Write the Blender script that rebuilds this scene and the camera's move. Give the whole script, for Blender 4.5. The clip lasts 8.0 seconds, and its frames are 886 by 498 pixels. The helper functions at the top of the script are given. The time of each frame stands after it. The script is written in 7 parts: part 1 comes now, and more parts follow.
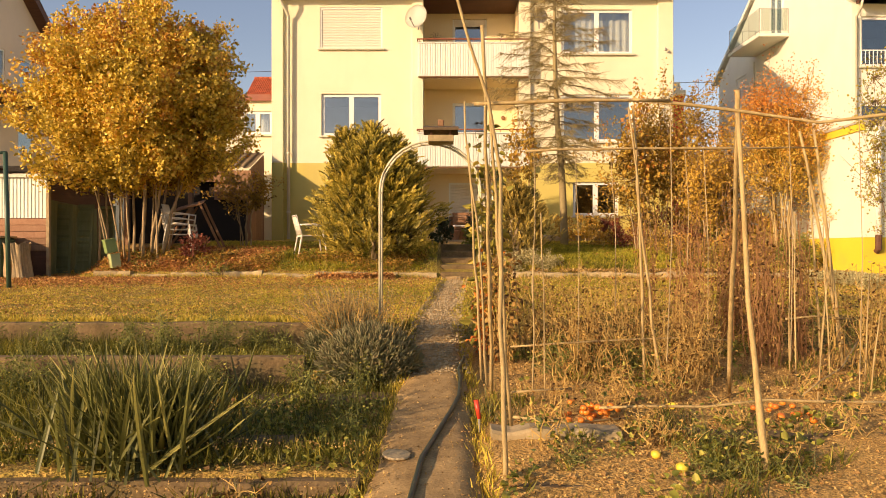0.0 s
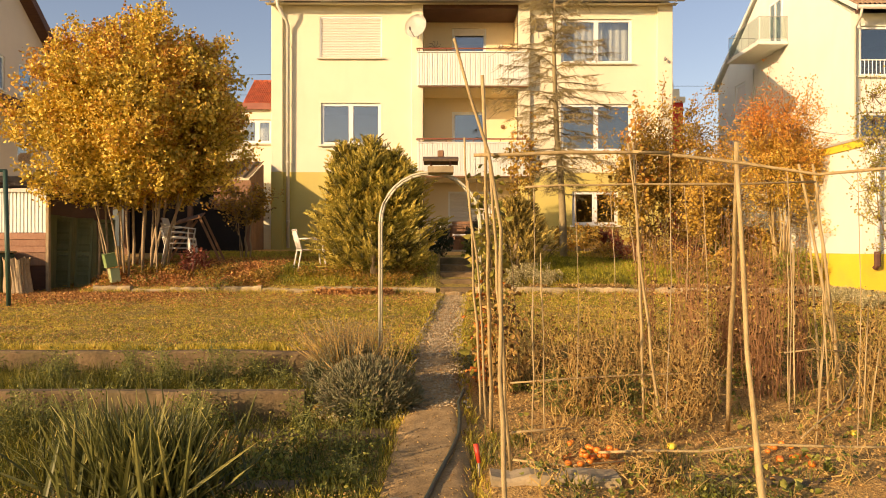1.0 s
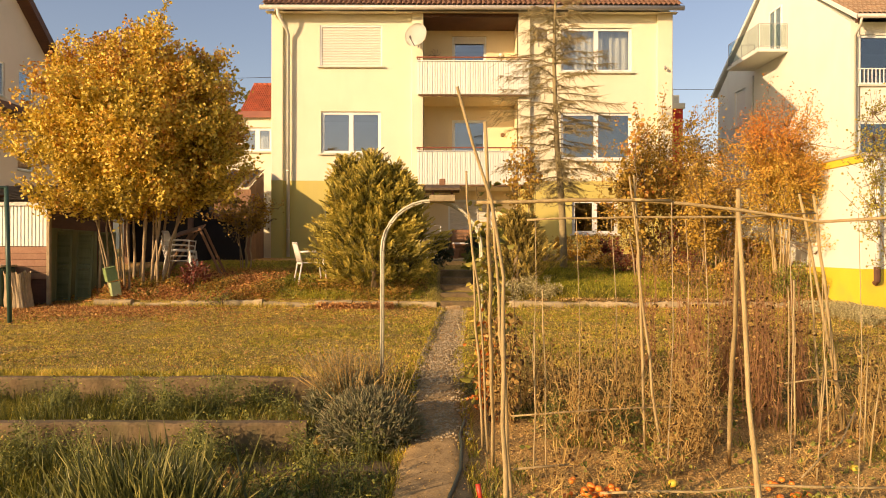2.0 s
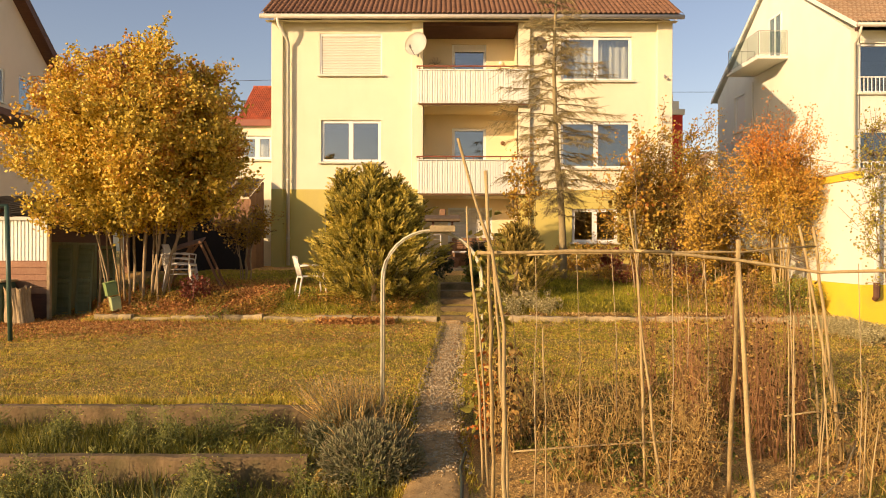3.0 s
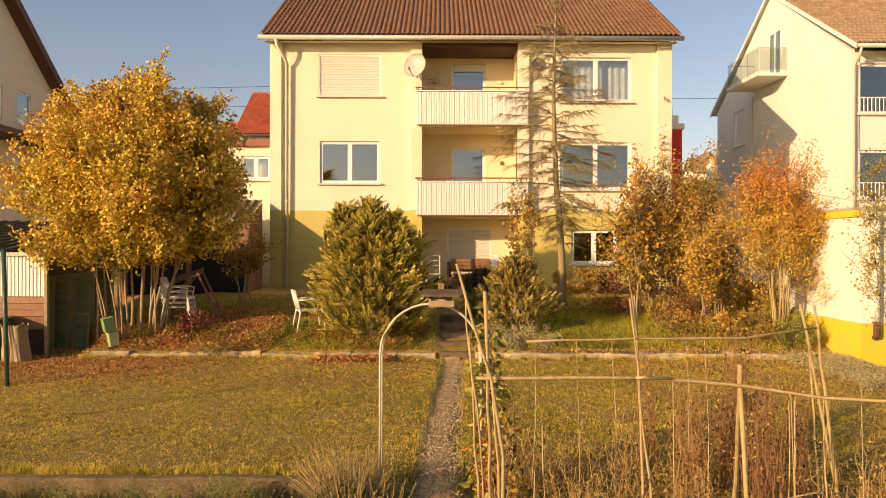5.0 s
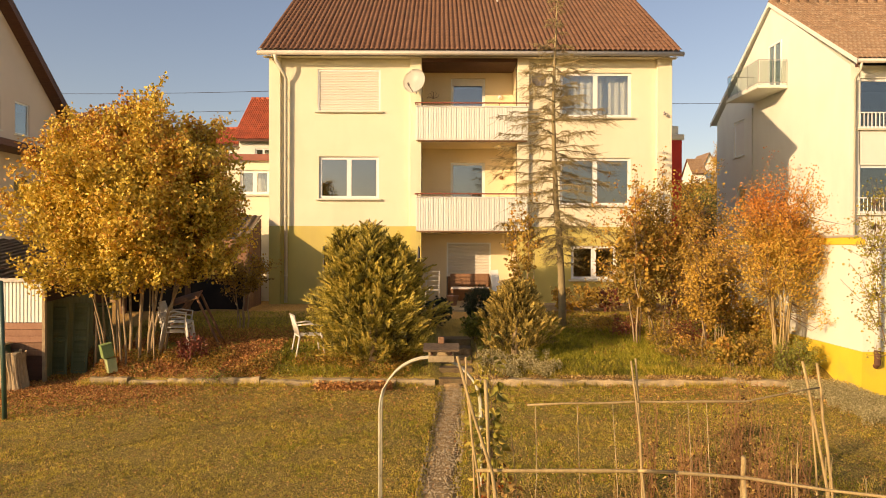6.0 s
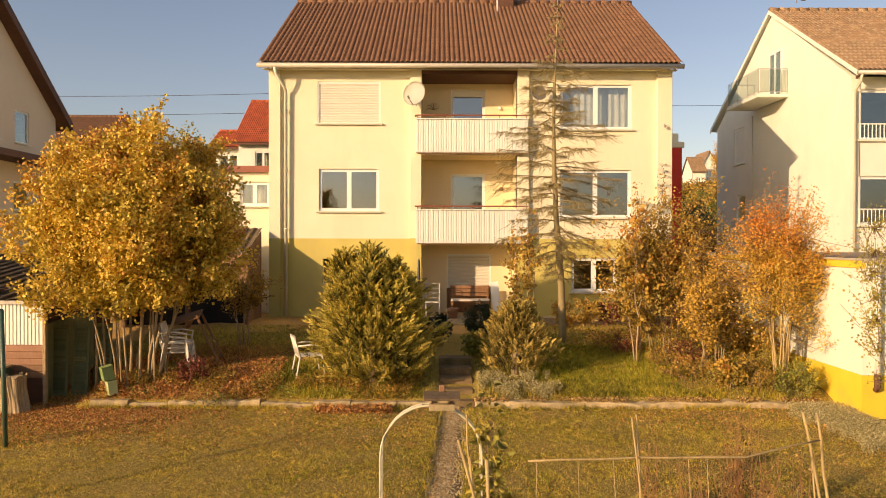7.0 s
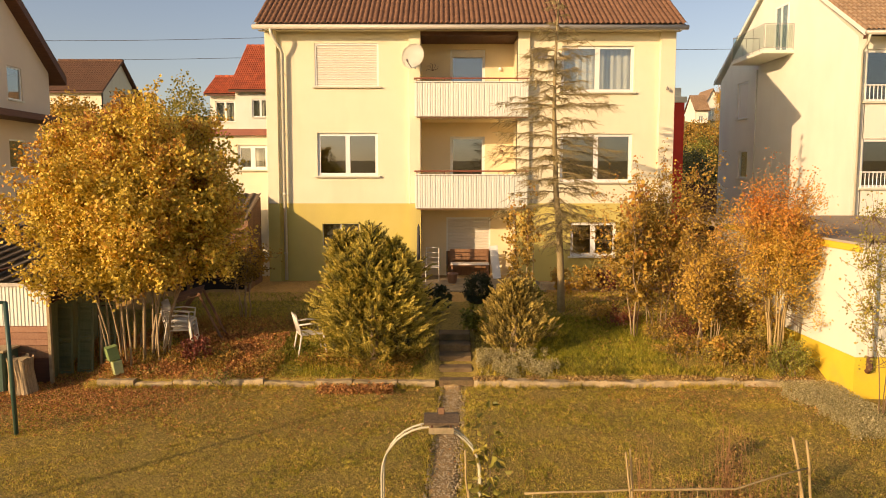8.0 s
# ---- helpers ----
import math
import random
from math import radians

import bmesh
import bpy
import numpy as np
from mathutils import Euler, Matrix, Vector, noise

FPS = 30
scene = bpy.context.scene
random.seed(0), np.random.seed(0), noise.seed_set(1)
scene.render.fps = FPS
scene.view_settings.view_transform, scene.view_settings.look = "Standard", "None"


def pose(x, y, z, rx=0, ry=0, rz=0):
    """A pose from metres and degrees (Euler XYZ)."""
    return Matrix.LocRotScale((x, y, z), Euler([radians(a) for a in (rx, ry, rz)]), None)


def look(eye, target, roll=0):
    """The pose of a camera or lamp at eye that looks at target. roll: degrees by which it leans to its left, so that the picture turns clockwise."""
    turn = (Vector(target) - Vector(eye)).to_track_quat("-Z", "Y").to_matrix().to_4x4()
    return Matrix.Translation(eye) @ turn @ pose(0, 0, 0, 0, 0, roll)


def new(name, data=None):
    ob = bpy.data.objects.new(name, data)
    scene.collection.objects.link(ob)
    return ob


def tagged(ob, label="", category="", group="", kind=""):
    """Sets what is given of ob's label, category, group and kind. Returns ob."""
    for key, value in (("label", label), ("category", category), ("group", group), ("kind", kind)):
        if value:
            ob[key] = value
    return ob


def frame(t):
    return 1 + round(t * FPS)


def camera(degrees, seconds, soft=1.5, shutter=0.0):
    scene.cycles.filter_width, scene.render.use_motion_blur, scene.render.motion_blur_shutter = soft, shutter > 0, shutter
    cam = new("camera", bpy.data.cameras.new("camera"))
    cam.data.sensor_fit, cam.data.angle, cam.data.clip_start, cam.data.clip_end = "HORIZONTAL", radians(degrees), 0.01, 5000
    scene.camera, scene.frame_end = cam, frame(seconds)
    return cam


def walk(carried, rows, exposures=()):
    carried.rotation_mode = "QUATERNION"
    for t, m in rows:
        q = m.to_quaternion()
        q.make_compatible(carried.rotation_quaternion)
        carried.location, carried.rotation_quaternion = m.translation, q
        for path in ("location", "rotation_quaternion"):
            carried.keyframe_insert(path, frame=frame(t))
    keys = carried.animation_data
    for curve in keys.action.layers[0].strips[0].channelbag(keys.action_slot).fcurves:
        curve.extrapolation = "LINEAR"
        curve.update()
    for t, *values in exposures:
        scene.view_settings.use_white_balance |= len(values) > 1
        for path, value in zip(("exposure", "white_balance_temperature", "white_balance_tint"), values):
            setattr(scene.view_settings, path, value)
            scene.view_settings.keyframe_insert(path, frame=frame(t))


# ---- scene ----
cam = camera(62.3, 8.0, 0.95)
METRES, EYE, TILT, LEAN, TURN = 3.42, 1.5, 0.0, 0.0, 0.0
ROWS = [
    (0.0, 0.0, 0.0, 0.0, 0.0, 0.0, -0.0),
    (0.5, 0.0012, -0.0011, 0.0403, -0.03, -0.01, -0.02),
    (1.0, -0.0015, -0.0037, 0.085, -0.06, -0.02, -0.06),
    (1.5, -0.005, -0.0062, 0.1237, -0.09, -0.02, -0.09),
    (3.0, -0.0094, -0.0113, 0.2491, -0.13, -0.1, -0.1),
    (3.5, -0.0082, -0.01, 0.2924, -0.13, -0.12, -0.11),
    (4.0, -0.0088, -0.0076, 0.3384, -0.13, -0.16, -0.12),
    (4.5, -0.0082, -0.0037, 0.3922, -0.16, -0.2, -0.11),
    (6.0, -0.011, 0.0182, 0.6095, -0.26, -0.35, -0.15),
    (6.5, -0.0115, 0.0216, 0.6775, -0.28, -0.33, -0.12),
    (7.0, -0.0134, 0.0193, 0.7505, -0.27, -0.62, -0.11),
    (7.5, -0.0121, 0.0177, 0.8648, -0.27, -2.74, -0.05),
    (8.0, -0.0115, 0.0208, 0.9977, -0.29, -5.53, -0.01),
]
walk(cam, [(t, pose(0, 0, EYE, TILT, LEAN, TURN) @ pose(METRES * x, METRES * y, METRES * z, 90 + pitch, roll, yaw)) for t, x, y, z, yaw, pitch, roll in ROWS],
     exposures=[(0.0, 0.34, 7300, 25), (4.0, 0.26, 7300, 25), (8.0, 0.16, 7300, 25)])

# ---- world, sun and exposure ----
SUN_AZ, SUN_EL = 50.0, 16.0            # light travels towards +x +y, degrees from +y towards +x
world = bpy.data.worlds.new("sky")
scene.world = world
world.use_nodes = True
wn = world.node_tree.nodes
sky = wn.new("ShaderNodeTexSky")
sky.sky_type = "NISHITA"
sky.sun_disc = False
sky.sun_elevation = radians(SUN_EL)
sky.sun_rotation = radians(180 + SUN_AZ)
sky.air_density, sky.dust_density, sky.ozone_density = 1.0, 1.2, 1.0
wn["Background"].inputs["Strength"].default_value = 0.127
world.node_tree.links.new(sky.outputs[0], wn["Background"].inputs["Color"])
sun = new("sun", bpy.data.lights.new("sun", "SUN"))
sun.data.energy, sun.data.angle, sun.data.color = 4.75, radians(0.4), (1.0, 0.76, 0.46)
sd = Vector((math.sin(radians(SUN_AZ)) * math.cos(radians(SUN_EL)), math.cos(radians(SUN_AZ)) * math.cos(radians(SUN_EL)), -math.sin(radians(SUN_EL))))
sun.matrix_world = look((-30, -30, 30), Vector((-30, -30, 30)) + sd)

rng = np.random.default_rng(7)


# ---- materials ----
def nodes_of(name):
    m = bpy.data.materials.new(name)
    m.use_nodes = True
    return m, m.node_tree.nodes, m.node_tree.links, m.node_tree.nodes["Principled BSDF"]


def ramp(n, stops):
    r = n.new("ShaderNodeValToRGB")
    e = r.color_ramp.elements
    while len(e) < len(stops):
        e.new(0.5)
    for el, (p, c) in zip(e, stops):
        el.position, el.color = p, (*c, 1)
    return r


def surface(name, dark, light, scale=6.0, fine=60.0, rough=0.8, bump=0.3, metal=0.0, stretch=(1, 1, 1), per_object=0.0, stain=None, dist=0.01):
    """A two-scale mottled surface with fine relief."""
    m, n, l, b = nodes_of(name)
    tc = n.new("ShaderNodeTexCoord")
    mp = n.new("ShaderNodeMapping")
    mp.inputs["Scale"].default_value = stretch
    l.new(tc.outputs["Object"], mp.inputs[0])
    a = n.new("ShaderNodeTexNoise")
    a.inputs["Scale"].default_value, a.inputs["Detail"].default_value = scale, 5
    f = n.new("ShaderNodeTexNoise")
    f.inputs["Scale"].default_value, f.inputs["Detail"].default_value = fine, 4
    l.new(mp.outputs[0], a.inputs["Vector"]), l.new(mp.outputs[0], f.inputs["Vector"])
    mx = n.new("ShaderNodeMath")
    mx.operation = "MULTIPLY_ADD"
    mx.inputs[1].default_value = 0.45
    l.new(f.outputs["Fac"], mx.inputs[0])
    ml = n.new("ShaderNodeMath")
    ml.operation = "MULTIPLY"
    ml.inputs[1].default_value = 0.55
    l.new(a.outputs["Fac"], ml.inputs[0]), l.new(ml.outputs[0], mx.inputs[2])
    r = ramp(n, [(0.3, dark), (0.7, light)])
    l.new(mx.outputs[0], r.inputs[0])
    col = r.outputs[0]
    if per_object:
        oi = n.new("ShaderNodeObjectInfo")
        geo = n.new("ShaderNodeNewGeometry")
        add = n.new("ShaderNodeMath")
        add.operation = "ADD"
        l.new(oi.outputs["Random"], add.inputs[0]), l.new(geo.outputs["Random Per Island"], add.inputs[1])
        fr = n.new("ShaderNodeMath")
        fr.operation = "FRACT"
        l.new(add.outputs[0], fr.inputs[0])
        mr = n.new("ShaderNodeMapRange")
        mr.inputs["To Min"].default_value, mr.inputs["To Max"].default_value = 1 - per_object, 1 + per_object
        l.new(fr.outputs[0], mr.inputs["Value"])
        hs = n.new("ShaderNodeHueSaturation")
        l.new(mr.outputs[0], hs.inputs["Value"]), l.new(col, hs.inputs["Color"])
        col = hs.outputs[0]
    if stain:
        s = n.new("ShaderNodeTexNoise")
        s.inputs["Scale"].default_value, s.inputs["Detail"].default_value = stain[0], 6
        smp = n.new("ShaderNodeMapping")
        smp.inputs["Scale"].default_value = (1, 1, stain[3] if len(stain) > 3 else 1)
        l.new(tc.outputs["Object"], smp.inputs[0]), l.new(smp.outputs[0], s.inputs["Vector"])
        sr = ramp(n, [(0.5, (0, 0, 0)), (0.72, (stain[2],) * 3)])
        l.new(s.outputs["Fac"], sr.inputs[0])
        mix = n.new("ShaderNodeMix")
        mix.data_type = "RGBA"
        l.new(sr.outputs[0], mix.inputs["Factor"]), l.new(col, mix.inputs["A"])
        mix.inputs["B"].default_value = (*stain[1], 1)
        col = mix.outputs["Result"]
    l.new(col, b.inputs["Base Color"])
    b.inputs["Roughness"].default_value, b.inputs["Metallic"].default_value = rough, metal
    if bump:
        bp = n.new("ShaderNodeBump")
        bp.inputs["Strength"].default_value, bp.inputs["Distance"].default_value = bump, dist
        l.new(mx.outputs[0], bp.inputs["Height"]), l.new(bp.outputs[0], b.inputs["Normal"])
    return m


def foliage(name, stops, through_light=0.25, rough=0.55):
    """Leaves coloured by the tone stored with each leaf; some light passes through them."""
    m, n, l, b = nodes_of(name)
    at = n.new("ShaderNodeAttribute")
    at.attribute_name = "tone"
    r = ramp(n, stops)
    l.new(at.outputs["Fac"], r.inputs[0])
    l.new(r.outputs[0], b.inputs["Base Color"])
    b.inputs["Roughness"].default_value = rough
    t = n.new("ShaderNodeBsdfTranslucent")
    l.new(r.outputs[0], t.inputs["Color"])
    mix = n.new("ShaderNodeMixShader")
    mix.inputs[0].default_value = through_light
    l.new(b.outputs[0], mix.inputs[1]), l.new(t.outputs[0], mix.inputs[2])
    l.new(mix.outputs[0], n["Material Output"].inputs["Surface"])
    return m


def glass(name, gloss=0.2):
    m, n, l, b = nodes_of(name)
    t = n.new("ShaderNodeBsdfTransparent")
    t.inputs["Color"].default_value = (0.75, 0.8, 0.78, 1)
    g = n.new("ShaderNodeBsdfGlossy")
    g.inputs["Roughness"].default_value = 0.015
    g.inputs["Color"].default_value = (1, 1, 1, 1)
    mix = n.new("ShaderNodeMixShader")
    mix.inputs[0].default_value = gloss
    l.new(t.outputs[0], mix.inputs[1]), l.new(g.outputs[0], mix.inputs[2])
    l.new(mix.outputs[0], n["Material Output"].inputs["Surface"])
    return m


CREAM = surface("cream_plaster", (0.74, 0.69, 0.48), (0.81, 0.755, 0.55), 1.2, 90, 0.9, 0.25, stain=(0.8, (0.62, 0.52, 0.33), 0.35, 0.25))
OCHRE = surface("ochre_plaster", (0.56, 0.47, 0.12), (0.64, 0.545, 0.16), 1.5, 90, 0.9, 0.25, stain=(0.9, (0.42, 0.35, 0.14), 0.4, 0.3))
LOGGIA = surface("loggia_plaster", (0.78, 0.66, 0.40), (0.84, 0.72, 0.46), 1.5, 80, 0.9, 0.2)
WHITE_WALL = surface("white_plaster", (0.72, 0.72, 0.60), (0.80, 0.80, 0.68), 1.0, 90, 0.9, 0.25, stain=(0.7, (0.6, 0.55, 0.45), 0.3, 0.3))
BEIGE_WALL = surface("beige_plaster", (0.60, 0.51, 0.39), (0.68, 0.58, 0.45), 1.0, 80, 0.9, 0.2)
YELLOW_WALL = surface("yellow_paint", (0.72, 0.50, 0.03), (0.80, 0.58, 0.05), 1.5, 60, 0.85, 0.2, stain=(2.0, (0.5, 0.38, 0.08), 0.4))
PVC = surface("white_frame_plastic", (0.77, 0.79, 0.73), (0.83, 0.85, 0.79), 3, 40, 0.4, 0.0)
SHUTTER = surface("shutter_plastic", (0.68, 0.65, 0.54), (0.74, 0.71, 0.60), 2, 30, 0.5, 0.05)
SLAT = surface("white_corrugated_panel", (0.70, 0.72, 0.62), (0.79, 0.81, 0.71), 2, 30, 0.5, 0.1, per_object=0.05, stain=(3.0, (0.45, 0.42, 0.34), 0.35, 0.2))
RAIL = surface("red_brown_rail", (0.22, 0.07, 0.04), (0.32, 0.11, 0.06), 4, 60, 0.5, 0.1)
TILE = surface("brown_roof_tile", (0.145, 0.070, 0.035), (0.215, 0.108, 0.054), 3, 40, 0.75, 0.35, per_object=0.09, stain=(1.5, (0.15, 0.10, 0.055), 0.35))
TILE_OLD = surface("weathered_roof_tile", (0.18, 0.11, 0.06), (0.34, 0.22, 0.12), 3, 40, 0.85, 0.4, per_object=0.15, stain=(5.0, (0.46, 0.38, 0.25), 0.6))
TILE_RED = surface("red_roof_tile", (0.36, 0.07, 0.025), (0.50, 0.12, 0.04), 2, 30, 0.7, 0.3, per_object=0.2)
ZINC = surface("gutter_zinc", (0.42, 0.39, 0.32), (0.54, 0.50, 0.41), 4, 50, 0.5, 0.1, metal=0.1)
PIPE = surface("cream_pipe", (0.62, 0.60, 0.46), (0.70, 0.68, 0.53), 4, 50, 0.5, 0.1)
DARK_WOOD = surface("dark_wood", (0.07, 0.03, 0.016), (0.14, 0.06, 0.03), 3, 60, 0.7, 0.4, stretch=(1, 1, 8))
BROWN_WOOD = surface("brown_wood", (0.17, 0.085, 0.04), (0.30, 0.16, 0.075), 3, 40, 0.75, 0.4, stretch=(6, 6, 1), per_object=0.15)
POLE = surface("weathered_pole", (0.26, 0.18, 0.07), (0.56, 0.42, 0.19), 6, 60, 0.85, 0.6, stretch=(5, 5, 1), per_object=0.12)
BARK = surface("grey_bark", (0.20, 0.145, 0.08), (0.50, 0.375, 0.20), 8, 50, 0.9, 0.7, stretch=(3, 3, 1))
DIRT = surface("dry_soil", (0.22, 0.125, 0.04), (0.50, 0.30, 0.10), 6, 50, 0.95, 0.5)
HERB_STEM = surface("green_stem", (0.12, 0.13, 0.03), (0.24, 0.25, 0.06), 8, 50, 0.8, 0.2)
WEATHERED = surface("weathered_dark_board", (0.055, 0.036, 0.018), (0.17, 0.115, 0.06), 6, 50, 0.9, 0.4)
STALK = surface("red_brown_stalk", (0.27, 0.13, 0.05), (0.50, 0.27, 0.105), 8, 50, 0.9, 0.2)
TWIG = surface("thin_twig", (0.13, 0.085, 0.045), (0.24, 0.16, 0.08), 8, 50, 0.9, 0.3)
PINE_BARK = surface("pine_twig", (0.23, 0.18, 0.085), (0.38, 0.30, 0.145), 8, 50, 0.9, 0.3)
DRY = surface("dry_stalk", (0.36, 0.215, 0.06), (0.66, 0.45, 0.14), 8, 50, 0.9, 0.2, per_object=0.2)
CONCRETE = surface("old_concrete", (0.075, 0.048, 0.018), (0.26, 0.175, 0.08), 4, 38, 0.95, 0.8, stain=(3, (0.10, 0.085, 0.03), 0.85))
PATH_M = surface("path_concrete", (0.20, 0.125, 0.045), (0.56, 0.375, 0.155), 9, 70, 0.95, 0.7, stain=(2.2, (0.14, 0.095, 0.04), 0.4))
STONE = surface("pale_kerb_stone", (0.29, 0.22, 0.11), (0.53, 0.415, 0.235), 5, 40, 0.95, 0.6, per_object=0.12, stain=(4, (0.17, 0.14, 0.07), 0.7))
# near-black colour that paints the deep shade inside the open shed
SHED_SHADE = surface("painted_shed_shade", (0.012, 0.009, 0.007), (0.022, 0.016, 0.012), 2, 20, 0.95, 0.0)
# room shade put into the colour: dark sheets behind the neighbours' windows
DARKNESS = surface("painted_room_shade", (0.05, 0.045, 0.04), (0.08, 0.07, 0.06), 2, 20, 0.9, 0.0)
ROOM = surface("room_wall", (0.30, 0.27, 0.22), (0.36, 0.32, 0.27), 2, 20, 0.9, 0.0)
CURTAIN = surface("white_net_curtain", (0.66, 0.62, 0.54), (0.76, 0.72, 0.64), 3, 40, 0.9, 0.1)
GREEN_DOOR = surface("green_painted_board", (0.11, 0.125, 0.05), (0.20, 0.21, 0.10), 3, 40, 0.75, 0.4, stretch=(6, 6, 1), per_object=0.15)
GREEN_BOX = surface("green_paint", (0.16, 0.24, 0.07), (0.24, 0.33, 0.11), 5, 40, 0.6, 0.2)
PALE_GREEN = surface("pale_green_paint", (0.34, 0.40, 0.17), (0.44, 0.50, 0.24), 5, 40, 0.6, 0.2)
POST_GREEN = surface("dark_green_post", (0.03, 0.07, 0.045), (0.05, 0.10, 0.065), 5, 40, 0.45, 0.1)
CHAIR_WHITE = surface("white_chair_plastic", (0.64, 0.60, 0.50), (0.76, 0.72, 0.62), 5, 60, 0.5, 0.1)
ARCH_M = surface("white_arch_metal", (0.46, 0.43, 0.28), (0.62, 0.58, 0.41), 8, 60, 0.5, 0.15, stain=(6, (0.25, 0.22, 0.12), 0.6))
HOSE = surface("dark_green_hose", (0.02, 0.032, 0.022), (0.035, 0.05, 0.035), 8, 60, 0.45, 0.1)
DISH_M = surface("dish_white", (0.70, 0.71, 0.63), (0.78, 0.79, 0.71), 4, 40, 0.45, 0.05)
DISH_G = surface("dish_grey", (0.20, 0.18, 0.16), (0.27, 0.25, 0.22), 4, 40, 0.5, 0.05)
STEEL = surface("grey_steel", (0.30, 0.29, 0.27), (0.42, 0.40, 0.37), 4, 60, 0.45, 0.1, metal=0.5)
RED_WALL = surface("red_wall", (0.50, 0.03, 0.02), (0.60, 0.05, 0.03), 2, 60, 0.8, 0.1)
CORRUGATED = surface("corrugated_sheet", (0.26, 0.20, 0.13), (0.42, 0.33, 0.22), 2, 30, 0.75, 0.2, stain=(3, (0.14, 0.10, 0.06), 0.6))
GREY_ROOF = surface("grey_roof_felt", (0.14, 0.12, 0.10), (0.24, 0.21, 0.17), 3, 60, 0.95, 0.4)
TOMATO = surface("tomato_skin", (0.64, 0.12, 0.015), (0.78, 0.28, 0.035), 6, 30, 0.35, 0.0, per_object=0.25)
YELLOW_FRUIT = surface("yellow_fruit_skin", (0.70, 0.48, 0.03), (0.80, 0.60, 0.08), 6, 30, 0.4, 0.0)
RED_PLASTIC = surface("red_handle", (0.55, 0.04, 0.02), (0.65, 0.07, 0.03), 6, 30, 0.4, 0.0)
CABLE = surface("black_cable", (0.03, 0.03, 0.03), (0.05, 0.05, 0.05), 6, 30, 0.6, 0.0)
BRICK = surface("old_brick", (0.30, 0.15, 0.085), (0.42, 0.24, 0.14), 5, 40, 0.9, 0.5, per_object=0.2)
GRAVEL = surface("gravel_roof", (0.24, 0.18, 0.115), (0.40, 0.31, 0.20), 5, 60, 0.95, 0.6)
GLASS = glass("window_glass", 0.19)
SHEER = glass("clear_balcony_panel", 0.02)

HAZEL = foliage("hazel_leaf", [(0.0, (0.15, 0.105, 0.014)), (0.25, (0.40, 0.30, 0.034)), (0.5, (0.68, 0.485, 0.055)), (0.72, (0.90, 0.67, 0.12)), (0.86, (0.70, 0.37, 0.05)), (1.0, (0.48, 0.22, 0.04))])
OLIVE = foliage("olive_leaf", [(0.0, (0.12, 0.08, 0.016)), (0.4, (0.33, 0.215, 0.033)), (0.75, (0.58, 0.37, 0.055)), (1.0, (0.46, 0.18, 0.035))])
ORANGE = foliage("orange_leaf", [(0.0, (0.56, 0.41, 0.06)), (0.4, (0.70, 0.46, 0.07)), (0.75, (0.74, 0.37, 0.06)), (1.0, (0.68, 0.26, 0.045))])
YELLOW_L = foliage("yellow_leaf", [(0.0, (0.30, 0.19, 0.03)), (0.5, (0.55, 0.34, 0.045)), (1.0, (0.70, 0.44, 0.07))])
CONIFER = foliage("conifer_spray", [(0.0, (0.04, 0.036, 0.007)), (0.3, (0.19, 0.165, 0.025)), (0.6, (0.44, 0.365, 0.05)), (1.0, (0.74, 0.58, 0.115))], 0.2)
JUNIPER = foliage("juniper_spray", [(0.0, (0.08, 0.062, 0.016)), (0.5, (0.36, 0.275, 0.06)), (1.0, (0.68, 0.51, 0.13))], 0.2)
BOX_L = foliage("boxwood_leaf", [(0.0, (0.015, 0.022, 0.008)), (0.6, (0.035, 0.05, 0.018)), (1.0, (0.07, 0.085, 0.03))], 0.2)
NEEDLE = foliage("larch_needle", [(0.0, (0.13, 0.11, 0.03)), (0.5, (0.28, 0.23, 0.066)), (1.0, (0.46, 0.37, 0.11))], 0.25)
GRASS = foliage("lawn_grass", [(0.0, (0.13, 0.108, 0.012)), (0.45, (0.47, 0.38, 0.036)), (0.8, (0.80, 0.60, 0.08)), (1.0, (0.86, 0.60, 0.13))], 0.3)
TURF = foliage("terrace_grass_blade", [(0.0, (0.11, 0.115, 0.012)), (0.45, (0.38, 0.34, 0.033)), (0.8, (0.66, 0.52, 0.07)), (1.0, (0.68, 0.50, 0.11))], 0.35)
DEBRIS = foliage("garden_debris", [(0.0, (0.15, 0.085, 0.026)), (0.5, (0.42, 0.26, 0.08)), (1.0, (0.74, 0.51, 0.18))], 0.1, 0.9)
LITTER = foliage("fallen_leaf", [(0.0, (0.20, 0.08, 0.025)), (0.4, (0.43, 0.185, 0.05)), (0.8, (0.66, 0.31, 0.085)), (1.0, (0.76, 0.47, 0.13))], 0.2, 0.75)
WEED = foliage("weed_leaf", [(0.0, (0.07, 0.085, 0.014)), (0.5, (0.22, 0.24, 0.034)), (1.0, (0.52, 0.46, 0.085))], 0.3)
SILVER = foliage("silver_leaf", [(0.0, (0.27, 0.23, 0.085)), (0.5, (0.46, 0.40, 0.18)), (1.0, (0.66, 0.57, 0.30))], 0.2, 0.8)
LUSH = foliage("green_grass_blade", [(0.0, (0.10, 0.112, 0.010)), (0.5, (0.35, 0.335, 0.024)), (1.0, (0.64, 0.54, 0.055))], 0.4)
YUCCA = foliage("yucca_leaf", [(0.0, (0.045, 0.052, 0.014)), (0.5, (0.18, 0.185, 0.045)), (0.85, (0.45, 0.40, 0.11)), (1.0, (0.62, 0.49, 0.17))], 0.22, 0.5)
MEADOW = foliage("bed_grass_blade", [(0.0, (0.05, 0.056, 0.007)), (0.5, (0.17, 0.165, 0.017)), (1.0, (0.46, 0.37, 0.05))], 0.35)
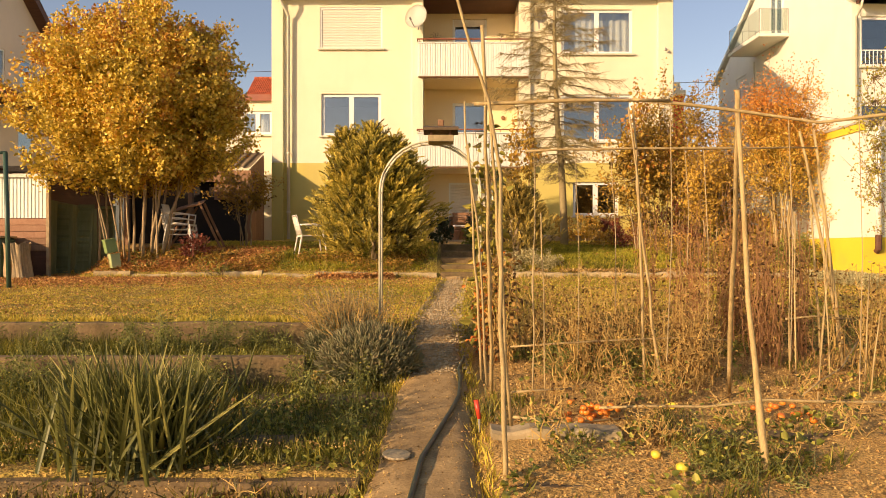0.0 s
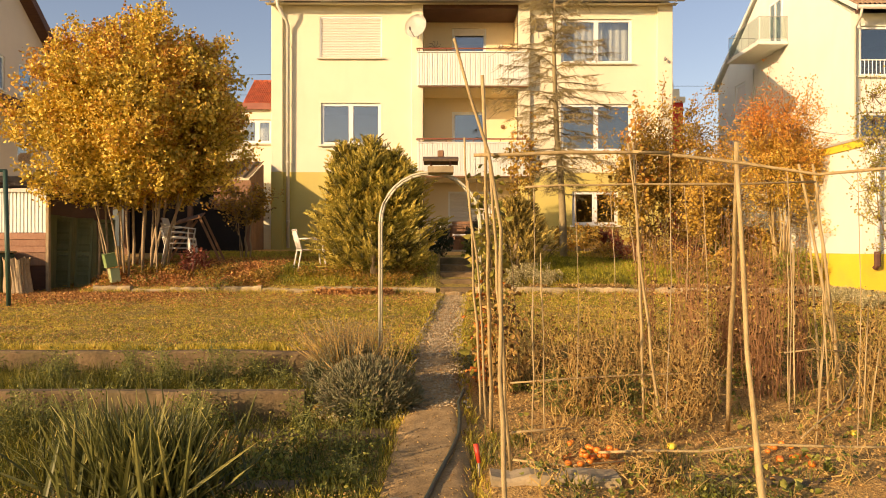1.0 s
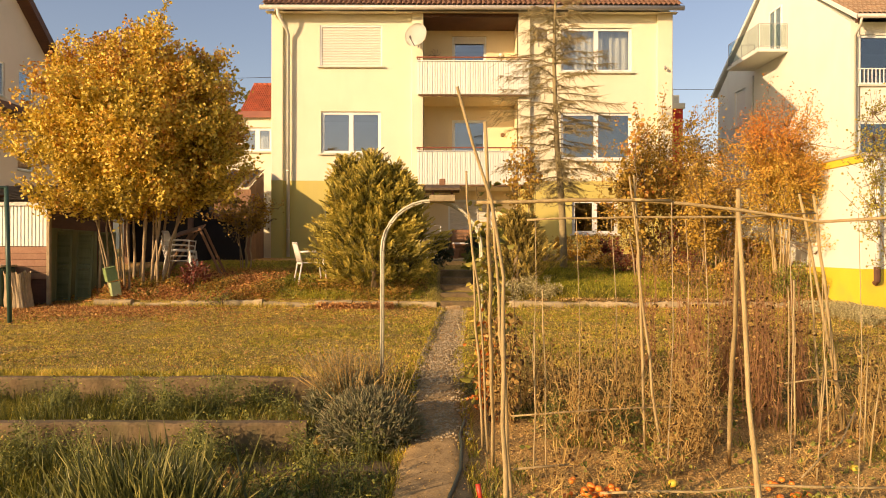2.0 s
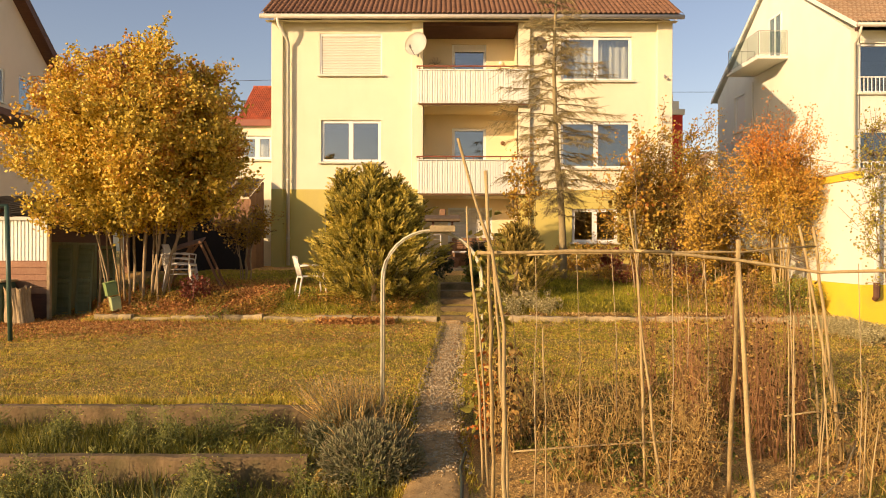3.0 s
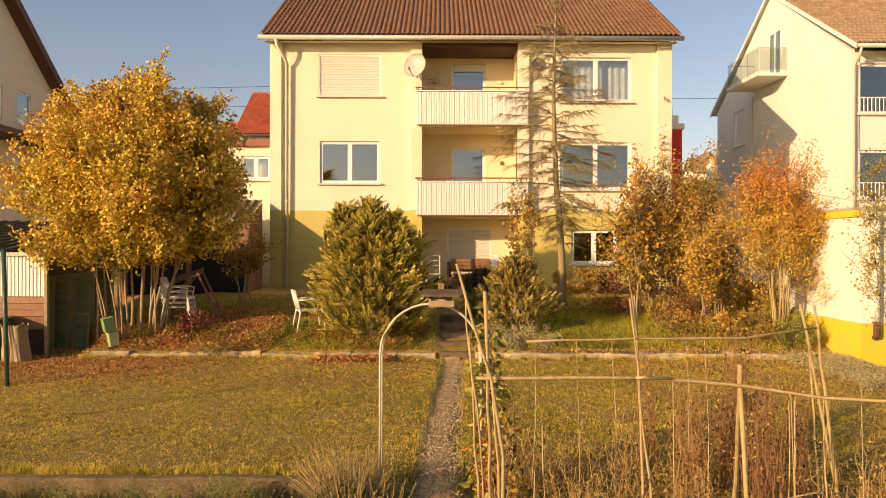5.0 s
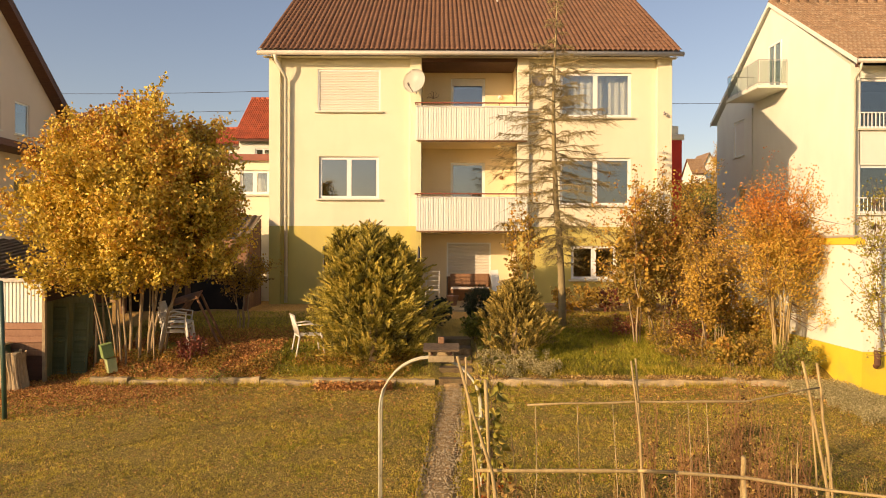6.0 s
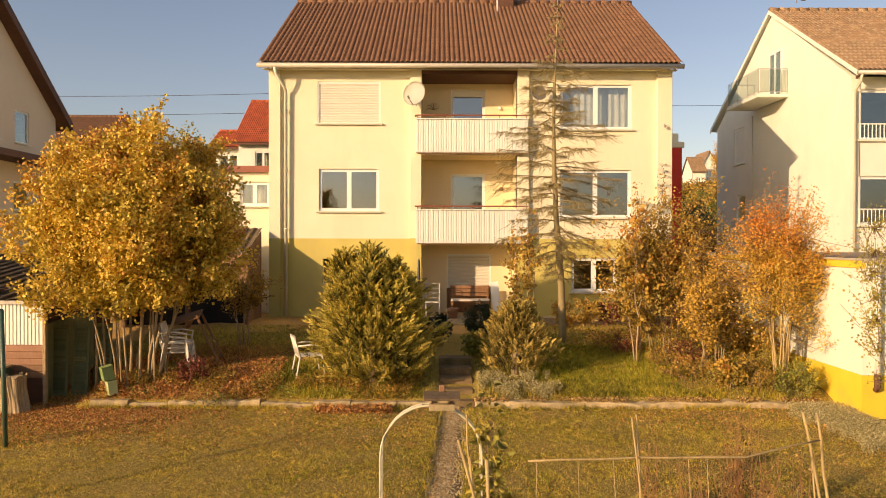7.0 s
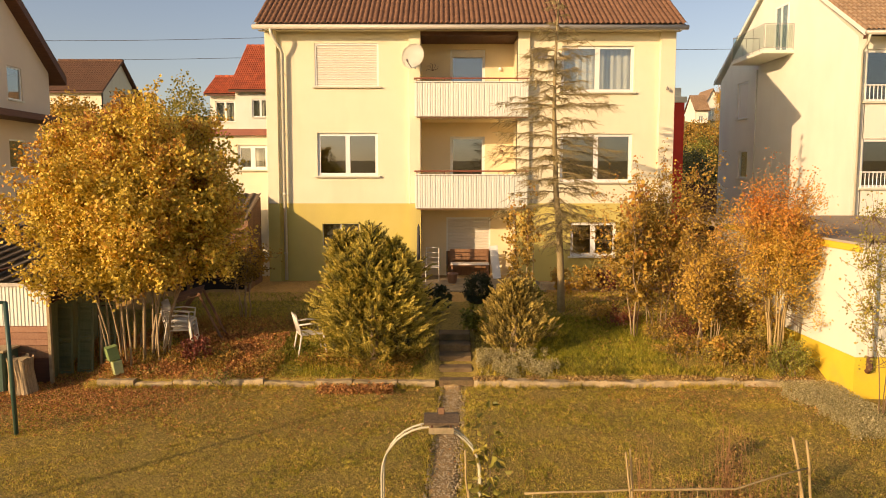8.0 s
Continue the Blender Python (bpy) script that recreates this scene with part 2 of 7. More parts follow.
LAVENDER = foliage("lavender_leaf", [(0.0, (0.07, 0.085, 0.035)), (0.5, (0.17, 0.19, 0.085)), (0.8, (0.27, 0.25, 0.12)), (1.0, (0.34, 0.21, 0.10))], 0.2, 0.8)
BROWN_L = foliage("withered_leaf", [(0.0, (0.08, 0.04, 0.012)), (0.5, (0.29, 0.155, 0.036)), (1.0, (0.66, 0.44, 0.13))], 0.25, 0.8)
VINE = foliage("vine_leaf", [(0.0, (0.16, 0.16, 0.025)), (0.6, (0.42, 0.37, 0.06)), (1.0, (0.62, 0.46, 0.08))], 0.35)
LANTERN = foliage("orange_lantern_husk", [(0.0, (0.60, 0.14, 0.02)), (1.0, (0.75, 0.26, 0.03))], 0.3)
RED_L = foliage("dark_red_leaf", [(0.0, (0.10, 0.025, 0.015)), (1.0, (0.30, 0.08, 0.04))], 0.25)


# ---- mesh helpers ----
def thing(name, label, category, at=(0, 0, 0), group="", kind="", turn=0.0):
    ob = new(name)
    ob.empty_display_size = 0.1
    ob.matrix_basis = pose(at[0], at[1], at[2], 0, 0, turn)
    return tagged(ob, label, category, group, kind)


def part(name, bm, material, parent=None, label="", smooth=False):
    me = bpy.data.meshes.new(name)
    bm.normal_update()
    bm.to_mesh(me)
    bm.free()
    return link_mesh(name, me, material, parent, label, smooth)


def link_mesh(name, me, material, parent=None, label="", smooth=False):
    if not me.materials:
        me.materials.append(material)
    if smooth:
        me.polygons.foreach_set("use_smooth", [True] * len(me.polygons))
    ob = new(name, me)
    ob.parent = parent
    if label:
        ob["label"] = label
    return ob


def box(bm, x0, x1, y0, y1, z0, z1, bevel=0.0):
    r = bmesh.ops.create_cube(bm, size=1)
    m = Matrix.Translation(((x0 + x1) / 2, (y0 + y1) / 2, (z0 + z1) / 2)) @ Matrix.Diagonal((x1 - x0, y1 - y0, z1 - z0, 1))
    bmesh.ops.transform(bm, matrix=m, verts=r["verts"])
    if bevel:
        edges = list({e for v in r["verts"] for e in v.link_edges})
        bmesh.ops.bevel(bm, geom=edges, offset=bevel, segments=1, affect="EDGES")
    return bm


def boxes(*rows, bevel=0.0):
    bm = bmesh.new()
    for r in rows:
        box(bm, *r, bevel=bevel)
    return bm


def tube(bm, pts, radii, sides=6, cap=True):
    """A tapered round bar along points."""
    pts = [Vector(p) for p in pts]
    if not hasattr(radii, "__len__"):
        radii = [radii] * len(pts)
    rings = []
    for i, p in enumerate(pts):
        d = (pts[min(i + 1, len(pts) - 1)] - pts[max(i - 1, 0)])
        d = d.normalized() if d.length > 1e-9 else Vector((0, 0, 1))
        u = d.cross(Vector((0.31, 0.17, 0.93) if abs(d.z) < 0.9 else (1, 0.2, 0))).normalized()
        v = d.cross(u)
        rings.append([bm.verts.new(p + radii[i] * (math.cos(a) * u + math.sin(a) * v)) for a in (2 * math.pi * k / sides for k in range(sides))])
    for a, b in zip(rings, rings[1:]):
        for k in range(sides):
            bm.faces.new((a[k], a[(k + 1) % sides], b[(k + 1) % sides], b[k]))
    if cap and sides > 2:
        bm.faces.new(rings[0][::-1]), bm.faces.new(rings[-1])
    return bm


def tubes(paths, sides=4):
    """One mesh of many thin tapered bars: rows of (points, first radius, last radius)."""
    verts, faces = [], []
    for pts, r0, r1 in paths:
        pts = np.asarray(pts, float)
        k0 = len(verts)
        for i, p in enumerate(pts):
            d = pts[min(i + 1, len(pts) - 1)] - pts[max(i - 1, 0)]
            d = d / (np.linalg.norm(d) + 1e-9)
            ref = np.array((0.31, 0.17, 0.93)) if abs(d[2]) < 0.9 else np.array((1, 0.2, 0))
            u = np.cross(d, ref)
            u /= np.linalg.norm(u)
            v = np.cross(d, u)
            r = r0 + (r1 - r0) * i / max(len(pts) - 1, 1)
            for k in range(sides):
                a = 2 * math.pi * k / sides
                verts.append(p + r * (math.cos(a) * u + math.sin(a) * v))
        for i in range(len(pts) - 1):
            for k in range(sides):
                a = k0 + i * sides
                faces.append((a + k, a + (k + 1) % sides, a + sides + (k + 1) % sides, a + sides + k))
    me = bpy.data.meshes.new("bars")
    me.from_pydata([tuple(v) for v in verts], [], faces)
    return me


def leaves(pos, way, length, width, tone, curl=0.15, shape="leaf"):
    """One mesh of many leaves: each grows from pos along way; tone picks its colour."""
    pos, way = np.asarray(pos, float), np.asarray(way, float)
    n = len(pos)
    way = way / (np.linalg.norm(way, axis=1, keepdims=True) + 1e-9)
    side = np.cross(way, rng.normal(size=(n, 3)))
    side /= np.linalg.norm(side, axis=1, keepdims=True) + 1e-9
    up = np.cross(side, way)
    L = np.broadcast_to(np.asarray(length, float), (n,))[:, None]
    W = np.broadcast_to(np.asarray(width, float), (n,))[:, None]
    if shape == "blade":
        rows = [pos - side * W / 2, pos + side * W / 2, pos + way * L * 0.55 + up * L * curl * 0.3 + side * W * 0.4, pos + way * L + up * L * curl, pos + way * L * 0.55 + up * L * curl * 0.3 - side * W * 0.4]
        idx = [(0, 1, 2, 4), (4, 2, 3)]
    else:
        rows = [pos, pos + way * L * 0.35 + side * W / 2 + up * L * curl, pos + way * L * 0.75 + side * W * 0.36 + up * L * curl * 0.6, pos + way * L - up * L * curl,
                pos + way * L * 0.75 - side * W * 0.36 + up * L * curl * 0.6, pos + way * L * 0.35 - side * W / 2 + up * L * curl]
        idx = [(0, 1, 2, 3), (0, 3, 4, 5)]
    k = len(rows)
    co = np.stack(rows, 1).reshape(-1, 3)
    loops = np.concatenate([np.asarray(f) for f in idx])
    sizes = np.array([len(f) for f in idx])
    allv = (np.arange(n)[:, None] * k + loops[None]).ravel()
    tot = np.tile(sizes, n)
    start = np.concatenate(([0], np.cumsum(tot)[:-1]))
    me = bpy.data.meshes.new("leaves")
    me.vertices.add(n * k), me.loops.add(len(allv)), me.polygons.add(len(tot))
    me.vertices.foreach_set("co", co.ravel())
    me.loops.foreach_set("vertex_index", allv.astype(np.int32))
    me.polygons.foreach_set("loop_start", start.astype(np.int32))
    me.polygons.foreach_set("loop_total", tot.astype(np.int32))
    me.update(calc_edges=True)
    at = me.attributes.new("tone", "FLOAT", "POINT")
    at.data.foreach_set("value", np.repeat(np.clip(tone, 0, 1), k).astype(np.float32))
    return me


def shell_points(n, low=0.0, power=0.5):
    """Points of a unit ball, more of them towards the outside."""
    d = rng.normal(size=(n, 3))
    d /= np.linalg.norm(d, axis=1, keepdims=True)
    return d * (low + (1 - low) * rng.random(n) ** power)[:, None]


def bent(a, b, steps=4, sag=0.0, jitter=0.0):
    """A slightly crooked line from a to b."""
    a, b = np.asarray(a, float), np.asarray(b, float)
    t = np.linspace(0, 1, steps + 1)[:, None]
    p = a + (b - a) * t
    p[:, 2] -= sag * np.sin(np.pi * t[:, 0])
    if jitter:
        p[1:-1] += rng.normal(size=(steps - 1, 3)) * jitter
    return p


def smooth01(t):
    t = np.clip(t, 0, 1)
    return t * t * (3 - 2 * t)


# ---- ground ----
def path_x(y):
    return np.interp(y, [2, 4, 8.5, 13.6], [-0.14, -0.1, -0.04, 0.22])


def path_half(y):
    return np.interp(y, [3, 4, 6.5, 9, 13.6], [0.32, 0.31, 0.24, 0.2, 0.19])


def path_z(y):
    return np.interp(y, [-6, 0, 2, 3.8, 5.0, 6.3, 7.5, 13.6, 13.9, 15.0, 21], [0.1, 0.1, 0.14, 0.24, 0.36, 0.5, 0.70, 0.915, 1.06, 1.34, 1.76])


def ground_z(x, y):
    x, y = np.asarray(x, float), np.asarray(y, float)
    lawn = 0.75 + 0.2 * smooth01((y - 7.4) / 6.2)
    left = np.where(y < 3.95, 0.12, np.where(y < 6.12, 0.28 + 0.035 * (y - 3.95), np.where(y < 7.36, 0.5, lawn)))
    right = np.where(y < 3.5, 0.14 + 0.12 * smooth01((y - 2) / 1.5), 0.26 + 0.06 * (y - 3.5))
    right = right + (lawn - right) * smooth01((y - 7.2) / 1.0)
    cx, hw = path_x(y), path_half(y)
    g = np.where(x < cx, left, right)
    band = np.clip((np.abs(x - cx) - hw) / 0.1, 0, 1)
    g = np.where(y < 13.7, (path_z(y) - 0.03) * (1 - band) + g * band, g)
    terrace = np.interp(y, [13.85, 14.0, 14.6, 15.7, 18, 21.6], [1.06, 1.13, 1.32, 1.43, 1.58, 1.75])
    low = np.interp(y, [13.85, 17, 21.6], [0.96, 1.06, 1.75])
    f = smooth01((x + 7.1) / 0.6)
    g = np.where(y > 13.85, low * (1 - f) + terrace * f, g)
    g = np.where((y > 13.85) & (np.abs(x - 0.3) < 0.38) & (y < 21), np.minimum(terrace, path_z(y) - 0.03), g)
    # hills far behind the houses, a valley behind the garden
    g = g + 22 * smooth01((y - 85) / 150) + np.where(y < 0, -4 * smooth01(-y / 60) + 20 * smooth01((-y - 120) / 330), 0)
    return g


def ground_sheet():
    xs = np.concatenate([-np.geomspace(3000, 13.5, 26), np.arange(-12.4, 10.6, 0.1), np.geomspace(11, 3000, 26)])
    ys = np.concatenate([-np.geomspace(3000, 1, 34), np.arange(0, 3, 0.5), np.arange(3, 14.4, 0.08), np.arange(14.4, 24, 0.16), np.geomspace(24.5, 3000, 34)])
    X, Y = np.meshgrid(xs, ys)
    Z = ground_z(X, Y)
    near = (np.abs(X) < 12) & (Y > 1) & (Y < 24)
    bump = np.array([noise.noise((x * 1.7, y * 1.7, 0)) * 0.02 + noise.noise((x * 6, y * 6, 3)) * 0.012 for x, y in zip(X[near], Y[near])])
    Z[near] += bump
    nx, ny = len(xs), len(ys)
    me = bpy.data.meshes.new("ground")
    i = (np.arange(ny - 1)[:, None] * nx + np.arange(nx - 1)[None]).ravel()
    quads = np.stack([i, i + 1, i + nx + 1, i + nx], 1)
    me.from_pydata(np.stack([X, Y, Z], -1).reshape(-1, 3).tolist(), [], quads.tolist())
    soil = np.where((Y < 7.3) & (X > 0), 0.95, np.where((Y < 6.1), 0.3, np.where((Y < 7.36), 0.4, 0.12)))
    soil = np.where(Y < 3.4, 0.25, soil)
    soil = np.where((Y > 13.9) & (Y < 17) & (X < -3.0), 0.4, soil)
    soil = np.where((Y > 19.5) & (Y < 24), 0.7, soil)
    soil = np.where((Y > 24), 0.1, soil)
    at = me.attributes.new("soil", "FLOAT", "POINT")
    at.data.foreach_set("value", soil.ravel().astype(np.float32))
    m, n, l, b = nodes_of("garden_ground")
    tc = n.new("ShaderNodeTexCoord")
    a1, a2, a3 = (n.new("ShaderNodeTexNoise") for _ in range(3))
    for a, s in ((a1, 0.9), (a2, 9.0), (a3, 55.0)):
        a.inputs["Scale"].default_value, a.inputs["Detail"].default_value = s, 6
        l.new(tc.outputs["Object"], a.inputs["Vector"])
    turf = ramp(n, [(0.36, (0.07, 0.052, 0.01)), (0.5, (0.29, 0.21, 0.034)), (0.64, (0.56, 0.40, 0.08))])
    earth = ramp(n, [(0.3, (0.27, 0.145, 0.036)), (0.55, (0.62, 0.37, 0.10)), (0.75, (0.78, 0.50, 0.165))])
    l.new(a3.outputs["Fac"], turf.inputs[0]), l.new(a3.outputs["Fac"], earth.inputs[0])
    sa = n.new("ShaderNodeAttribute")
    sa.attribute_name = "soil"
    add = n.new("ShaderNodeMath")
    add.operation = "ADD"
    l.new(sa.outputs["Fac"], add.inputs[0]), l.new(a2.outputs["Fac"], add.inputs[1])
    mr = n.new("ShaderNodeMapRange")
    mr.inputs["From Min"].default_value, mr.inputs["From Max"].default_value = 0.75, 1.1
    l.new(add.outputs[0], mr.inputs["Value"])
    mix = n.new("ShaderNodeMix")
    mix.data_type = "RGBA"
    l.new(mr.outputs[0], mix.inputs["Factor"]), l.new(turf.outputs[0], mix.inputs["A"]), l.new(earth.outputs[0], mix.inputs["B"])
    l.new(mix.outputs["Result"], b.inputs["Base Color"])
    b.inputs["Roughness"].default_value = 0.95
    bp = n.new("ShaderNodeBump")
    bp.inputs["Strength"].default_value, bp.inputs["Distance"].default_value = 0.8, 0.03
    l.new(a3.outputs["Fac"], bp.inputs["Height"]), l.new(bp.outputs[0], b.inputs["Normal"])
    tagged(link_mesh("ground", me, m, None, "", True), "grassy garden ground with soil beds and terraces", "ground", kind="structure")


ground_sheet()
gz = lambda x, y: float(ground_z(x, y))


def path_sheet():
    ys = np.arange(-6.0, 13.75, 0.06)
    bm = bmesh.new()
    rows = []
    for y in ys:
        cx, hw = float(path_x(y)), float(path_half(y))
        e0 = noise.noise((y * 2.3, 1, 0)) * 0.05 + noise.noise((y * 9, 1, 0)) * 0.02
        e1 = noise.noise((y * 2.3, 7, 0)) * 0.05 + noise.noise((y * 9, 7, 0)) * 0.02
        z = float(path_z(y))
        rows.append([bm.verts.new((cx + s, y, z + dz + noise.noise((s * 5, y * 4, 2)) * 0.008)) for s, dz in
                     ((-hw - e0, -0.06), (-hw - e0 + 0.02, 0), (-hw * 0.5, 0.006), (0, 0.01), (hw * 0.5, 0.006), (hw + e1 - 0.02, 0), (hw + e1, -0.06))])
    for a, b in zip(rows, rows[1:]):
        for k in range(6):
            bm.faces.new((a[k], a[k + 1], b[k + 1], b[k]))
    tagged(part("garden_path", bm, PATH_M, None, "", True), "worn brown concrete garden path with crumbling edges", "path", kind="structure")


path_sheet()


def wall_with_holes(bm, x0, x1, z0, z1, y0, y1, holes):
    """A wall along x between y0 (front) and y1 (back); holes are (x0, x1, z0, z1)."""
    xs = sorted({x0, x1, *[h[0] for h in holes], *[h[1] for h in holes]})
    zs = sorted({z0, z1, *[h[2] for h in holes], *[h[3] for h in holes]})

    def solid(i, k):
        if i < 0 or k < 0 or i >= len(xs) - 1 or k >= len(zs) - 1:
            return False
        cx, cz = (xs[i] + xs[i + 1]) / 2, (zs[k] + zs[k + 1]) / 2
        return not any(h[0] < cx < h[1] and h[2] < cz < h[3] for h in holes)

    def quad(*p):
        bm.faces.new([bm.verts.new(q) for q in p])

    for i in range(len(xs) - 1):
        for k in range(len(zs) - 1):
            if not solid(i, k):
                continue
            a, b, c, d = xs[i], xs[i + 1], zs[k], zs[k + 1]
            quad((a, y0, c), (b, y0, c), (b, y0, d), (a, y0, d))
            quad((b, y1, c), (a, y1, c), (a, y1, d), (b, y1, d))
            if not solid(i - 1, k):
                quad((a, y1, c), (a, y0, c), (a, y0, d), (a, y1, d))
            if not solid(i + 1, k):
                quad((b, y0, c), (b, y1, c), (b, y1, d), (b, y0, d))
            if not solid(i, k - 1):
                quad((a, y1, c), (b, y1, c), (b, y0, c), (a, y0, c))
            if not solid(i, k + 1):
                quad((a, y0, d), (b, y0, d), (b, y1, d), (a, y1, d))
    bmesh.ops.remove_doubles(bm, verts=bm.verts, dist=1e-5)
    return bm


def window(parent, x0, x1, z0, z1, y, panes=2, shut=False, sill=True, curtain=False, name="window", bar=0.088):
    """A plastic window in the opening whose front face lies at y: frame, panes, sill, and a shutter or curtain where it has one."""
    w = new(name)
    w.parent = parent
    f = bmesh.new()
    y0, y1 = y + 0.06, y + 0.13
    if shut:
        box(f, x0, x0 + 0.05, y + 0.02, y + 0.1, z0, z1), box(f, x1 - 0.05, x1, y + 0.02, y + 0.1, z0, z1), box(f, x0 + 0.05, x1 - 0.05, y + 0.02, y + 0.1, z1 - 0.06, z1)
        part("shutter_guide", f, PVC, w)
        s = bmesh.new()
        n = max(int((z1 - z0) / 0.052), 4)
        h = (z1 - 0.06 - z0) / n
        for k in range(n):
            zz = z0 + k * h
            a = [s.verts.new(p) for p in ((x0 + 0.05, y + 0.06, zz), (x1 - 0.05, y + 0.06, zz), (x1 - 0.05, y + 0.045, zz + h * 0.25), (x0 + 0.05, y + 0.045, zz + h * 0.25))]
            b = [s.verts.new(p) for p in ((x1 - 0.05, y + 0.045, zz + h * 0.8), (x0 + 0.05, y + 0.045, zz + h * 0.8))]
            c = [s.verts.new(p) for p in ((x1 - 0.05, y + 0.06, zz + h), (x0 + 0.05, y + 0.06, zz + h))]
            s.faces.new(a), s.faces.new((a[3], a[2], b[0], b[1])), s.faces.new((b[1], b[0], c[0], c[1]))
        bmesh.ops.remove_doubles(s, verts=s.verts, dist=1e-4)
        part("roller_shutter", s, SHUTTER, w, "closed beige roller shutter")
    else:
        wx = (x1 - x0) / panes
        box(f, x0, x0 + bar, y0, y1, z0, z1), box(f, x1 - bar, x1, y0, y1, z0, z1)
        box(f, x0 + bar, x1 - bar, y0, y1, z1 - bar, z1), box(f, x0 + bar, x1 - bar, y0, y1, z0, z0 + bar)
        for k in range(1, panes):
            box(f, x0 + wx * k - bar * 0.8, x0 + wx * k + bar * 0.8, y0 - 0.01, y1, z0 + bar, z1 - bar)
        part("window_frame", f, PVC, w)
        for k in range(panes):
            a, b = x0 + wx * k + bar, x0 + wx * (k + 1) - bar
            g = part("pane", boxes((a - 0.01, b + 0.01, y0 + 0.03, y0 + 0.045, z0 + bar - 0.01, z1 - bar + 0.01)), GLASS, w)
            g.visible_shadow = False
        if curtain:
            c = bmesh.new()
            n = int((x1 - x0) / 0.03)
            row = []
            for k in range(n + 1):
                x = x0 + (x1 - x0) * k / n
                d = 0.03 * math.sin(k * 0.9) + 0.015 * math.sin(k * 2.3)
                row.append((c.verts.new((x, y + 0.38 + d, z0 - 0.02)), c.verts.new((x, y + 0.38 + d * 0.7, z1))))
            for p, q in zip(row, row[1:]):
                c.faces.new((p[0], q[0], q[1], p[1]))
            part("curtain", c, CURTAIN, w, "white hanging curtain", True)
    if sill:
        part("window_sill", boxes((x0 - 0.07, x1 + 0.07, y - 0.09, y + 0.06, z0 - 0.055, z0), bevel=0.008), PIPE, w)
    return w


def tile_mesh(wide=0.302, long=0.40, wave=0.06):
    """A pan with two rounded rolls and a narrow channel beside each."""
    prof = [wave * h for h in (0.0, 0.55, 0.92, 1.0, 0.92, 0.55, 0.0, 0.55, 0.92, 1.0, 0.92, 0.55, 0.0)]
    cols = len(prof) - 1
    v, f = [], []
    for y, lift in ((0.0, 0.016), (long, 0.0)):
        for k in range(cols + 1):
            v.append((wide * (k / cols - 0.5), y, prof[k] + lift))
    for k in range(cols + 1):
        v.append((wide * (k / cols - 0.5), 0.0, prof[k] + 0.004))
    n = cols + 1
    for k in range(cols):
        f.append((k, k + 1, n + k + 1, n + k))
        f.append((2 * n + k, 2 * n + k + 1, k + 1, k))
    return v, f


def tiled_slope(roof, material, x0, x1, eave, ridge, singles):
    """Tiles laid on a slope that rises towards +y; the lowest courses are single pieces, the rest one mesh."""
    (ye, ze), (yr, zr) = eave, ridge
    run = math.hypot(yr - ye, zr - ze)
    ang = math.atan2(zr - ze, yr - ye)
    cols = round((x1 - x0) / 0.30)
    w = (x1 - x0) / cols
    rows = round(run / 0.335)
    h = run / rows
    v, f = tile_mesh(w * 1.005, h * 1.12)
    one = bpy.data.meshes.new("tile")
    one.from_pydata(v, [], f)
    one.materials.append(material)
    one.polygons.foreach_set("use_smooth", [True] * len(f))
    ca, sa = math.cos(ang), math.sin(ang)
    av, af = [], []
    for r in range(rows):
        for c in range(cols):
            x, y, z = x0 + (c + 0.5) * w, ye + ca * r * h, ze + sa * r * h
            jit = rng.normal() * 0.002
            if r * cols + c < singles:
                ob = new("tile", one)
                ob.parent = roof
                ob.matrix_basis = Matrix.Translation((x, y, z + jit)) @ Matrix.Rotation(ang, 4, "X")
            else:
                k = len(av)
                av += [(x + p[0], y + ca * p[1] - sa * p[2], z + jit + sa * p[1] + ca * p[2]) for p in v]
                af += [tuple(q + k for q in g) for g in f]
    if av:
        me = bpy.data.meshes.new("tile_field")
        me.from_pydata(av, [], af)
        me.polygons.foreach_set("use_smooth", [True] * len(af))
        tagged(link_mesh("tile_field", me, material, roof), kind="stuff")


def gable_roof(house, material, x0, x1, ye, yr, yb, ze, zr, singles, thick=0.14, under=DARK_WOOD):
    """A roof whose ridge runs along x: two slabs, tiles in front and behind, ridge caps."""
    bm = bmesh.new()
    for a, b in ((ye, yr), (yb, yr)):
        q = [(x0, a, ze), (x1, a, ze), (x1, b, zr), (x0, b, zr)]
        top = [bm.verts.new(p) for p in q]
        low = [bm.verts.new((p[0], p[1], p[2] - thick)) for p in q]
        bm.faces.new(top), bm.faces.new(low[::-1])
        for i in range(4):
            bm.faces.new((top[i], low[i], low[(i + 1) % 4], top[(i + 1) % 4]))
    bmesh.ops.recalc_face_normals(bm, faces=bm.faces)
    roof = part("roof", bm, under, house)
    tiled_slope(roof, material, x0 - 0.03, x1 + 0.03, (ye - 0.04, ze + 0.02), (yr, zr + 0.02), singles)
    back = bmesh.new()
    q = [back.verts.new(p) for p in ((x0, yr, zr + 0.05), (x1, yr, zr + 0.05), (x1, yb, ze + 0.05), (x0, yb, ze + 0.05))]
    back.faces.new(q)
    part("back_slope", back, material, roof)
    caps = bmesh.new()
    n = int((x1 - x0) / 0.38)
    for k in range(n):
        a = x0 + (x1 - x0) * k / n
        tube(caps, [(a, yr, zr + 0.05), (a + (x1 - x0) / n * 1.06, yr, zr + 0.035)], [0.13, 0.115], 8)
    part("ridge_caps", caps, material, roof, "", True)
    return roof


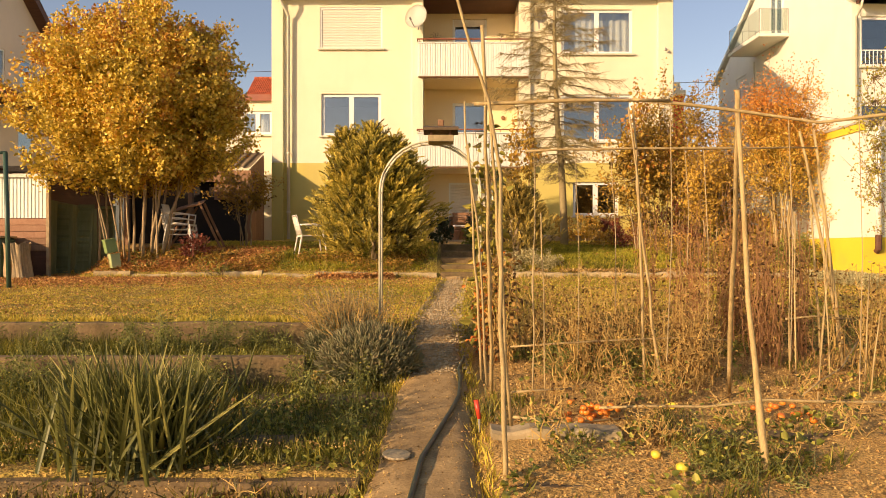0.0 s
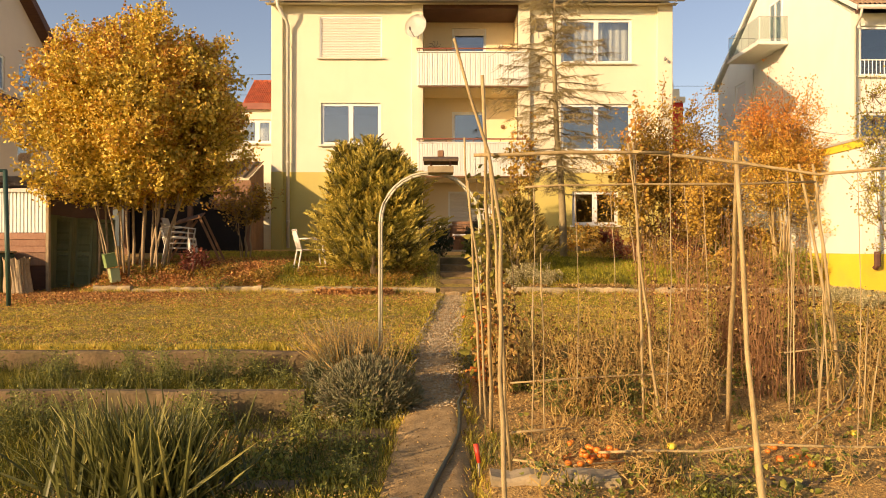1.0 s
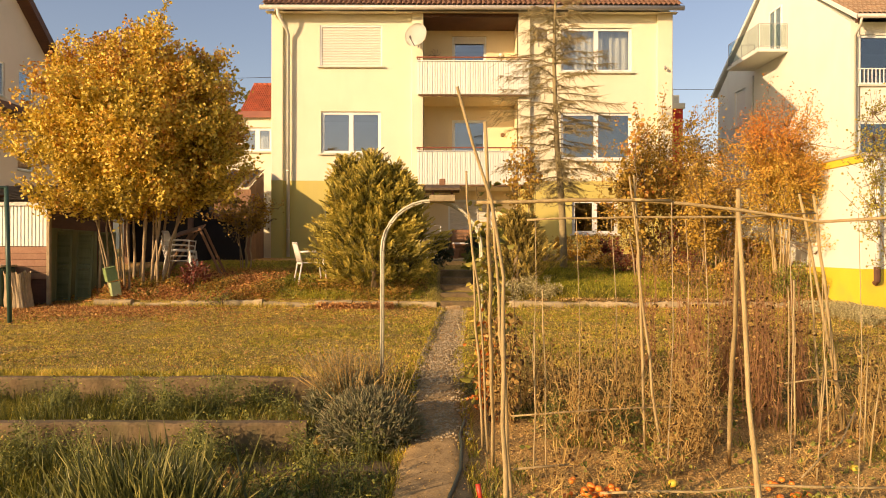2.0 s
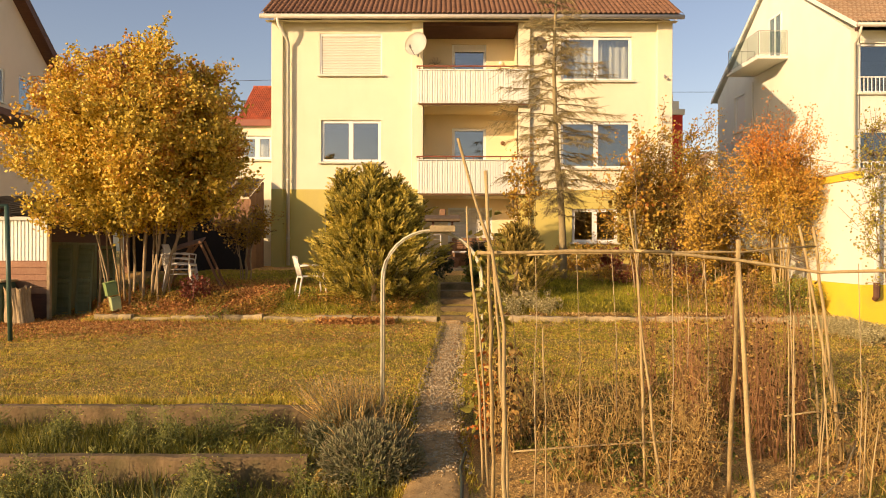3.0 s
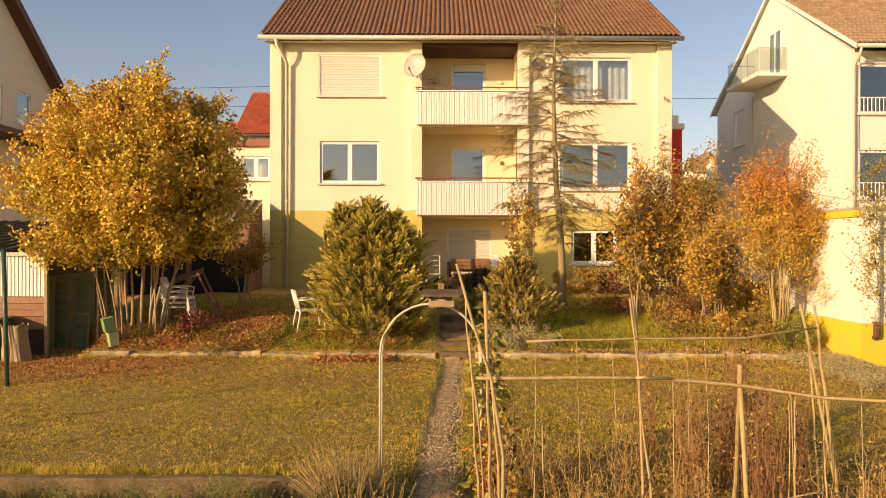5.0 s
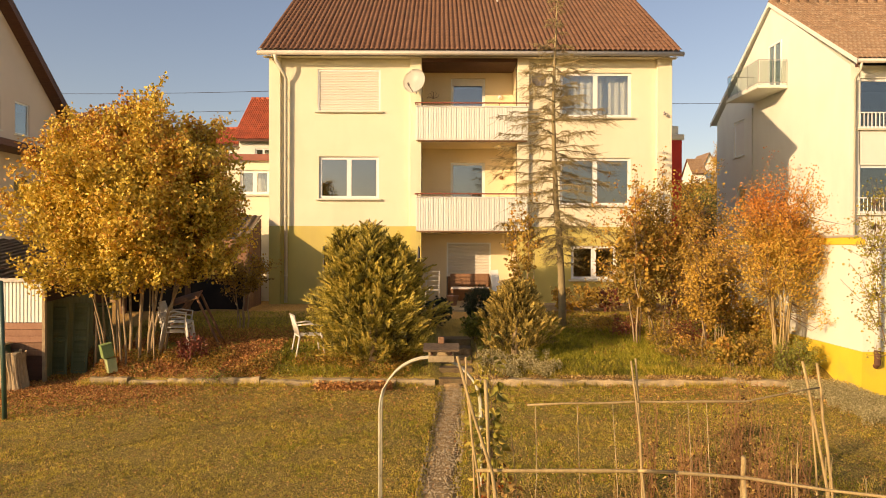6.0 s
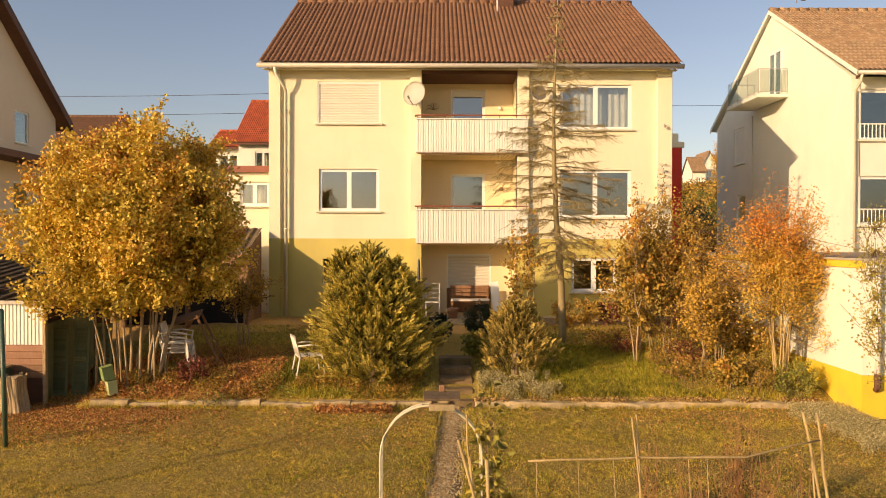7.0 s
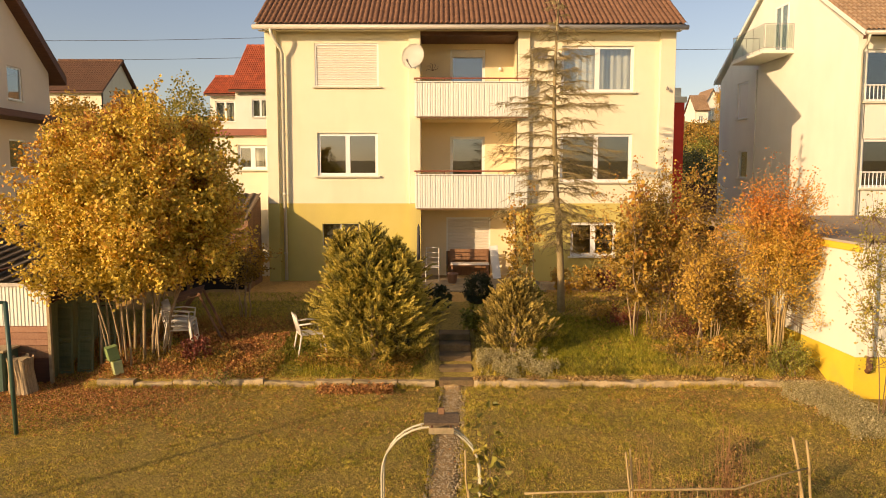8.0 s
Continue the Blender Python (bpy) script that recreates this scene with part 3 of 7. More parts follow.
# ---- main house ----
HX0, HX1, HY, HB = -5.24, 7.04, 22.4, 33.8
house = thing("house", "three storey cream plastered house with ochre base and brown tiled roof", "house")
WY = HY + 0.12
openings = {"second_left": (-3.78, -1.86, 7.66, 8.93), "first_left": (-3.74, -1.9, 4.98, 6.27), "second_right": (3.64, 5.82, 7.5, 8.86),
            "first_right": (3.64, 5.82, 4.8, 6.25), "base_right": (3.99, 5.40, 2.52, 3.56), "base_left": (-3.62, -2.5, 2.75, 3.52)}
up = [openings[k] for k in ("second_left", "first_left", "second_right", "first_right")]
for a, b, hs, lo in ((HX0 + 0.3, -0.6, up[:2], ["base_left"]), (2.32, HX1 - 0.4, up[2:], ["base_right"])):
    part("wall", wall_with_holes(bmesh.new(), a, b, 4.14, 9.3, WY, WY + 0.3, hs), CREAM, house)
    part("base_wall", wall_with_holes(bmesh.new(), a, b, 1.2, 4.14, WY + 0.001, WY + 0.3, [openings[k] for k in lo]), OCHRE, house)
for a, b in ((HX0, HX0 + 0.35), (-0.95, -0.6), (2.32, 2.68), (HX1 - 0.46, HX1)):
    part("pilaster", boxes((a, b, HY, WY + 0.02, 4.14, 9.29), bevel=0.01), CREAM, house)
    part("base_pilaster", boxes((a, b, HY + 0.004, WY + 0.02, 1.2, 4.137)), OCHRE, house)
for x0, x1 in ((HX0, HX0 + 0.3), (HX1 - 0.3, HX1)):
    gable = bmesh.new()
    prof = [(HY + 0.03, 1.2), (HB, 1.2), (HB, 9.25), (28.1, 12.95), (HY + 0.03, 9.25)]
    a = [gable.verts.new((x0, y, z)) for y, z in prof]
    b = [gable.verts.new((x1, y, z)) for y, z in prof]
    gable.faces.new(a[::-1]), gable.faces.new(b)
    for i in range(5):
        gable.faces.new((a[i], a[(i + 1) % 5], b[(i + 1) % 5], b[i]))
    bmesh.ops.recalc_face_normals(gable, faces=gable.faces)
    part("gable_wall", gable, CREAM, house)
part("back_wall", boxes((HX0 + 0.3, HX1 - 0.3, HB - 0.3, HB - 0.01, 1.2, 9.25)), CREAM, house)
part("room_lining", boxes((HX0 + 0.3, HX1 - 0.3, 26.6, 26.7, 1.2, 9.2), (HX0 + 0.31, -0.75, WY + 0.31, 26.6, 3.95, 4.15), (2.5, HX1 - 0.31, WY + 0.31, 26.6, 3.95, 4.15),
                         (HX0 + 0.31, -0.75, WY + 0.31, 26.6, 6.65, 6.9), (2.5, HX1 - 0.31, WY + 0.31, 26.6, 6.65, 6.9), (HX0 + 0.31, HX1 - 0.31, WY + 0.31, 26.6, 9.2, 9.24)), ROOM, house)
# loggia
LB = 23.8
part("loggia_wall", wall_with_holes(bmesh.new(), -0.6, 2.32, 1.2, 9.28, LB, LB + 0.2, [(0.31, 1.42, 6.92, 8.96), (0.31, 1.42, 4.2, 6.24), (0.19, 1.62, 1.76, 3.65)]), LOGGIA, house)
part("loggia_side_wall", boxes((-0.75, -0.6, WY + 0.02, LB + 0.2, 1.2, 9.28), (2.32, 2.47, WY + 0.02, LB + 0.2, 1.2, 9.28)), LOGGIA, house)
part("loggia_ceiling", boxes((-0.6, 2.32, HY + 0.02, LB, 9.14, 9.27)), DARK_WOOD, house, "dark stained wooden boards")
window(house, *openings["second_left"], WY, shut=True)
window(house, *openings["first_left"], WY, name="window")
window(house, *openings["second_right"], WY, curtain=True, bar=0.08)
window(house, *openings["first_right"], WY, curtain=False, bar=0.08)
window(house, *openings["base_right"], WY)
window(house, *openings["base_left"], WY, sill=False, bar=0.015)
window(house, 0.31, 1.42, 6.92, 8.96, LB, panes=1, sill=False, name="balcony_door", curtain=False)
window(house, 0.31, 1.42, 4.2, 6.24, LB, panes=1, sill=False, name="balcony_door")
window(house, 0.19, 1.62, 2.55, 3.65, LB, shut=True, sill=False, name="patio_door")
part("shutter_box", boxes((0.36, 1.37, LB + 0.02, LB + 0.055, 8.72, 8.94)), SHUTTER, house)
part("patio_door_panel", boxes((0.24, 1.57, LB + 0.05, LB + 0.1, 1.76, 2.55)), BROWN_WOOD, house, "low brown wooden panel")


def balcony(z0, z1):
    b = new("balcony")
    b.parent = house
    x0, x1, y = -0.76, 2.62, HY - 0.22
    part("slab", boxes((-0.6, 2.32, HY - 0.1, LB, z0 - 0.06, z0 + 0.14)), LOGGIA, b)
    part("edge_strip", boxes((x0 + 0.05, x1 - 0.02, y + 0.04, HY - 0.1, z0 - 0.035, z0 - 0.008)), BROWN_WOOD, b)
    part("panel_backing", boxes((x0, x1, y + 0.025, y + 0.06, z0, z1)), SLAT, b)
    for xs in (x0, x1 - 0.03):
        part("side_panel", boxes((xs, xs + 0.03, y + 0.06, HY - 0.003, z0, z1)), SLAT, b)
    n = 44
    w = (x1 - x0) / n
    me = bpy.data.meshes.new("slat")
    bm = bmesh.new()
    box(bm, -w * 0.41, w * 0.41, 0.0125, 0.0248, 0, z1 - z0, bevel=0.005)
    bm.to_mesh(me), bm.free()
    me.materials.append(SLAT)
    for k in range(n):
        s = new("slat", me)
        s.parent = b
        s.location = (x0 + (k + 0.5) * w, y, z0)
    part("top_cap", boxes((x0 - 0.01, x1 + 0.01, y - 0.025, y + 0.07, z1, z1 + 0.025)), PVC, b)
    bm = bmesh.new()
    tube(bm, [(x0 - 0.02, y + 0.02, z1 + 0.12), (x1 + 0.02, y + 0.02, z1 + 0.12)], 0.022)
    tube(bm, [(x0 - 0.02, y + 0.02, z1 + 0.12), (x0 - 0.02, HY, z1 + 0.12)], 0.02)
    for k in range(5):
        x = x0 + 0.05 + (x1 - x0 - 0.1) * k / 4
        tube(bm, [(x, y + 0.02, z1), (x, y + 0.02, z1 + 0.12)], 0.012)
    part("handrail", bm, RAIL, b, "red-brown painted handrail")


balcony(6.74, 7.74)
balcony(4.0, 5.0)
gable_roof(house, TILE, -5.46, 7.22, 22.08, 28.1, 34.4, 9.37, 13.1, 294, thick=0.1, under=PIPE)
g = bmesh.new()
tube(g, [(-5.5, 22.0, 9.305), (7.26, 22.0, 9.305)], 0.072, 10)
for k in range(14):
    x = -5.2 + k * 0.94
    tube(g, [(x, 21.95, 9.235), (x, 22.0, 9.22), (x, 22.2, 9.27)], 0.012, 5)
part("gutter", g, ZINC, house, "", True)
d = bmesh.new()
tube(d, [(-4.98, 22.0, 9.28), (-4.95, 22.02, 9.08), (-4.75, 22.28, 8.72), (-4.72, 22.38, 8.6), (-4.72, 22.40, 1.8)], 0.05, 8)
for z in (8.0, 6.2, 4.4, 2.6):
    tube(d, [(-4.72, 22.40, z), (-4.72, 22.40, z + 0.05)], 0.062, 8)
part("downpipe", d, PIPE, house, "", True)
part("soffit", boxes((-5.4, 7.16, 22.26, HY + 0.1, 9.262, 9.27)), CREAM, house)
part("chimney", boxes((1.95, 2.7, 27.55, 28.2, 12.4, 13.95), (1.9, 2.75, 27.5, 28.25, 13.95, 14.03)), DARK_WOOD, house, "brown clad chimney")
v = bmesh.new()
tube(v, [(2.05, 26.95, 12.3), (2.05, 26.95, 13.35)], 0.035)
part("vent_pipe", v, STEEL, house)


def dish(name, at, r, material, label, face, tilt, parent=None):
    t = thing(name, label, "satellite dish", at)
    t.matrix_basis = pose(*at, tilt, 0, face)
    bm = bmesh.new()
    rings = []
    for k in range(6):
        q = r * k / 5
        z = 0.25 * q * q / r
        rings.append([bm.verts.new((q * 0.94 * math.cos(a), -z, q * math.sin(a))) for a in np.linspace(0, 2 * math.pi, 24, endpoint=False)] if k else [bm.verts.new((0, 0, 0))])
    for i in range(24):
        bm.faces.new((rings[0][0], rings[1][i], rings[1][(i + 1) % 24]))
    for a, b in zip(rings[1:], rings[2:]):
        for i in range(24):
            bm.faces.new((a[i], b[i], b[(i + 1) % 24], a[(i + 1) % 24]))
    bmesh.ops.solidify(bm, geom=bm.faces[:], thickness=0.012)
    part("reflector", bm, material, t, "", True)
    arm = bmesh.new()
    tube(arm, [(0, -0.25 * r, -r * 0.95), (0, -r * 1.1, -r * 0.75)], 0.014)
    part("arm", arm, STEEL, t)
    head = bmesh.new()
    tube(head, [(0, -r * 1.05, -r * 0.74), (0, -r * 1.25, -r * 0.62)], 0.03, 8)
    part("receiver", head, DISH_G, t)
    back = bmesh.new()
    tube(back, [(0, 0.02, 0), (0, 0.14, -0.02), (0, 0.16, -0.3)], 0.022)
    part("bracket", back, STEEL, t)
    return t


dish("satellite_dish", (-0.78, 22.0, 8.44), 0.38, DISH_M, "white satellite dish fixed beside the upper balcony", -22, -12)
dish("satellite_dish", (2.92, 22.1, 8.5), 0.24, DISH_G, "grey satellite dish fixed to the cream wall", 8, -15)

lamp = thing("wall_lamp", "small outdoor lamp on the cream wall", "lamp", (6.78, HY, 7.62))
b = bmesh.new()
tube(b, [(0, 0, 0), (0, -0.1, 0.02), (0, -0.12, -0.02)], 0.012, 6)
part("bracket", b, STEEL, lamp)
b = bmesh.new()
tube(b, [(0, -0.12, -0.1), (0, -0.12, -0.08), (0, -0.12, -0.02)], [0.02, 0.045, 0.03], 10)
part("shade", b, DISH_G, lamp, "", True)
for z, x in ((8.35, 1.9), (5.75, 1.95)):
    lamp = thing("wall_lamp", "small round lamp on the balcony wall", "lamp", (x, LB, z))
    b = bmesh.new()
    tube(b, [(0, 0, 0), (0, -0.04, 0), (0, -0.09, 0)], [0.05, 0.07, 0.03], 12)
    part("shade", b, BROWN_WOOD if z < 7 else PVC, lamp, "", True)
orn = bmesh.new()
for k in range(5):
    a = math.pi * (0.1 + 0.2 * k)
    tube(orn, [(-0.25, LB - 0.01, 8.3), (-0.25 + 0.16 * math.cos(a), LB - 0.015, 8.3 + 0.2 * math.sin(a)), (-0.25 + 0.22 * math.cos(a + 0.3), LB - 0.01, 8.3 + 0.24 * math.sin(a + 0.3))], 0.008, 5)
tagged(part("wall_ornament", orn, BROWN_WOOD), "brown metal ornament on the balcony wall", "ornament")


# ---- neighbouring houses ----
def gable_wall_x(x0, x1, ya, yb, yr, z0, ze, zr, holes=()):
    """A gable wall that runs along y, between x0 and x1, pointed under the ridge; holes are (y0, y1, z0, z1)."""
    bm = bmesh.new()
    wall_with_holes(bm, ya, yb, z0, ze, 0, x1 - x0, [h for h in holes if h[3] <= ze])
    for v in bm.verts:
        v.co = Vector((x0 + v.co.y, v.co.x, v.co.z))
    prof = [(ya, ze), (yb, ze), (yr, zr)]
    a = [bm.verts.new((x0, y, z)) for y, z in prof]
    b = [bm.verts.new((x1, y, z)) for y, z in prof]
    bm.faces.new(a), bm.faces.new(b[::-1])
    for i in range(3):
        bm.faces.new((a[i], b[i], b[(i + 1) % 3], a[(i + 1) % 3]))
    bmesh.ops.recalc_face_normals(bm, faces=bm.faces)
    return bm


def side_window(parent, x, y0, y1, z0, z1, inward, name="window", shut=False, panes=1):
    """A window in a wall that runs along y; inward is +1 where the room lies towards +x."""
    w = new(name)
    w.parent = parent
    f = bmesh.new()
    a, b = sorted((x + inward * 0.05, x + inward * 0.12))
    for r in ((y0, y0 + 0.07, z0, z1), (y1 - 0.07, y1, z0, z1), (y0 + 0.07, y1 - 0.07, z1 - 0.07, z1), (y0 + 0.07, y1 - 0.07, z0, z0 + 0.07)):
        box(f, a, b, *r)
    for k in range(1, panes):
        yy = y0 + (y1 - y0) * k / panes
        box(f, a, b, yy - 0.05, yy + 0.05, z0 + 0.07, z1 - 0.07)
    part("window_frame", f, PVC, w)
    p = part("pane", boxes(((a + b) / 2 - 0.008, (a + b) / 2 + 0.008, y0 + 0.06, y1 - 0.06, z0 + 0.06, z1 - 0.06)), SHUTTER if shut else GLASS, w)
    p.visible_shadow = shut
    s0, s1 = sorted((x - inward * 0.07, x + inward * 0.05))
    part("window_sill", boxes((s0, s1, y0 - 0.05, y1 + 0.05, z0 - 0.05, z0)), PIPE, w)
    return w


def right_house():
    h = thing("house", "white plastered gabled house with a small corner balcony", "house")
    X, ya, yb, yr = 13.0, 23.3, 34.5, 28.9
    holes = [(31.45, 32.55, 7.45, 9.0), (31.3, 32.2, 4.9, 6.1)]
    part("gable_wall", gable_wall_x(X, X + 0.3, ya, yb, yr, 1.2, 9.3, 12.95, holes), WHITE_WALL, h)
    part("front_wall", wall_with_holes(bmesh.new(), X + 0.3, 24, 1.2, 9.3, ya, ya + 0.3, [(13.27, 15.4, 7.3, 8.9), (13.27, 15.4, 4.6, 6.15)]), WHITE_WALL, h)
    part("back_wall", boxes((X + 0.3, 24, yb - 0.3, yb, 1.2, 9.3)), WHITE_WALL, h)
    part("side_wall", gable_wall_x(23.9, 24.2, ya, yb, yr, 1.2, 9.3, 12.95), WHITE_WALL, h)
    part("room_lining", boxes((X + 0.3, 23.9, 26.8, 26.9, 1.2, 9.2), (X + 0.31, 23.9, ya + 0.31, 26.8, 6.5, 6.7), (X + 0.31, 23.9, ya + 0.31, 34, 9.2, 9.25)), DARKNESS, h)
    for z0, z1 in ((7.3, 8.9), (4.6, 6.15)):
        w = window(h, 13.27, 15.4, z0, z1, ya, panes=2, sill=True)
        r = bmesh.new()
        for k in range(18):
            tube(r, [(13.27 + 2.13 * k / 17, ya - 0.06, z0 - 0.02), (13.27 + 2.13 * k / 17, ya - 0.06, z0 + 0.5)], 0.015, 5)
        tube(r, [(13.22, ya - 0.06, z0 + 0.5), (15.45, ya - 0.06, z0 + 0.5)], 0.022, 6)
        tube(r, [(13.22, ya - 0.06, z0 + 0.02), (15.45, ya - 0.06, z0 + 0.02)], 0.018, 6)
        part("window_guard", r, PVC, w, "white bar railing")
    side_window(h, X, 31.45, 32.55, 7.45, 9.0, 1, shut=True)
    side_window(h, X, 31.3, 32.2, 4.9, 6.1, 1)
    # door in the gable, standing open a little, onto the balcony
    d = new("balcony_door")
    d.parent = h
    part("door_frame", boxes((X - 0.04, X + 0.02, 28.0, 28.08, 9.62, 11.45), (X - 0.04, X + 0.02, 29.0, 29.08, 9.62, 11.45), (X - 0.04, X + 0.02, 28.08, 29.0, 11.37, 11.45), (X - 0.04, X + 0.02, 28.5, 28.6, 9.62, 11.37)), PVC, d)
    part("pane", boxes((X - 0.02, X - 0.008, 28.08, 28.5, 9.7, 11.37)), GLASS, d)
    part("pane", boxes((X - 0.02, X - 0.008, 28.6, 29.0, 9.7, 11.37)), GLASS, d)
    b = new("balcony")
    b.parent = h
    part("slab", boxes((11.85, X - 0.002, 27.5, 30.5, 9.48, 9.6), bevel=0.02), WHITE_WALL, b)
    r = bmesh.new()
    corner = [(12.98, 27.55), (11.9, 27.55), (11.9, 30.45), (12.98, 30.45)]
    for z in (10.55, 9.7):
        for p, q in zip(corner, corner[1:]):
            tube(r, [(*p, z), (*q, z)], 0.011, 6)
    for p, q in zip(corner, corner[1:]):
        n = 3 if p[0] == q[0] else 2
        for k in range(n + 1):
            x, y = p[0] + (q[0] - p[0]) * k / n, p[1] + (q[1] - p[1]) * k / n
            tube(r, [(x, y, 9.6), (x, y, 10.55)], 0.009, 5)
    part("railing", r, STEEL, b, "thin grey metal railing")
    for x0, x1, y0, y1 in ((11.895, 11.905, 27.6, 30.4), (11.95, 12.95, 27.545, 27.555)):
        g = part("railing_panel", boxes((x0, x1, y0, y1, 9.72, 10.52)), SHEER, b)
        g.visible_shadow = False
    gable_roof(h, TILE_OLD, 12.9, 24.4, 22.75, 28.9, 35.0, 9.35, 13.1, 280, thick=0.08, under=WHITE_WALL)
    part("gutter_end", boxes((12.85, 12.9, 22.7, 22.8, 9.12, 9.22)), DARK_WOOD, h)
    for a, bq in (((22.72, 9.28), (28.9, 13.05)), ((35.05, 9.28), (28.9, 13.05))):
        v = bmesh.new()
        q = [(12.86, a[0], a[1] - 0.06), (12.86, bq[0], bq[1] - 0.06), (12.86, bq[0], bq[1] + 0.1), (12.86, a[0], a[1] + 0.1)]
        f1 = [v.verts.new(p) for p in q]
        f2 = [v.verts.new((p[0] + 0.028, p[1], p[2])) for p in q]
        v.faces.new(f1), v.faces.new(f2[::-1])
        for i in range(4):
            v.faces.new((f1[i], f2[i], f2[(i + 1) % 4], f1[(i + 1) % 4]))
        bmesh.ops.recalc_face_normals(v, faces=v.faces)
        part("verge_board", v, WHITE_WALL, h)
    g = bmesh.new()
    tube(g, [(12.86, 22.66, 9.3), (24.4, 22.66, 9.3)], 0.075, 8)
    part("gutter", g, ZINC, h, "", True)
    d = bmesh.new()
    tube(d, [(12.98, 22.66, 9.25), (13.02, 22.8, 9.05), (13.1, 23.22, 8.85), (13.1, 23.23, 1.5)], 0.04, 8)
    part("downpipe", d, PIPE, h, "", True)
    d = bmesh.new()
    tube(d, [(12.96, 30.55, 9.3), (12.96, 30.55, 1.5)], 0.026, 8)
    part("side_downpipe", d, PIPE, h, "", True)
    part("chimney", boxes((18.0, 18.7, 28.4, 29.1, 12.6, 14.3)), BRICK, h, "brick chimney")
    dish("satellite_dish", (13.9, 28.7, 13.75), 0.42, DISH_G, "grey satellite dish on the ridge of a tiled roof", 20, -20)


right_house()


def garage():
    g = thing("garage", "white flat-roofed garage with a yellow base and fascia", "garage")
    X, Y = 7.43, 12.95
    part("wall", boxes((X, X + 0.25, Y, 19.2, 1.71, 3.6), (X + 0.25, 13, Y, Y + 0.25, 1.71, 3.6)), WHITE_WALL, g)
    part("base_wall", boxes((X - 0.012, X + 0.25, Y - 0.012, 19.2, 0.6, 1.707), (X + 0.25, 13, Y - 0.012, Y + 0.25, 0.6, 1.707)), YELLOW_WALL, g)
    part("back_wall", boxes((X + 0.25, 13, 18.95, 19.2, 0.6, 3.6)), WHITE_WALL, g)
    part("fascia", boxes((X - 0.03, X + 0.02, Y - 0.03, 19.25, 3.603, 3.75)), YELLOW_WALL, g, "yellow painted side fascia")
    part("front_fascia", boxes((X + 0.022, 13.2, Y - 0.03, Y + 0.02, 3.603, 3.75)), WHITE_WALL, g)
    part("roof_edge", boxes((X - 0.05, 13.2, Y - 0.05, Y - 0.032, 3.7, 3.775), (X - 0.05, X - 0.032, Y - 0.032, 19.25, 3.735, 3.775)), ZINC, g)
    part("roof", boxes((X + 0.022, 13.2, Y + 0.022, 23.1, 3.603, 3.74)), GRAVEL, g, "flat brown gravelled roof")
    d = bmesh.new()
    tube(d, [(X + 0.22, Y - 0.08, 3.68), (X + 0.22, Y - 0.08, 1.75)], 0.05, 8)
    part("downpipe", d, PVC, g, "", True)
    e = bmesh.new()
    tube(e, [(X + 0.22, Y - 0.08, 1.75), (X + 0.22, Y - 0.08, 1.5), (X + 0.22, Y - 0.02, 1.46)], 0.055, 8)
    part("pipe_foot", e, DARK_WOOD, g)


garage()


def left_house():
    h = thing("house", "beige gabled house with a dark brown eaves board", "house")
    X, ya, yb, yr = -17.5, 22.0, 33.5, 27.75
    holes = [(30.3, 31.35, 8.1, 9.45), (28.4, 29.3, 8.1, 9.45), (30.2, 31.4, 5.3, 6.5), (26.5, 27.5, 5.3, 6.5)]
    part("gable_wall", gable_wall_x(X - 0.3, X, ya, yb, yr, 1.2, 9.6, 14.2, holes), BEIGE_WALL, h)
    for y0, y1, z0, z1 in holes:
        side_window(h, X, y0, y1, z0, z1, -1)
    part("back_wall", boxes((-29, X - 0.3, yb - 0.3, yb, 1.2, 9.6)), BEIGE_WALL, h)
    part("front_wall", boxes((-29, X - 0.3, ya, ya + 0.3, 1.2, 9.6)), BEIGE_WALL, h)
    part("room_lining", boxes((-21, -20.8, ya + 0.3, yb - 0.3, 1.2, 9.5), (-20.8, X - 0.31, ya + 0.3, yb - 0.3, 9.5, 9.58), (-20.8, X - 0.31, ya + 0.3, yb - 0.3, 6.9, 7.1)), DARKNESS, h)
    gable_roof(h, TILE_OLD, -29.4, X + 0.5, 21.4, yr, 34.1, 9.45, 14.4, 0, thick=0.35)
    part("balcony_roof", boxes((X, X + 1.3, 24, 33.0, 7.25, 7.5)), DARK_WOOD, h, "dark brown wooden canopy band")


left_house()


def annex():
    h = thing("annex", "cream flat-roofed annex beside the main house", "building")
    part("wall", wall_with_holes(bmesh.new(), -7.5, -5.26, 1.2, 6.3, 23.6, 23.85, [(-6.45, -5.5, 5.18, 5.95)]), CREAM, h)
    part("side_wall", boxes((-7.5, -7.25, 23.85, 31, 1.2, 6.3)), CREAM, h)
    part("fascia", boxes((-7.65, -5.26, 23.45, 23.52, 6.25, 6.45)), RAIL, h)
    part("roof", boxes((-7.65, -5.26, 23.52, 31.2, 6.32, 6.43)), GREY_ROOF, h)
    part("room_lining", boxes((-7.2, -5.3, 25.8, 25.9, 1.2, 6.3)), ROOM, h)
    window(h, -6.45, -5.5, 5.18, 5.95, 23.6, curtain=True)


annex()


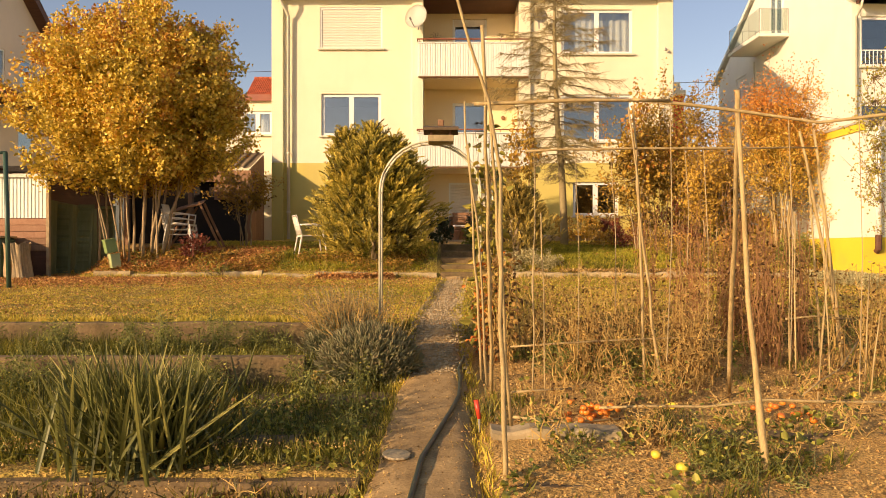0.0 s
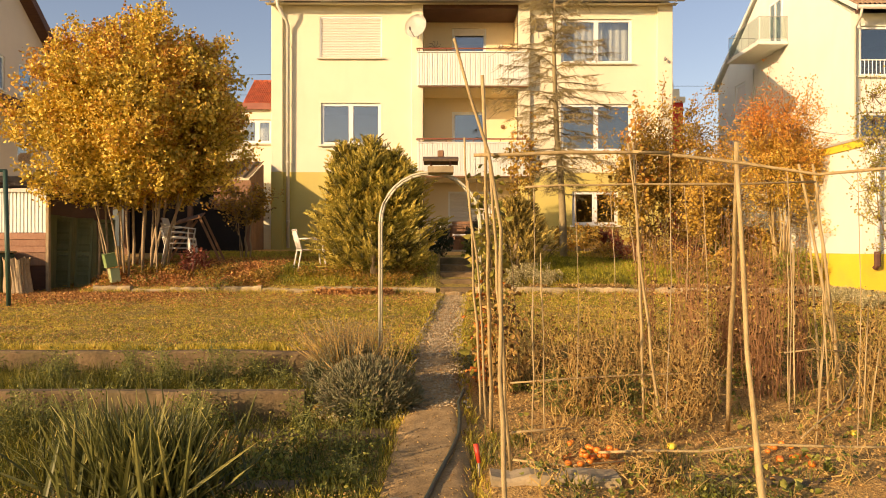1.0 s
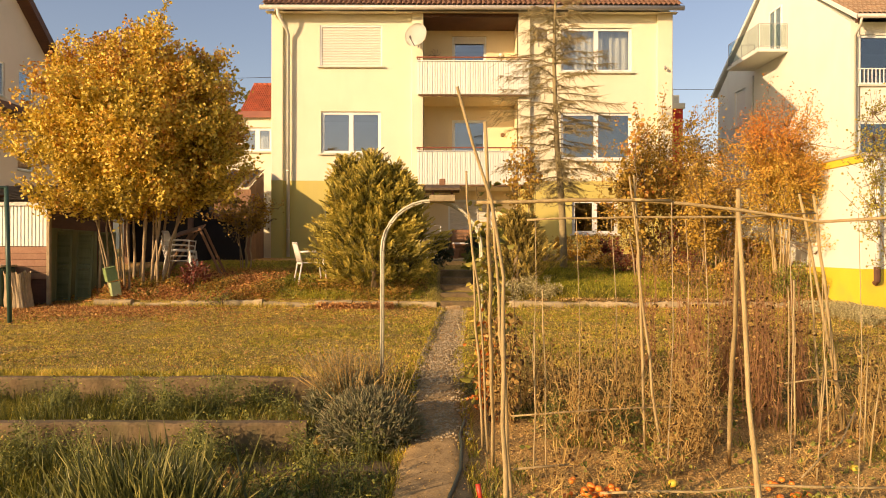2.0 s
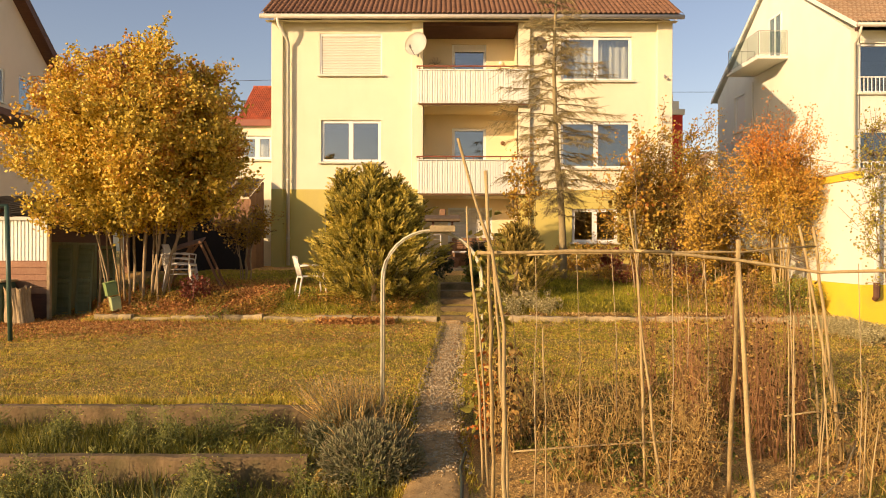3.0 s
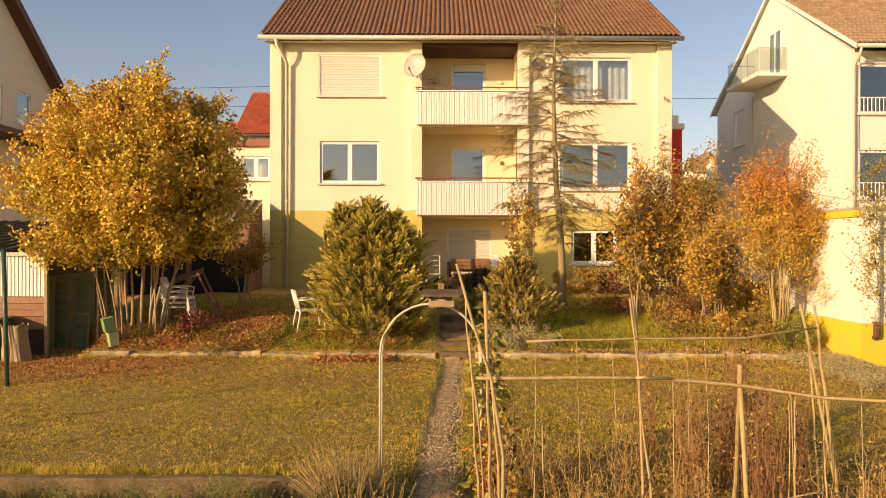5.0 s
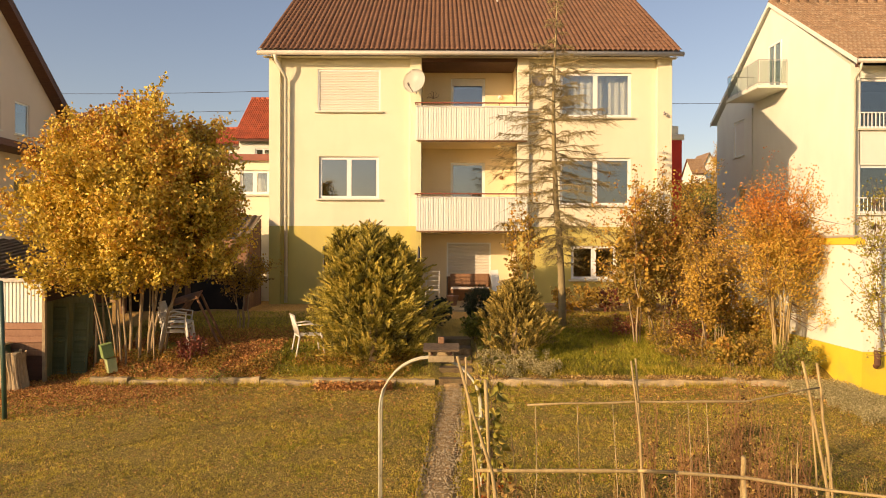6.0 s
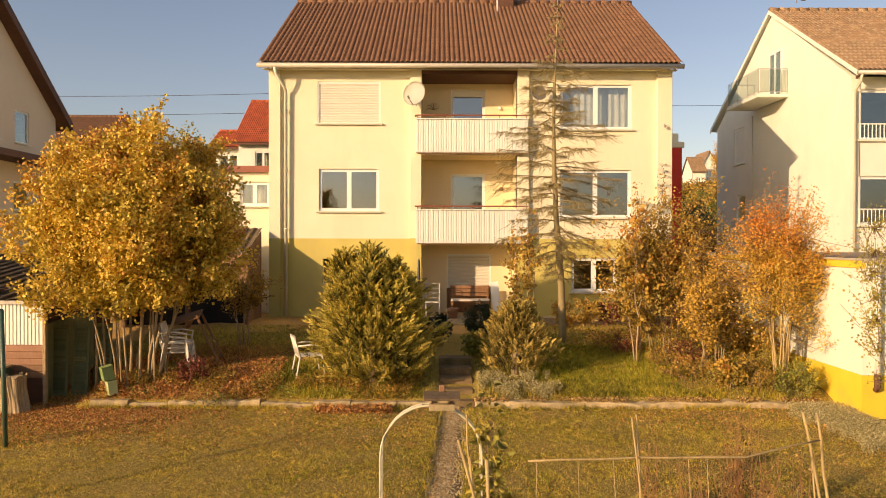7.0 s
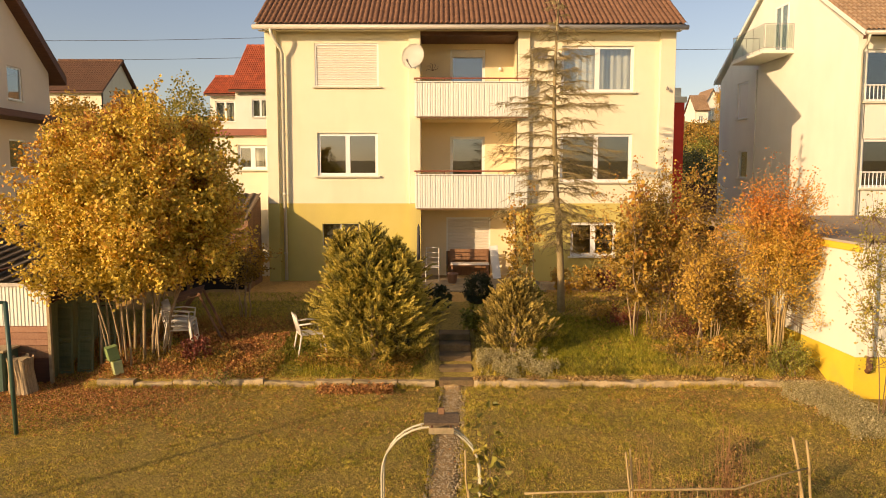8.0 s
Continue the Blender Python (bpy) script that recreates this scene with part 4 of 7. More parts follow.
def simple_house(name, label, x0, x1, y0, y1, z0, ze, zr, wall_m, tile_m, wins, along_x=True, singles=0):
    """A far house: walls with window holes in front, a tiled gable roof."""
    h = thing(name, label, "house")
    part("wall", wall_with_holes(bmesh.new(), x0, x1, z0, ze, y0, y0 + 0.3, wins), wall_m, h)
    for w in wins:
        window(h, *w, y0, panes=2, sill=True, curtain=True)
    yr = (y0 + y1) / 2
    if along_x:
        for a in (x0, x1 - 0.3):
            part("gable_wall", gable_wall_x(a, a + 0.3, y0 + 0.02, y1, yr, z0, ze, zr - 0.1), wall_m, h)
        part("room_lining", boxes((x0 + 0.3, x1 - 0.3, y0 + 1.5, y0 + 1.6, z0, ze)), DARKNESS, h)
        gable_roof(h, tile_m, x0 - 0.35, x1 + 0.35, y0 - 0.5, yr, y1 + 0.5, ze, zr, singles)
    else:
        xr = (x0 + x1) / 2
        bm = bmesh.new()
        a = [bm.verts.new(p) for p in ((x0, y0, ze), (x1, y0, ze), (xr, y0, zr - 0.1))]
        b = [bm.verts.new(p) for p in ((x0, y0 + 0.3, ze), (x1, y0 + 0.3, ze), (xr, y0 + 0.3, zr - 0.1))]
        bm.faces.new(a), bm.faces.new(b[::-1])
        for i in range(3):
            bm.faces.new((a[i], b[i], b[(i + 1) % 3], a[(i + 1) % 3]))
        bmesh.ops.recalc_face_normals(bm, faces=bm.faces)
        part("gable_wall", bm, wall_m, h)
        part("side_wall", boxes((x0, x0 + 0.3, y0 + 0.3, y1, z0, ze)), wall_m, h)
        part("side_wall", boxes((x1 - 0.3, x1, y0 + 0.3, y1, z0, ze)), wall_m, h)
        part("room_lining", boxes((x0 + 0.3, x1 - 0.3, y0 + 1.5, y0 + 1.6, z0, ze)), DARKNESS, h)
        bm = bmesh.new()
        for s in (-1, 1):
            xe = xr + s * (xr - x0 + 0.4)
            zlow = ze - 0.4 * (zr - ze) / (xr - x0)
            q = [(xe, y0 - 0.5, zlow), (xe, y1, zlow), (xr, y1, zr), (xr, y0 - 0.5, zr)]
            t = [bm.verts.new((p[0], p[1], p[2] + 0.16)) for p in q]
            u = [bm.verts.new(p) for p in q]
            bm.faces.new(t), bm.faces.new(u[::-1])
            for i in range(4):
                bm.faces.new((t[i], u[i], u[(i + 1) % 4], t[(i + 1) % 4]))
        bmesh.ops.recalc_face_normals(bm, faces=bm.faces)
        part("roof", bm, tile_m, h)
    return h


# far houses seen over the tree and between the houses
simple_house("house", "white house with a bright red tiled roof behind the annex", -14.8, -10.0, 54, 64, 2, 11.2, 15.2, WHITE_WALL, TILE_RED, [(-13.6, -12.4, 9.3, 10.6)], singles=60)
simple_house("house", "white house with a dark red roof behind the annex", -17.7, -15.2, 57.5, 63, 2, 11.3, 13.0, WHITE_WALL, TILE_RED, [(-17.3, -15.8, 9.2, 10.8)])
simple_house("house", "yellow far house with a brown roof", -35.2, -29.9, 66, 74, 2, 12.5, 15.8, CREAM, TILE, [(-33.2, -31.8, 10.0, 11.4)])
simple_house("house", "white far house on the hillside between gardens", 71.6, 75.4, 200, 210, 14, 25.0, 28.8, WHITE_WALL, TILE_OLD, [(72.9, 74.1, 21.5, 23.4)], along_x=False)
simple_house("house", "white far house with a brown roof on the hillside", 65.6, 68.9, 190, 198, 13, 22.1, 26.3, WHITE_WALL, TILE_OLD, [(66.5, 67.6, 19.2, 20.8)])
simple_house("house", "far house with a long grey-brown roof on the hillside", 76.0, 84.0, 203, 212, 14, 24.2, 28.6, WHITE_WALL, TILE_OLD, [(77.5, 79.0, 20.5, 22.4)])
red = thing("red_building", "narrow red building with a grey cap behind the house", "building")
part("wall", boxes((8.9, 10.38, 31.6, 33.6, 1.5, 8.1)), RED_WALL, red)
part("cap", boxes((8.85, 10.46, 31.5, 33.7, 8.1, 8.35), (8.95, 10.3, 31.8, 33.4, 8.35, 8.75), (9.15, 10.1, 32.0, 33.2, 8.75, 9.1), bevel=0.03), WHITE_WALL, red)
part("fence", boxes((9.0, 30.0, 38.0, 38.15, 1.5, 4.6)), DARK_WOOD)
tagged(bpy.data.objects["fence"], "dark wooden garden fence behind the houses", "fence")


# ---- sheds ----
def carport():
    c = thing("wooden_shed", "open brown wooden shed with a corrugated roof beside the house", "shed")
    bm = bmesh.new()
    n = 60
    x0, x1 = -9.0, -5.42
    rows = []
    for k in range(n + 1):
        x = x0 + (x1 - x0) * k / n
        w = 0.02 * math.cos(k * math.pi / 2 * 1.0)
        rows.append([bm.verts.new((x, 20.6, 3.78 + w)), bm.verts.new((x, 22.35, 4.45 + w))])
    for a, b in zip(rows, rows[1:]):
        bm.faces.new((a[0], b[0], b[1], a[1]))
    bmesh.ops.solidify(bm, geom=bm.faces[:], thickness=0.012)
    part("roof", bm, CORRUGATED, c, "weathered brown corrugated roofing", True)
    part("beam", boxes((x0, x1, 20.7, 20.8, 3.4, 3.72)), BROWN_WOOD, c)
    for x in (-9.0, -7.2, -5.56):
        part("post", boxes((x, x + 0.13, 20.68, 20.81, 1.5, 3.56), bevel=0.008), BROWN_WOOD, c)
    for k in range(12):
        y = 20.82 + k * 0.135
        part("plank", boxes((-5.5, -5.475, y, y + 0.128, 1.5, 3.7 + 0.38 * (y - 20.6))), BROWN_WOOD, c)
    # added black sheet just behind the posts, in place of the shed's inner shade
    part("back_wall", boxes((x0, -5.5, 21.0, 21.03, 1.4, 3.7)), SHED_SHADE, c, "near-black sheet painted as the shade inside the shed")
    for k in range(4):
        part("front_plank", boxes((-6.5 + k * 0.24, -6.28 + k * 0.24, 20.83, 20.85, 2.9, 3.56)), BROWN_WOOD, c)
    # second black sheet, added to keep the left side dark
    part("shade_screen", boxes((-9.0, -8.97, 20.8, 22.4, 1.5, 3.8)), SHED_SHADE, c)


carport()


def left_shed():
    s = thing("garden_shed", "garden shed with white corrugated gable and green board doors", "shed")
    X0, X1, Y = -13.0, -7.55, 13.95
    part("front_panel", boxes((X0, X1, Y, Y + 0.02, 2.09, 2.9)), SLAT, s, "white trapezoid sheet")
    rib = bpy.data.meshes.new("rib")
    bm = bmesh.new()
    box(bm, -0.02, 0.02, -0.012, -0.0005, 0, 0.81, bevel=0.004)
    bm.to_mesh(rib), bm.free()
    rib.materials.append(SLAT)
    for k in range(77):
        o = new("rib", rib)
        o.parent = s
        o.location = (X0 + 0.04 + k * 0.07, Y, 2.09)
    for k in range(5):
        part("board", boxes((X0, X1, Y - 0.01, Y + 0.02, 2.085 - 0.125 * (k + 1), 2.08 - 0.125 * k), bevel=0.005), BRICK if k < 3 else BROWN_WOOD, s)
    part("lower_wall", boxes((X0, X1, Y + 0.025, Y + 0.1, 0.7, 2.88)), DARK_WOOD, s)
    part("corner_post", boxes((X1 + 0.005, X1 + 0.07, Y - 0.03, Y + 0.05, 0.8, 2.7), bevel=0.008), BARK, s)
    for k in range(20):
        y = Y + 0.1 + k * 0.17
        part("door_board", boxes((X1 - 0.06 - 0.2 * (y - Y), X1 - 0.02 + 0.008 * (k % 2) - 0.2 * (y - Y), y, y + 0.162, 0.85, 2.45), bevel=0.004), GREEN_DOOR, s)
    part("door_backing", boxes((X1 - 1.3, X1 - 1.2, Y + 0.1, Y + 5.5, 0.8, 3.1)), DARK_WOOD, s)
    r = bmesh.new()
    rows = []
    for k in range(70):
        x = X0 - 0.2 + (X1 + 0.1 - X0) * k / 69
        w = 0.025 * math.cos(k * math.pi / 2)
        rows.append([r.verts.new((x, Y - 0.08, 2.95 + w)), r.verts.new((x, Y + 5.6, 3.7 + w))])
    for a, b in zip(rows, rows[1:]):
        r.faces.new((a[0], b[0], b[1], a[1]))
    bmesh.ops.solidify(r, geom=r.faces[:], thickness=0.015)
    part("roof", r, GREY_ROOF, s, "dark corrugated roof", True)
    part("roof_edge", boxes((X0 - 0.2, X1 - 0.02, Y - 0.06, Y - 0.03, 2.86, 2.93)), ZINC, s)


left_shed()


def stump(at, r, h):
    """A split, leaning log with root flare, deep grooves and a broken top edge."""
    t = thing("tree_stump", "grey weathered standing log beside the shed", "log", at)
    bm = bmesh.new()
    rings = []
    for k in range(11):
        f = k / 10
        z = h * f
        girth = r * (1.25 - 0.75 * f + 0.6 * f * f)
        ring = []
        for a in np.linspace(0, 2 * math.pi, 56, endpoint=False):
            ca, sa = math.cos(a), math.sin(a)
            q = girth * (1 + 0.22 * noise.noise((ca * 1.6, sa * 1.6, z * 2.4)) + 0.13 * noise.noise((ca * 6, sa * 6, z * 1.2)) - 0.3 * math.exp(-((a - 4.4 - 0.25 * f) / 0.13) ** 2))
            ring.append(bm.verts.new((q * ca - 0.09 * f, q * sa, z + (0.07 * noise.noise((ca * 3, sa * 3, 5.0)) if k == 10 else 0))))
        rings.append(ring)
    for a, b in zip(rings, rings[1:]):
        for i in range(56):
            bm.faces.new((a[i], a[(i + 1) % 56], b[(i + 1) % 56], b[i]))
    part("log", bm, BARK, t)
    cut = bmesh.new()
    mid = cut.verts.new((-0.09, 0, h - 0.03))
    rim = [cut.verts.new((v[0], v[1], v[2])) for v in log_rim(r, h)]
    for i in range(len(rim)):
        cut.faces.new((mid, rim[i], rim[(i + 1) % len(rim)]))
    part("cut_face", cut, STONE, t, "pale cracked end grain")


def log_rim(r, h):
    """The rim of the log's upper end."""
    out = []
    for a in np.linspace(0, 2 * math.pi, 28, endpoint=False):
        q = r * 1.02
        out.append((q * math.cos(a) - 0.09, q * math.sin(a), h - 0.025))
    return out


stump((-7.72, 13.4, gz(-7.72, 13.4) - 0.03), 0.2, 0.68)
bin_t = thing("water_butt", "dark green square tub beside the log", "tub", (-8.35, 13.6, gz(-8.35, 13.6)))
part("body", boxes((-0.28, 0.28, -0.25, 0.25, 0, 0.75), bevel=0.03), POST_GREEN, bin_t)
part("lid", boxes((-0.3, 0.3, -0.27, 0.27, 0.75, 0.79), bevel=0.01), STONE, bin_t)


# ---- garden walls and kerbs ----
def rough_wall(name, label, x0, x1, y0, y1, z0, z1, material, step=0.12, worn=1.0):
    bm = bmesh.new()
    rows = []
    n = max(int((x1 - x0) / step), 2)
    for k in range(n + 1):
        x = x0 + (x1 - x0) * k / n
        a = noise.noise((x * 1.3, y0, 0)) * 0.025 + noise.noise((x * 6, y0, 4)) * 0.012
        t = noise.noise((x * 1.1, y0, 9)) * 0.02 + noise.noise((x * 7, y0, 9)) * 0.012
        a, t = a * worn, t * worn
        rows.append([bm.verts.new(p) for p in ((x, y0 + a - 0.02, z0), (x, y0 + a, z1 - 0.02 + t), (x, y0 + a + 0.02, z1 + t), (x, y1 - 0.02, z1 + t * 0.7), (x, y1, z0))])
    for a, b in zip(rows, rows[1:]):
        for i in range(4):
            bm.faces.new((a[i], b[i], b[i + 1], a[i + 1]))
        bm.faces.new((a[4], b[4], b[0], a[0]))
    bm.faces.new(rows[0]), bm.faces.new(rows[-1][::-1])
    bmesh.ops.recalc_face_normals(bm, faces=bm.faces)
    return tagged(part(name, bm, material, None, "", False), label, "wall", kind="structure")


rough_wall("retaining_wall", "low concrete retaining wall along the lawn", -9.0, -1.25, 7.24, 7.38, 0.3, 0.77, CONCRETE)
rough_wall("retaining_wall", "low concrete retaining wall below the bed", -9.0, -1.15, 6.04, 6.17, 0.2, 0.61, CONCRETE)
rough_wall("retaining_wall", "mossy low front garden wall", -6.0, -0.45, 3.86, 4.02, 0.0, 0.265, CONCRETE)
rough_wall("bed_edging", "sunken concrete strip in the bed", -2.6, -0.42, 5.5, 5.78, 0.2, 0.375, CONCRETE)
rough_wall("bed_edging", "broken concrete slab in the bed", -1.75, -0.9, 4.42, 4.6, 0.15, 0.345, CONCRETE)
rough_wall("bed_edging", "pale broken slab edging in the vegetable bed", 0.3, 1.1, 4.5, 4.72, 0.15, 0.365, STONE, 0.06, 2.0)
rough_wall("bed_edging", "concrete edging strip in the vegetable bed", 1.25, 5.5, 4.56, 4.66, 0.15, 0.345, CONCRETE, 0.08, 2.0)
rough_wall("bed_edging", "concrete edging strip at the front of the bed", 0.35, 5.5, 3.78, 3.9, 0.1, 0.265, CONCRETE)
x = -6.55
while x < -0.15:
    w = float(rng.uniform(0.55, 1.05))
    w = min(w, -0.1 - x)
    rough_wall("kerb_stone", "pale weathered kerb stone at the terrace edge", x, x + w - 0.02, 13.72 + float(rng.normal() * 0.015), 13.88, 0.7, 1.055 + float(rng.normal() * 0.018), STONE, 0.06, 2.6)
    x += w + 0.001
rough_wall("kerb", "long pale concrete kerb at the terrace edge", 0.62, 7.1, 13.66, 13.94, 0.7, 1.065, STONE, 0.06, 2.4)
for k in range(5):
    z = 1.06 + 0.135 * k
    tagged(part("stone_step", boxes((-0.05, 0.62, 13.78 + 0.42 * k, 14.24 + 0.42 * k, z - 0.4, z), bevel=0.02), CONCRETE), "worn concrete garden step", "step", "garden steps", "structure")
tagged(part("patio", boxes((-1.3, 3.0, 20.6, 23.9, 1.3, 1.76), bevel=0.01), STONE), "concrete patio slab under the balconies", "patio", kind="structure")
tagged(part("house_plinth", boxes((2.9, 7.0, 20.9, 21.3, 1.3, 1.9), bevel=0.02), STONE), "low stone bed edging before the house", "edging", kind="structure")


# ---- posts, arch, feeder ----
def clothes_post(at, h=2.1):
    t = thing("clothes_post", "dark green steel clothes line post in the lawn", "post", at, "clothes line posts")
    bm = bmesh.new()
    tube(bm, [(0.06, 0, -0.1), (0, 0, h)], 0.034, 10)
    part("upright", bm, POST_GREEN, t, "", True)
    bm = bmesh.new()
    tube(bm, [(0.02, 0, h), (-0.75, 0.1, h + 0.02)], 0.025, 8)
    part("arm", bm, POST_GREEN, t, "", True)


clothes_post((-6.76, 11.32, gz(-6.76, 11.32)))
clothes_post((-7.5, 7.5, 0.74), 2.8)


def arch():
    t = thing("garden_arch", "slim white metal rose arch over the path", "arch", (0, 6.95, 0))
    xl, xr, zt, zb = -0.6, 0.36, 2.52, 0.5
    r = (xr - xl) / 2

    def line(inset, dy):
        pts = [(xl + inset, dy, zb)]
        for k in range(17):
            a = math.pi - math.pi * k / 16
            pts.append((xl + r + (r - inset) * math.cos(a), dy, zt - r + (r - inset) * math.sin(a)))
        pts.append((xr - inset, dy, zb))
        return pts
    for i, d in ((0.0, 0.0), (0.008, 0.13)):
        bm = bmesh.new()
        tube(bm, line(i, d), 0.0115, 8)
        part("rail", bm, ARCH_M, t, "", True)
    a, b = line(0, 0), line(0.008, 0.13)
    for k in range(1, len(a) - 1):
        bm = bmesh.new()
        tube(bm, [a[k], b[k]], 0.006, 4)
        part("rung", bm, ARCH_M, t)
    for s in (0, -1):
        p, q = a[s], b[s]
        top = a[1][2]
        for k in range(1, 7):
            z = zb + (top - zb) * k / 7
            bm = bmesh.new()
            tube(bm, [(p[0], p[1], z), (q[0], q[1], z)], 0.006, 4)
            part("rung", bm, ARCH_M, t)


arch()


def feeder():
    t = thing("bird_feeder", "dark wooden bird feeder with a flat roof on the arch", "bird feeder", (-0.02, 6.92, 2.5))
    part("tray", boxes((-0.12, 0.12, -0.11, 0.11, 0.0, 0.03), (-0.12, 0.12, -0.12, -0.105, 0.0, 0.06), (-0.12, 0.12, 0.105, 0.12, 0.0, 0.06), bevel=0.004), STONE, t, "pale wooden tray")
    for x in (-0.09, 0.09):
        for y in (-0.08, 0.08):
            part("corner_post", boxes((x - 0.01, x + 0.01, y - 0.01, y + 0.01, 0.03, 0.11)), DARK_WOOD, t)
    bm = bmesh.new()
    for s in (-1, 1):
        q = [(-0.165, s * 0.16, 0.1), (0.165, s * 0.16, 0.1), (0.165, 0, 0.14), (-0.165, 0, 0.14)]
        a = [bm.verts.new(p) for p in q]
        b = [bm.verts.new((p[0], p[1], p[2] + 0.022)) for p in q]
        bm.faces.new(a), bm.faces.new(b[::-1])
        for i in range(4):
            bm.faces.new((a[i], a[(i + 1) % 4], b[(i + 1) % 4], b[i]))
    bmesh.ops.recalc_face_normals(bm, faces=bm.faces)
    part("roof", bm, WEATHERED, t, "dark felt covered roof")
    part("finial", boxes((-0.03, 0.03, -0.02, 0.02, 0.155, 0.22), bevel=0.008), BROWN_WOOD, t)


feeder()


# ---- bean trellis ----
def trellis():
    t = thing("bean_trellis", "bean trellis of weathered crooked poles with strings", "trellis")

    def pole(pts, r0, r1, name="pole", m=POLE):
        pts = [np.array(p, float) for p in pts]
        fine = [pts[0]]
        for a, b in zip(pts, pts[1:]):
            n = max(int(np.linalg.norm(b - a) / 0.25), 1)
            for k in range(1, n + 1):
                q = a + (b - a) * k / n
                if not (k == n and b is pts[-1]):
                    q = q + rng.normal(size=3) * 0.005
                fine.append(q)
        bm = bmesh.new()
        n = len(fine)
        tube(bm, fine, [0.68 * r0 + 0.68 * (r1 - r0) * k / (n - 1) + abs(rng.normal()) * 0.0015 for k in range(n)], 7)
        part(name, bm, m, t, "", True)

    def at(px, py, d):
        return ((px - 784) / 1297 * d, d, 1.5 - (py - 441) / 1297 * d)
    # left frame of crossed legs
    pole([(0.33, 3.88, 0.1), (0.31, 4.0, 1.1), (0.32, 4.05, 1.9), (0.25, 4.1, 2.33), (0.06, 4.1, 2.97)], 0.022, 0.011)
    pole([at(870, 715, 5.6), at(866, 420, 4.8), at(858, 180, 4.3), at(853, 45, 4.28)], 0.02, 0.012)
    pole([at(852, 680, 6.0), at(838, 400, 5.95), at(822, 180, 5.9)], 0.016, 0.009)
    pole([at(905, 760, 4.7), at(888, 500, 4.3), at(866, 190, 4.12)], 0.016, 0.01)
    pole([at(862, 690, 5.9), at(850, 450, 5.9), at(828, 255, 5.9)], 0.014, 0.009)
    # second frame
    pole([at(1290, 695, 5.6), at(1297, 430, 4.8), at(1305, 160, 4.15)], 0.026, 0.018)
    pole([(1.77, 3.95, 0.15), at(1335, 650, 4.1), at(1318, 420, 4.15), at(1305, 200, 4.15)], 0.025, 0.016)
    # third frame
    pole([at(1492, 650, 6.5), at(1472, 480, 6.5), at(1440, 232, 6.5)], 0.024, 0.016)
    pole([at(1500, 655, 6.7), at(1455, 430, 6.6), at(1415, 232, 6.55)], 0.022, 0.016)
    pole([at(1455, 660, 6.9), at(1440, 440, 6.9), at(1432, 330, 6.9)], 0.018, 0.012)
    # far uprights
    pole([at(1140, 690, 5.95), at(1132, 400, 5.98), at(1120, 188, 5.98)], 0.017, 0.011)
    pole([at(1172, 700, 5.8), at(1140, 450, 5.9), at(1112, 190, 5.95)], 0.017, 0.01)
    pole([at(1690, 640, 6.5), at(1660, 420, 6.4), at(1640, 200, 6.2)], 0.022, 0.014)
    # bars
    pole([at(838, 184, 4.15), at(1000, 178, 4.12), at(1185, 178, 4.1)], 0.014, 0.012, "crossbar")
    pole([at(1120, 176, 4.1), at(1310, 196, 4.14), at(1450, 212, 4.15), at(1568, 204, 3.98), at(1700, 196, 3.92)], 0.013, 0.011, "crossbar")
    pole([at(930, 268, 5.95), at(1180, 262, 5.96), at(1310, 262, 5.97), at(1445, 262, 6.3)], 0.013, 0.01, "crossbar")
    pole([at(903, 614, 5.8), at(1050, 604, 5.85), at(1200, 598, 5.9), at(1300, 602, 5.95)], 0.011, 0.008, "lower_bar")
    pole([at(1390, 565, 6.3), at(1440, 560, 6.4), at(1510, 565, 6.5)], 0.011, 0.008, "lower_bar")
    pole([at(898, 695, 5.2), at(1010, 688, 5.3)], 0.012, 0.01, "lower_bar")
    pole([at(905, 738, 4.9), at(1000, 748, 4.85), at(1115, 740, 4.9)], 0.013, 0.009, "lower_bar")
    pole([at(1060, 722, 4.7), at(1250, 718, 4.7), at(1360, 708, 4.7), at(1600, 712, 4.7)], 0.012, 0.01, "lower_bar")
    pole([at(1420, 700, 4.9), at(1490, 650, 5.4), at(1520, 600, 6.2)], 0.008, 0.006, "lower_bar")
    # strings
    for px, d, y0, y1 in ((1186, 4.1, 180, 640), (1395, 4.15, 205, 640), (945, 5.95, 268, 520), (1080, 5.95, 264, 560), (1245, 5.97, 262, 600), (1520, 4.2, 205, 700), (1018, 5.95, 266, 640), (1212, 5.97, 262, 470)):
        bm = bmesh.new()
        a, b = at(px, y0, d), at(px + float(rng.normal() * 8), y1, d)
        tube(bm, [a, tuple((np.array(a) + np.array(b)) / 2 + np.array((0.02, 0, 0))), b], 0.003, 4)
        part("string", bm, STONE, t)
    for _ in range(11):
        px, d = float(rng.uniform(920, 1540)), float(rng.uniform(5.2, 7.2))
        x = (px - 784) / 1297 * d
        z = float(ground_z(x, d))
        pole([(x, d, z - 0.05), (x + rng.normal() * 0.06, d, z + rng.uniform(0.6, 1.5))], 0.009, 0.005, "stake")


trellis()


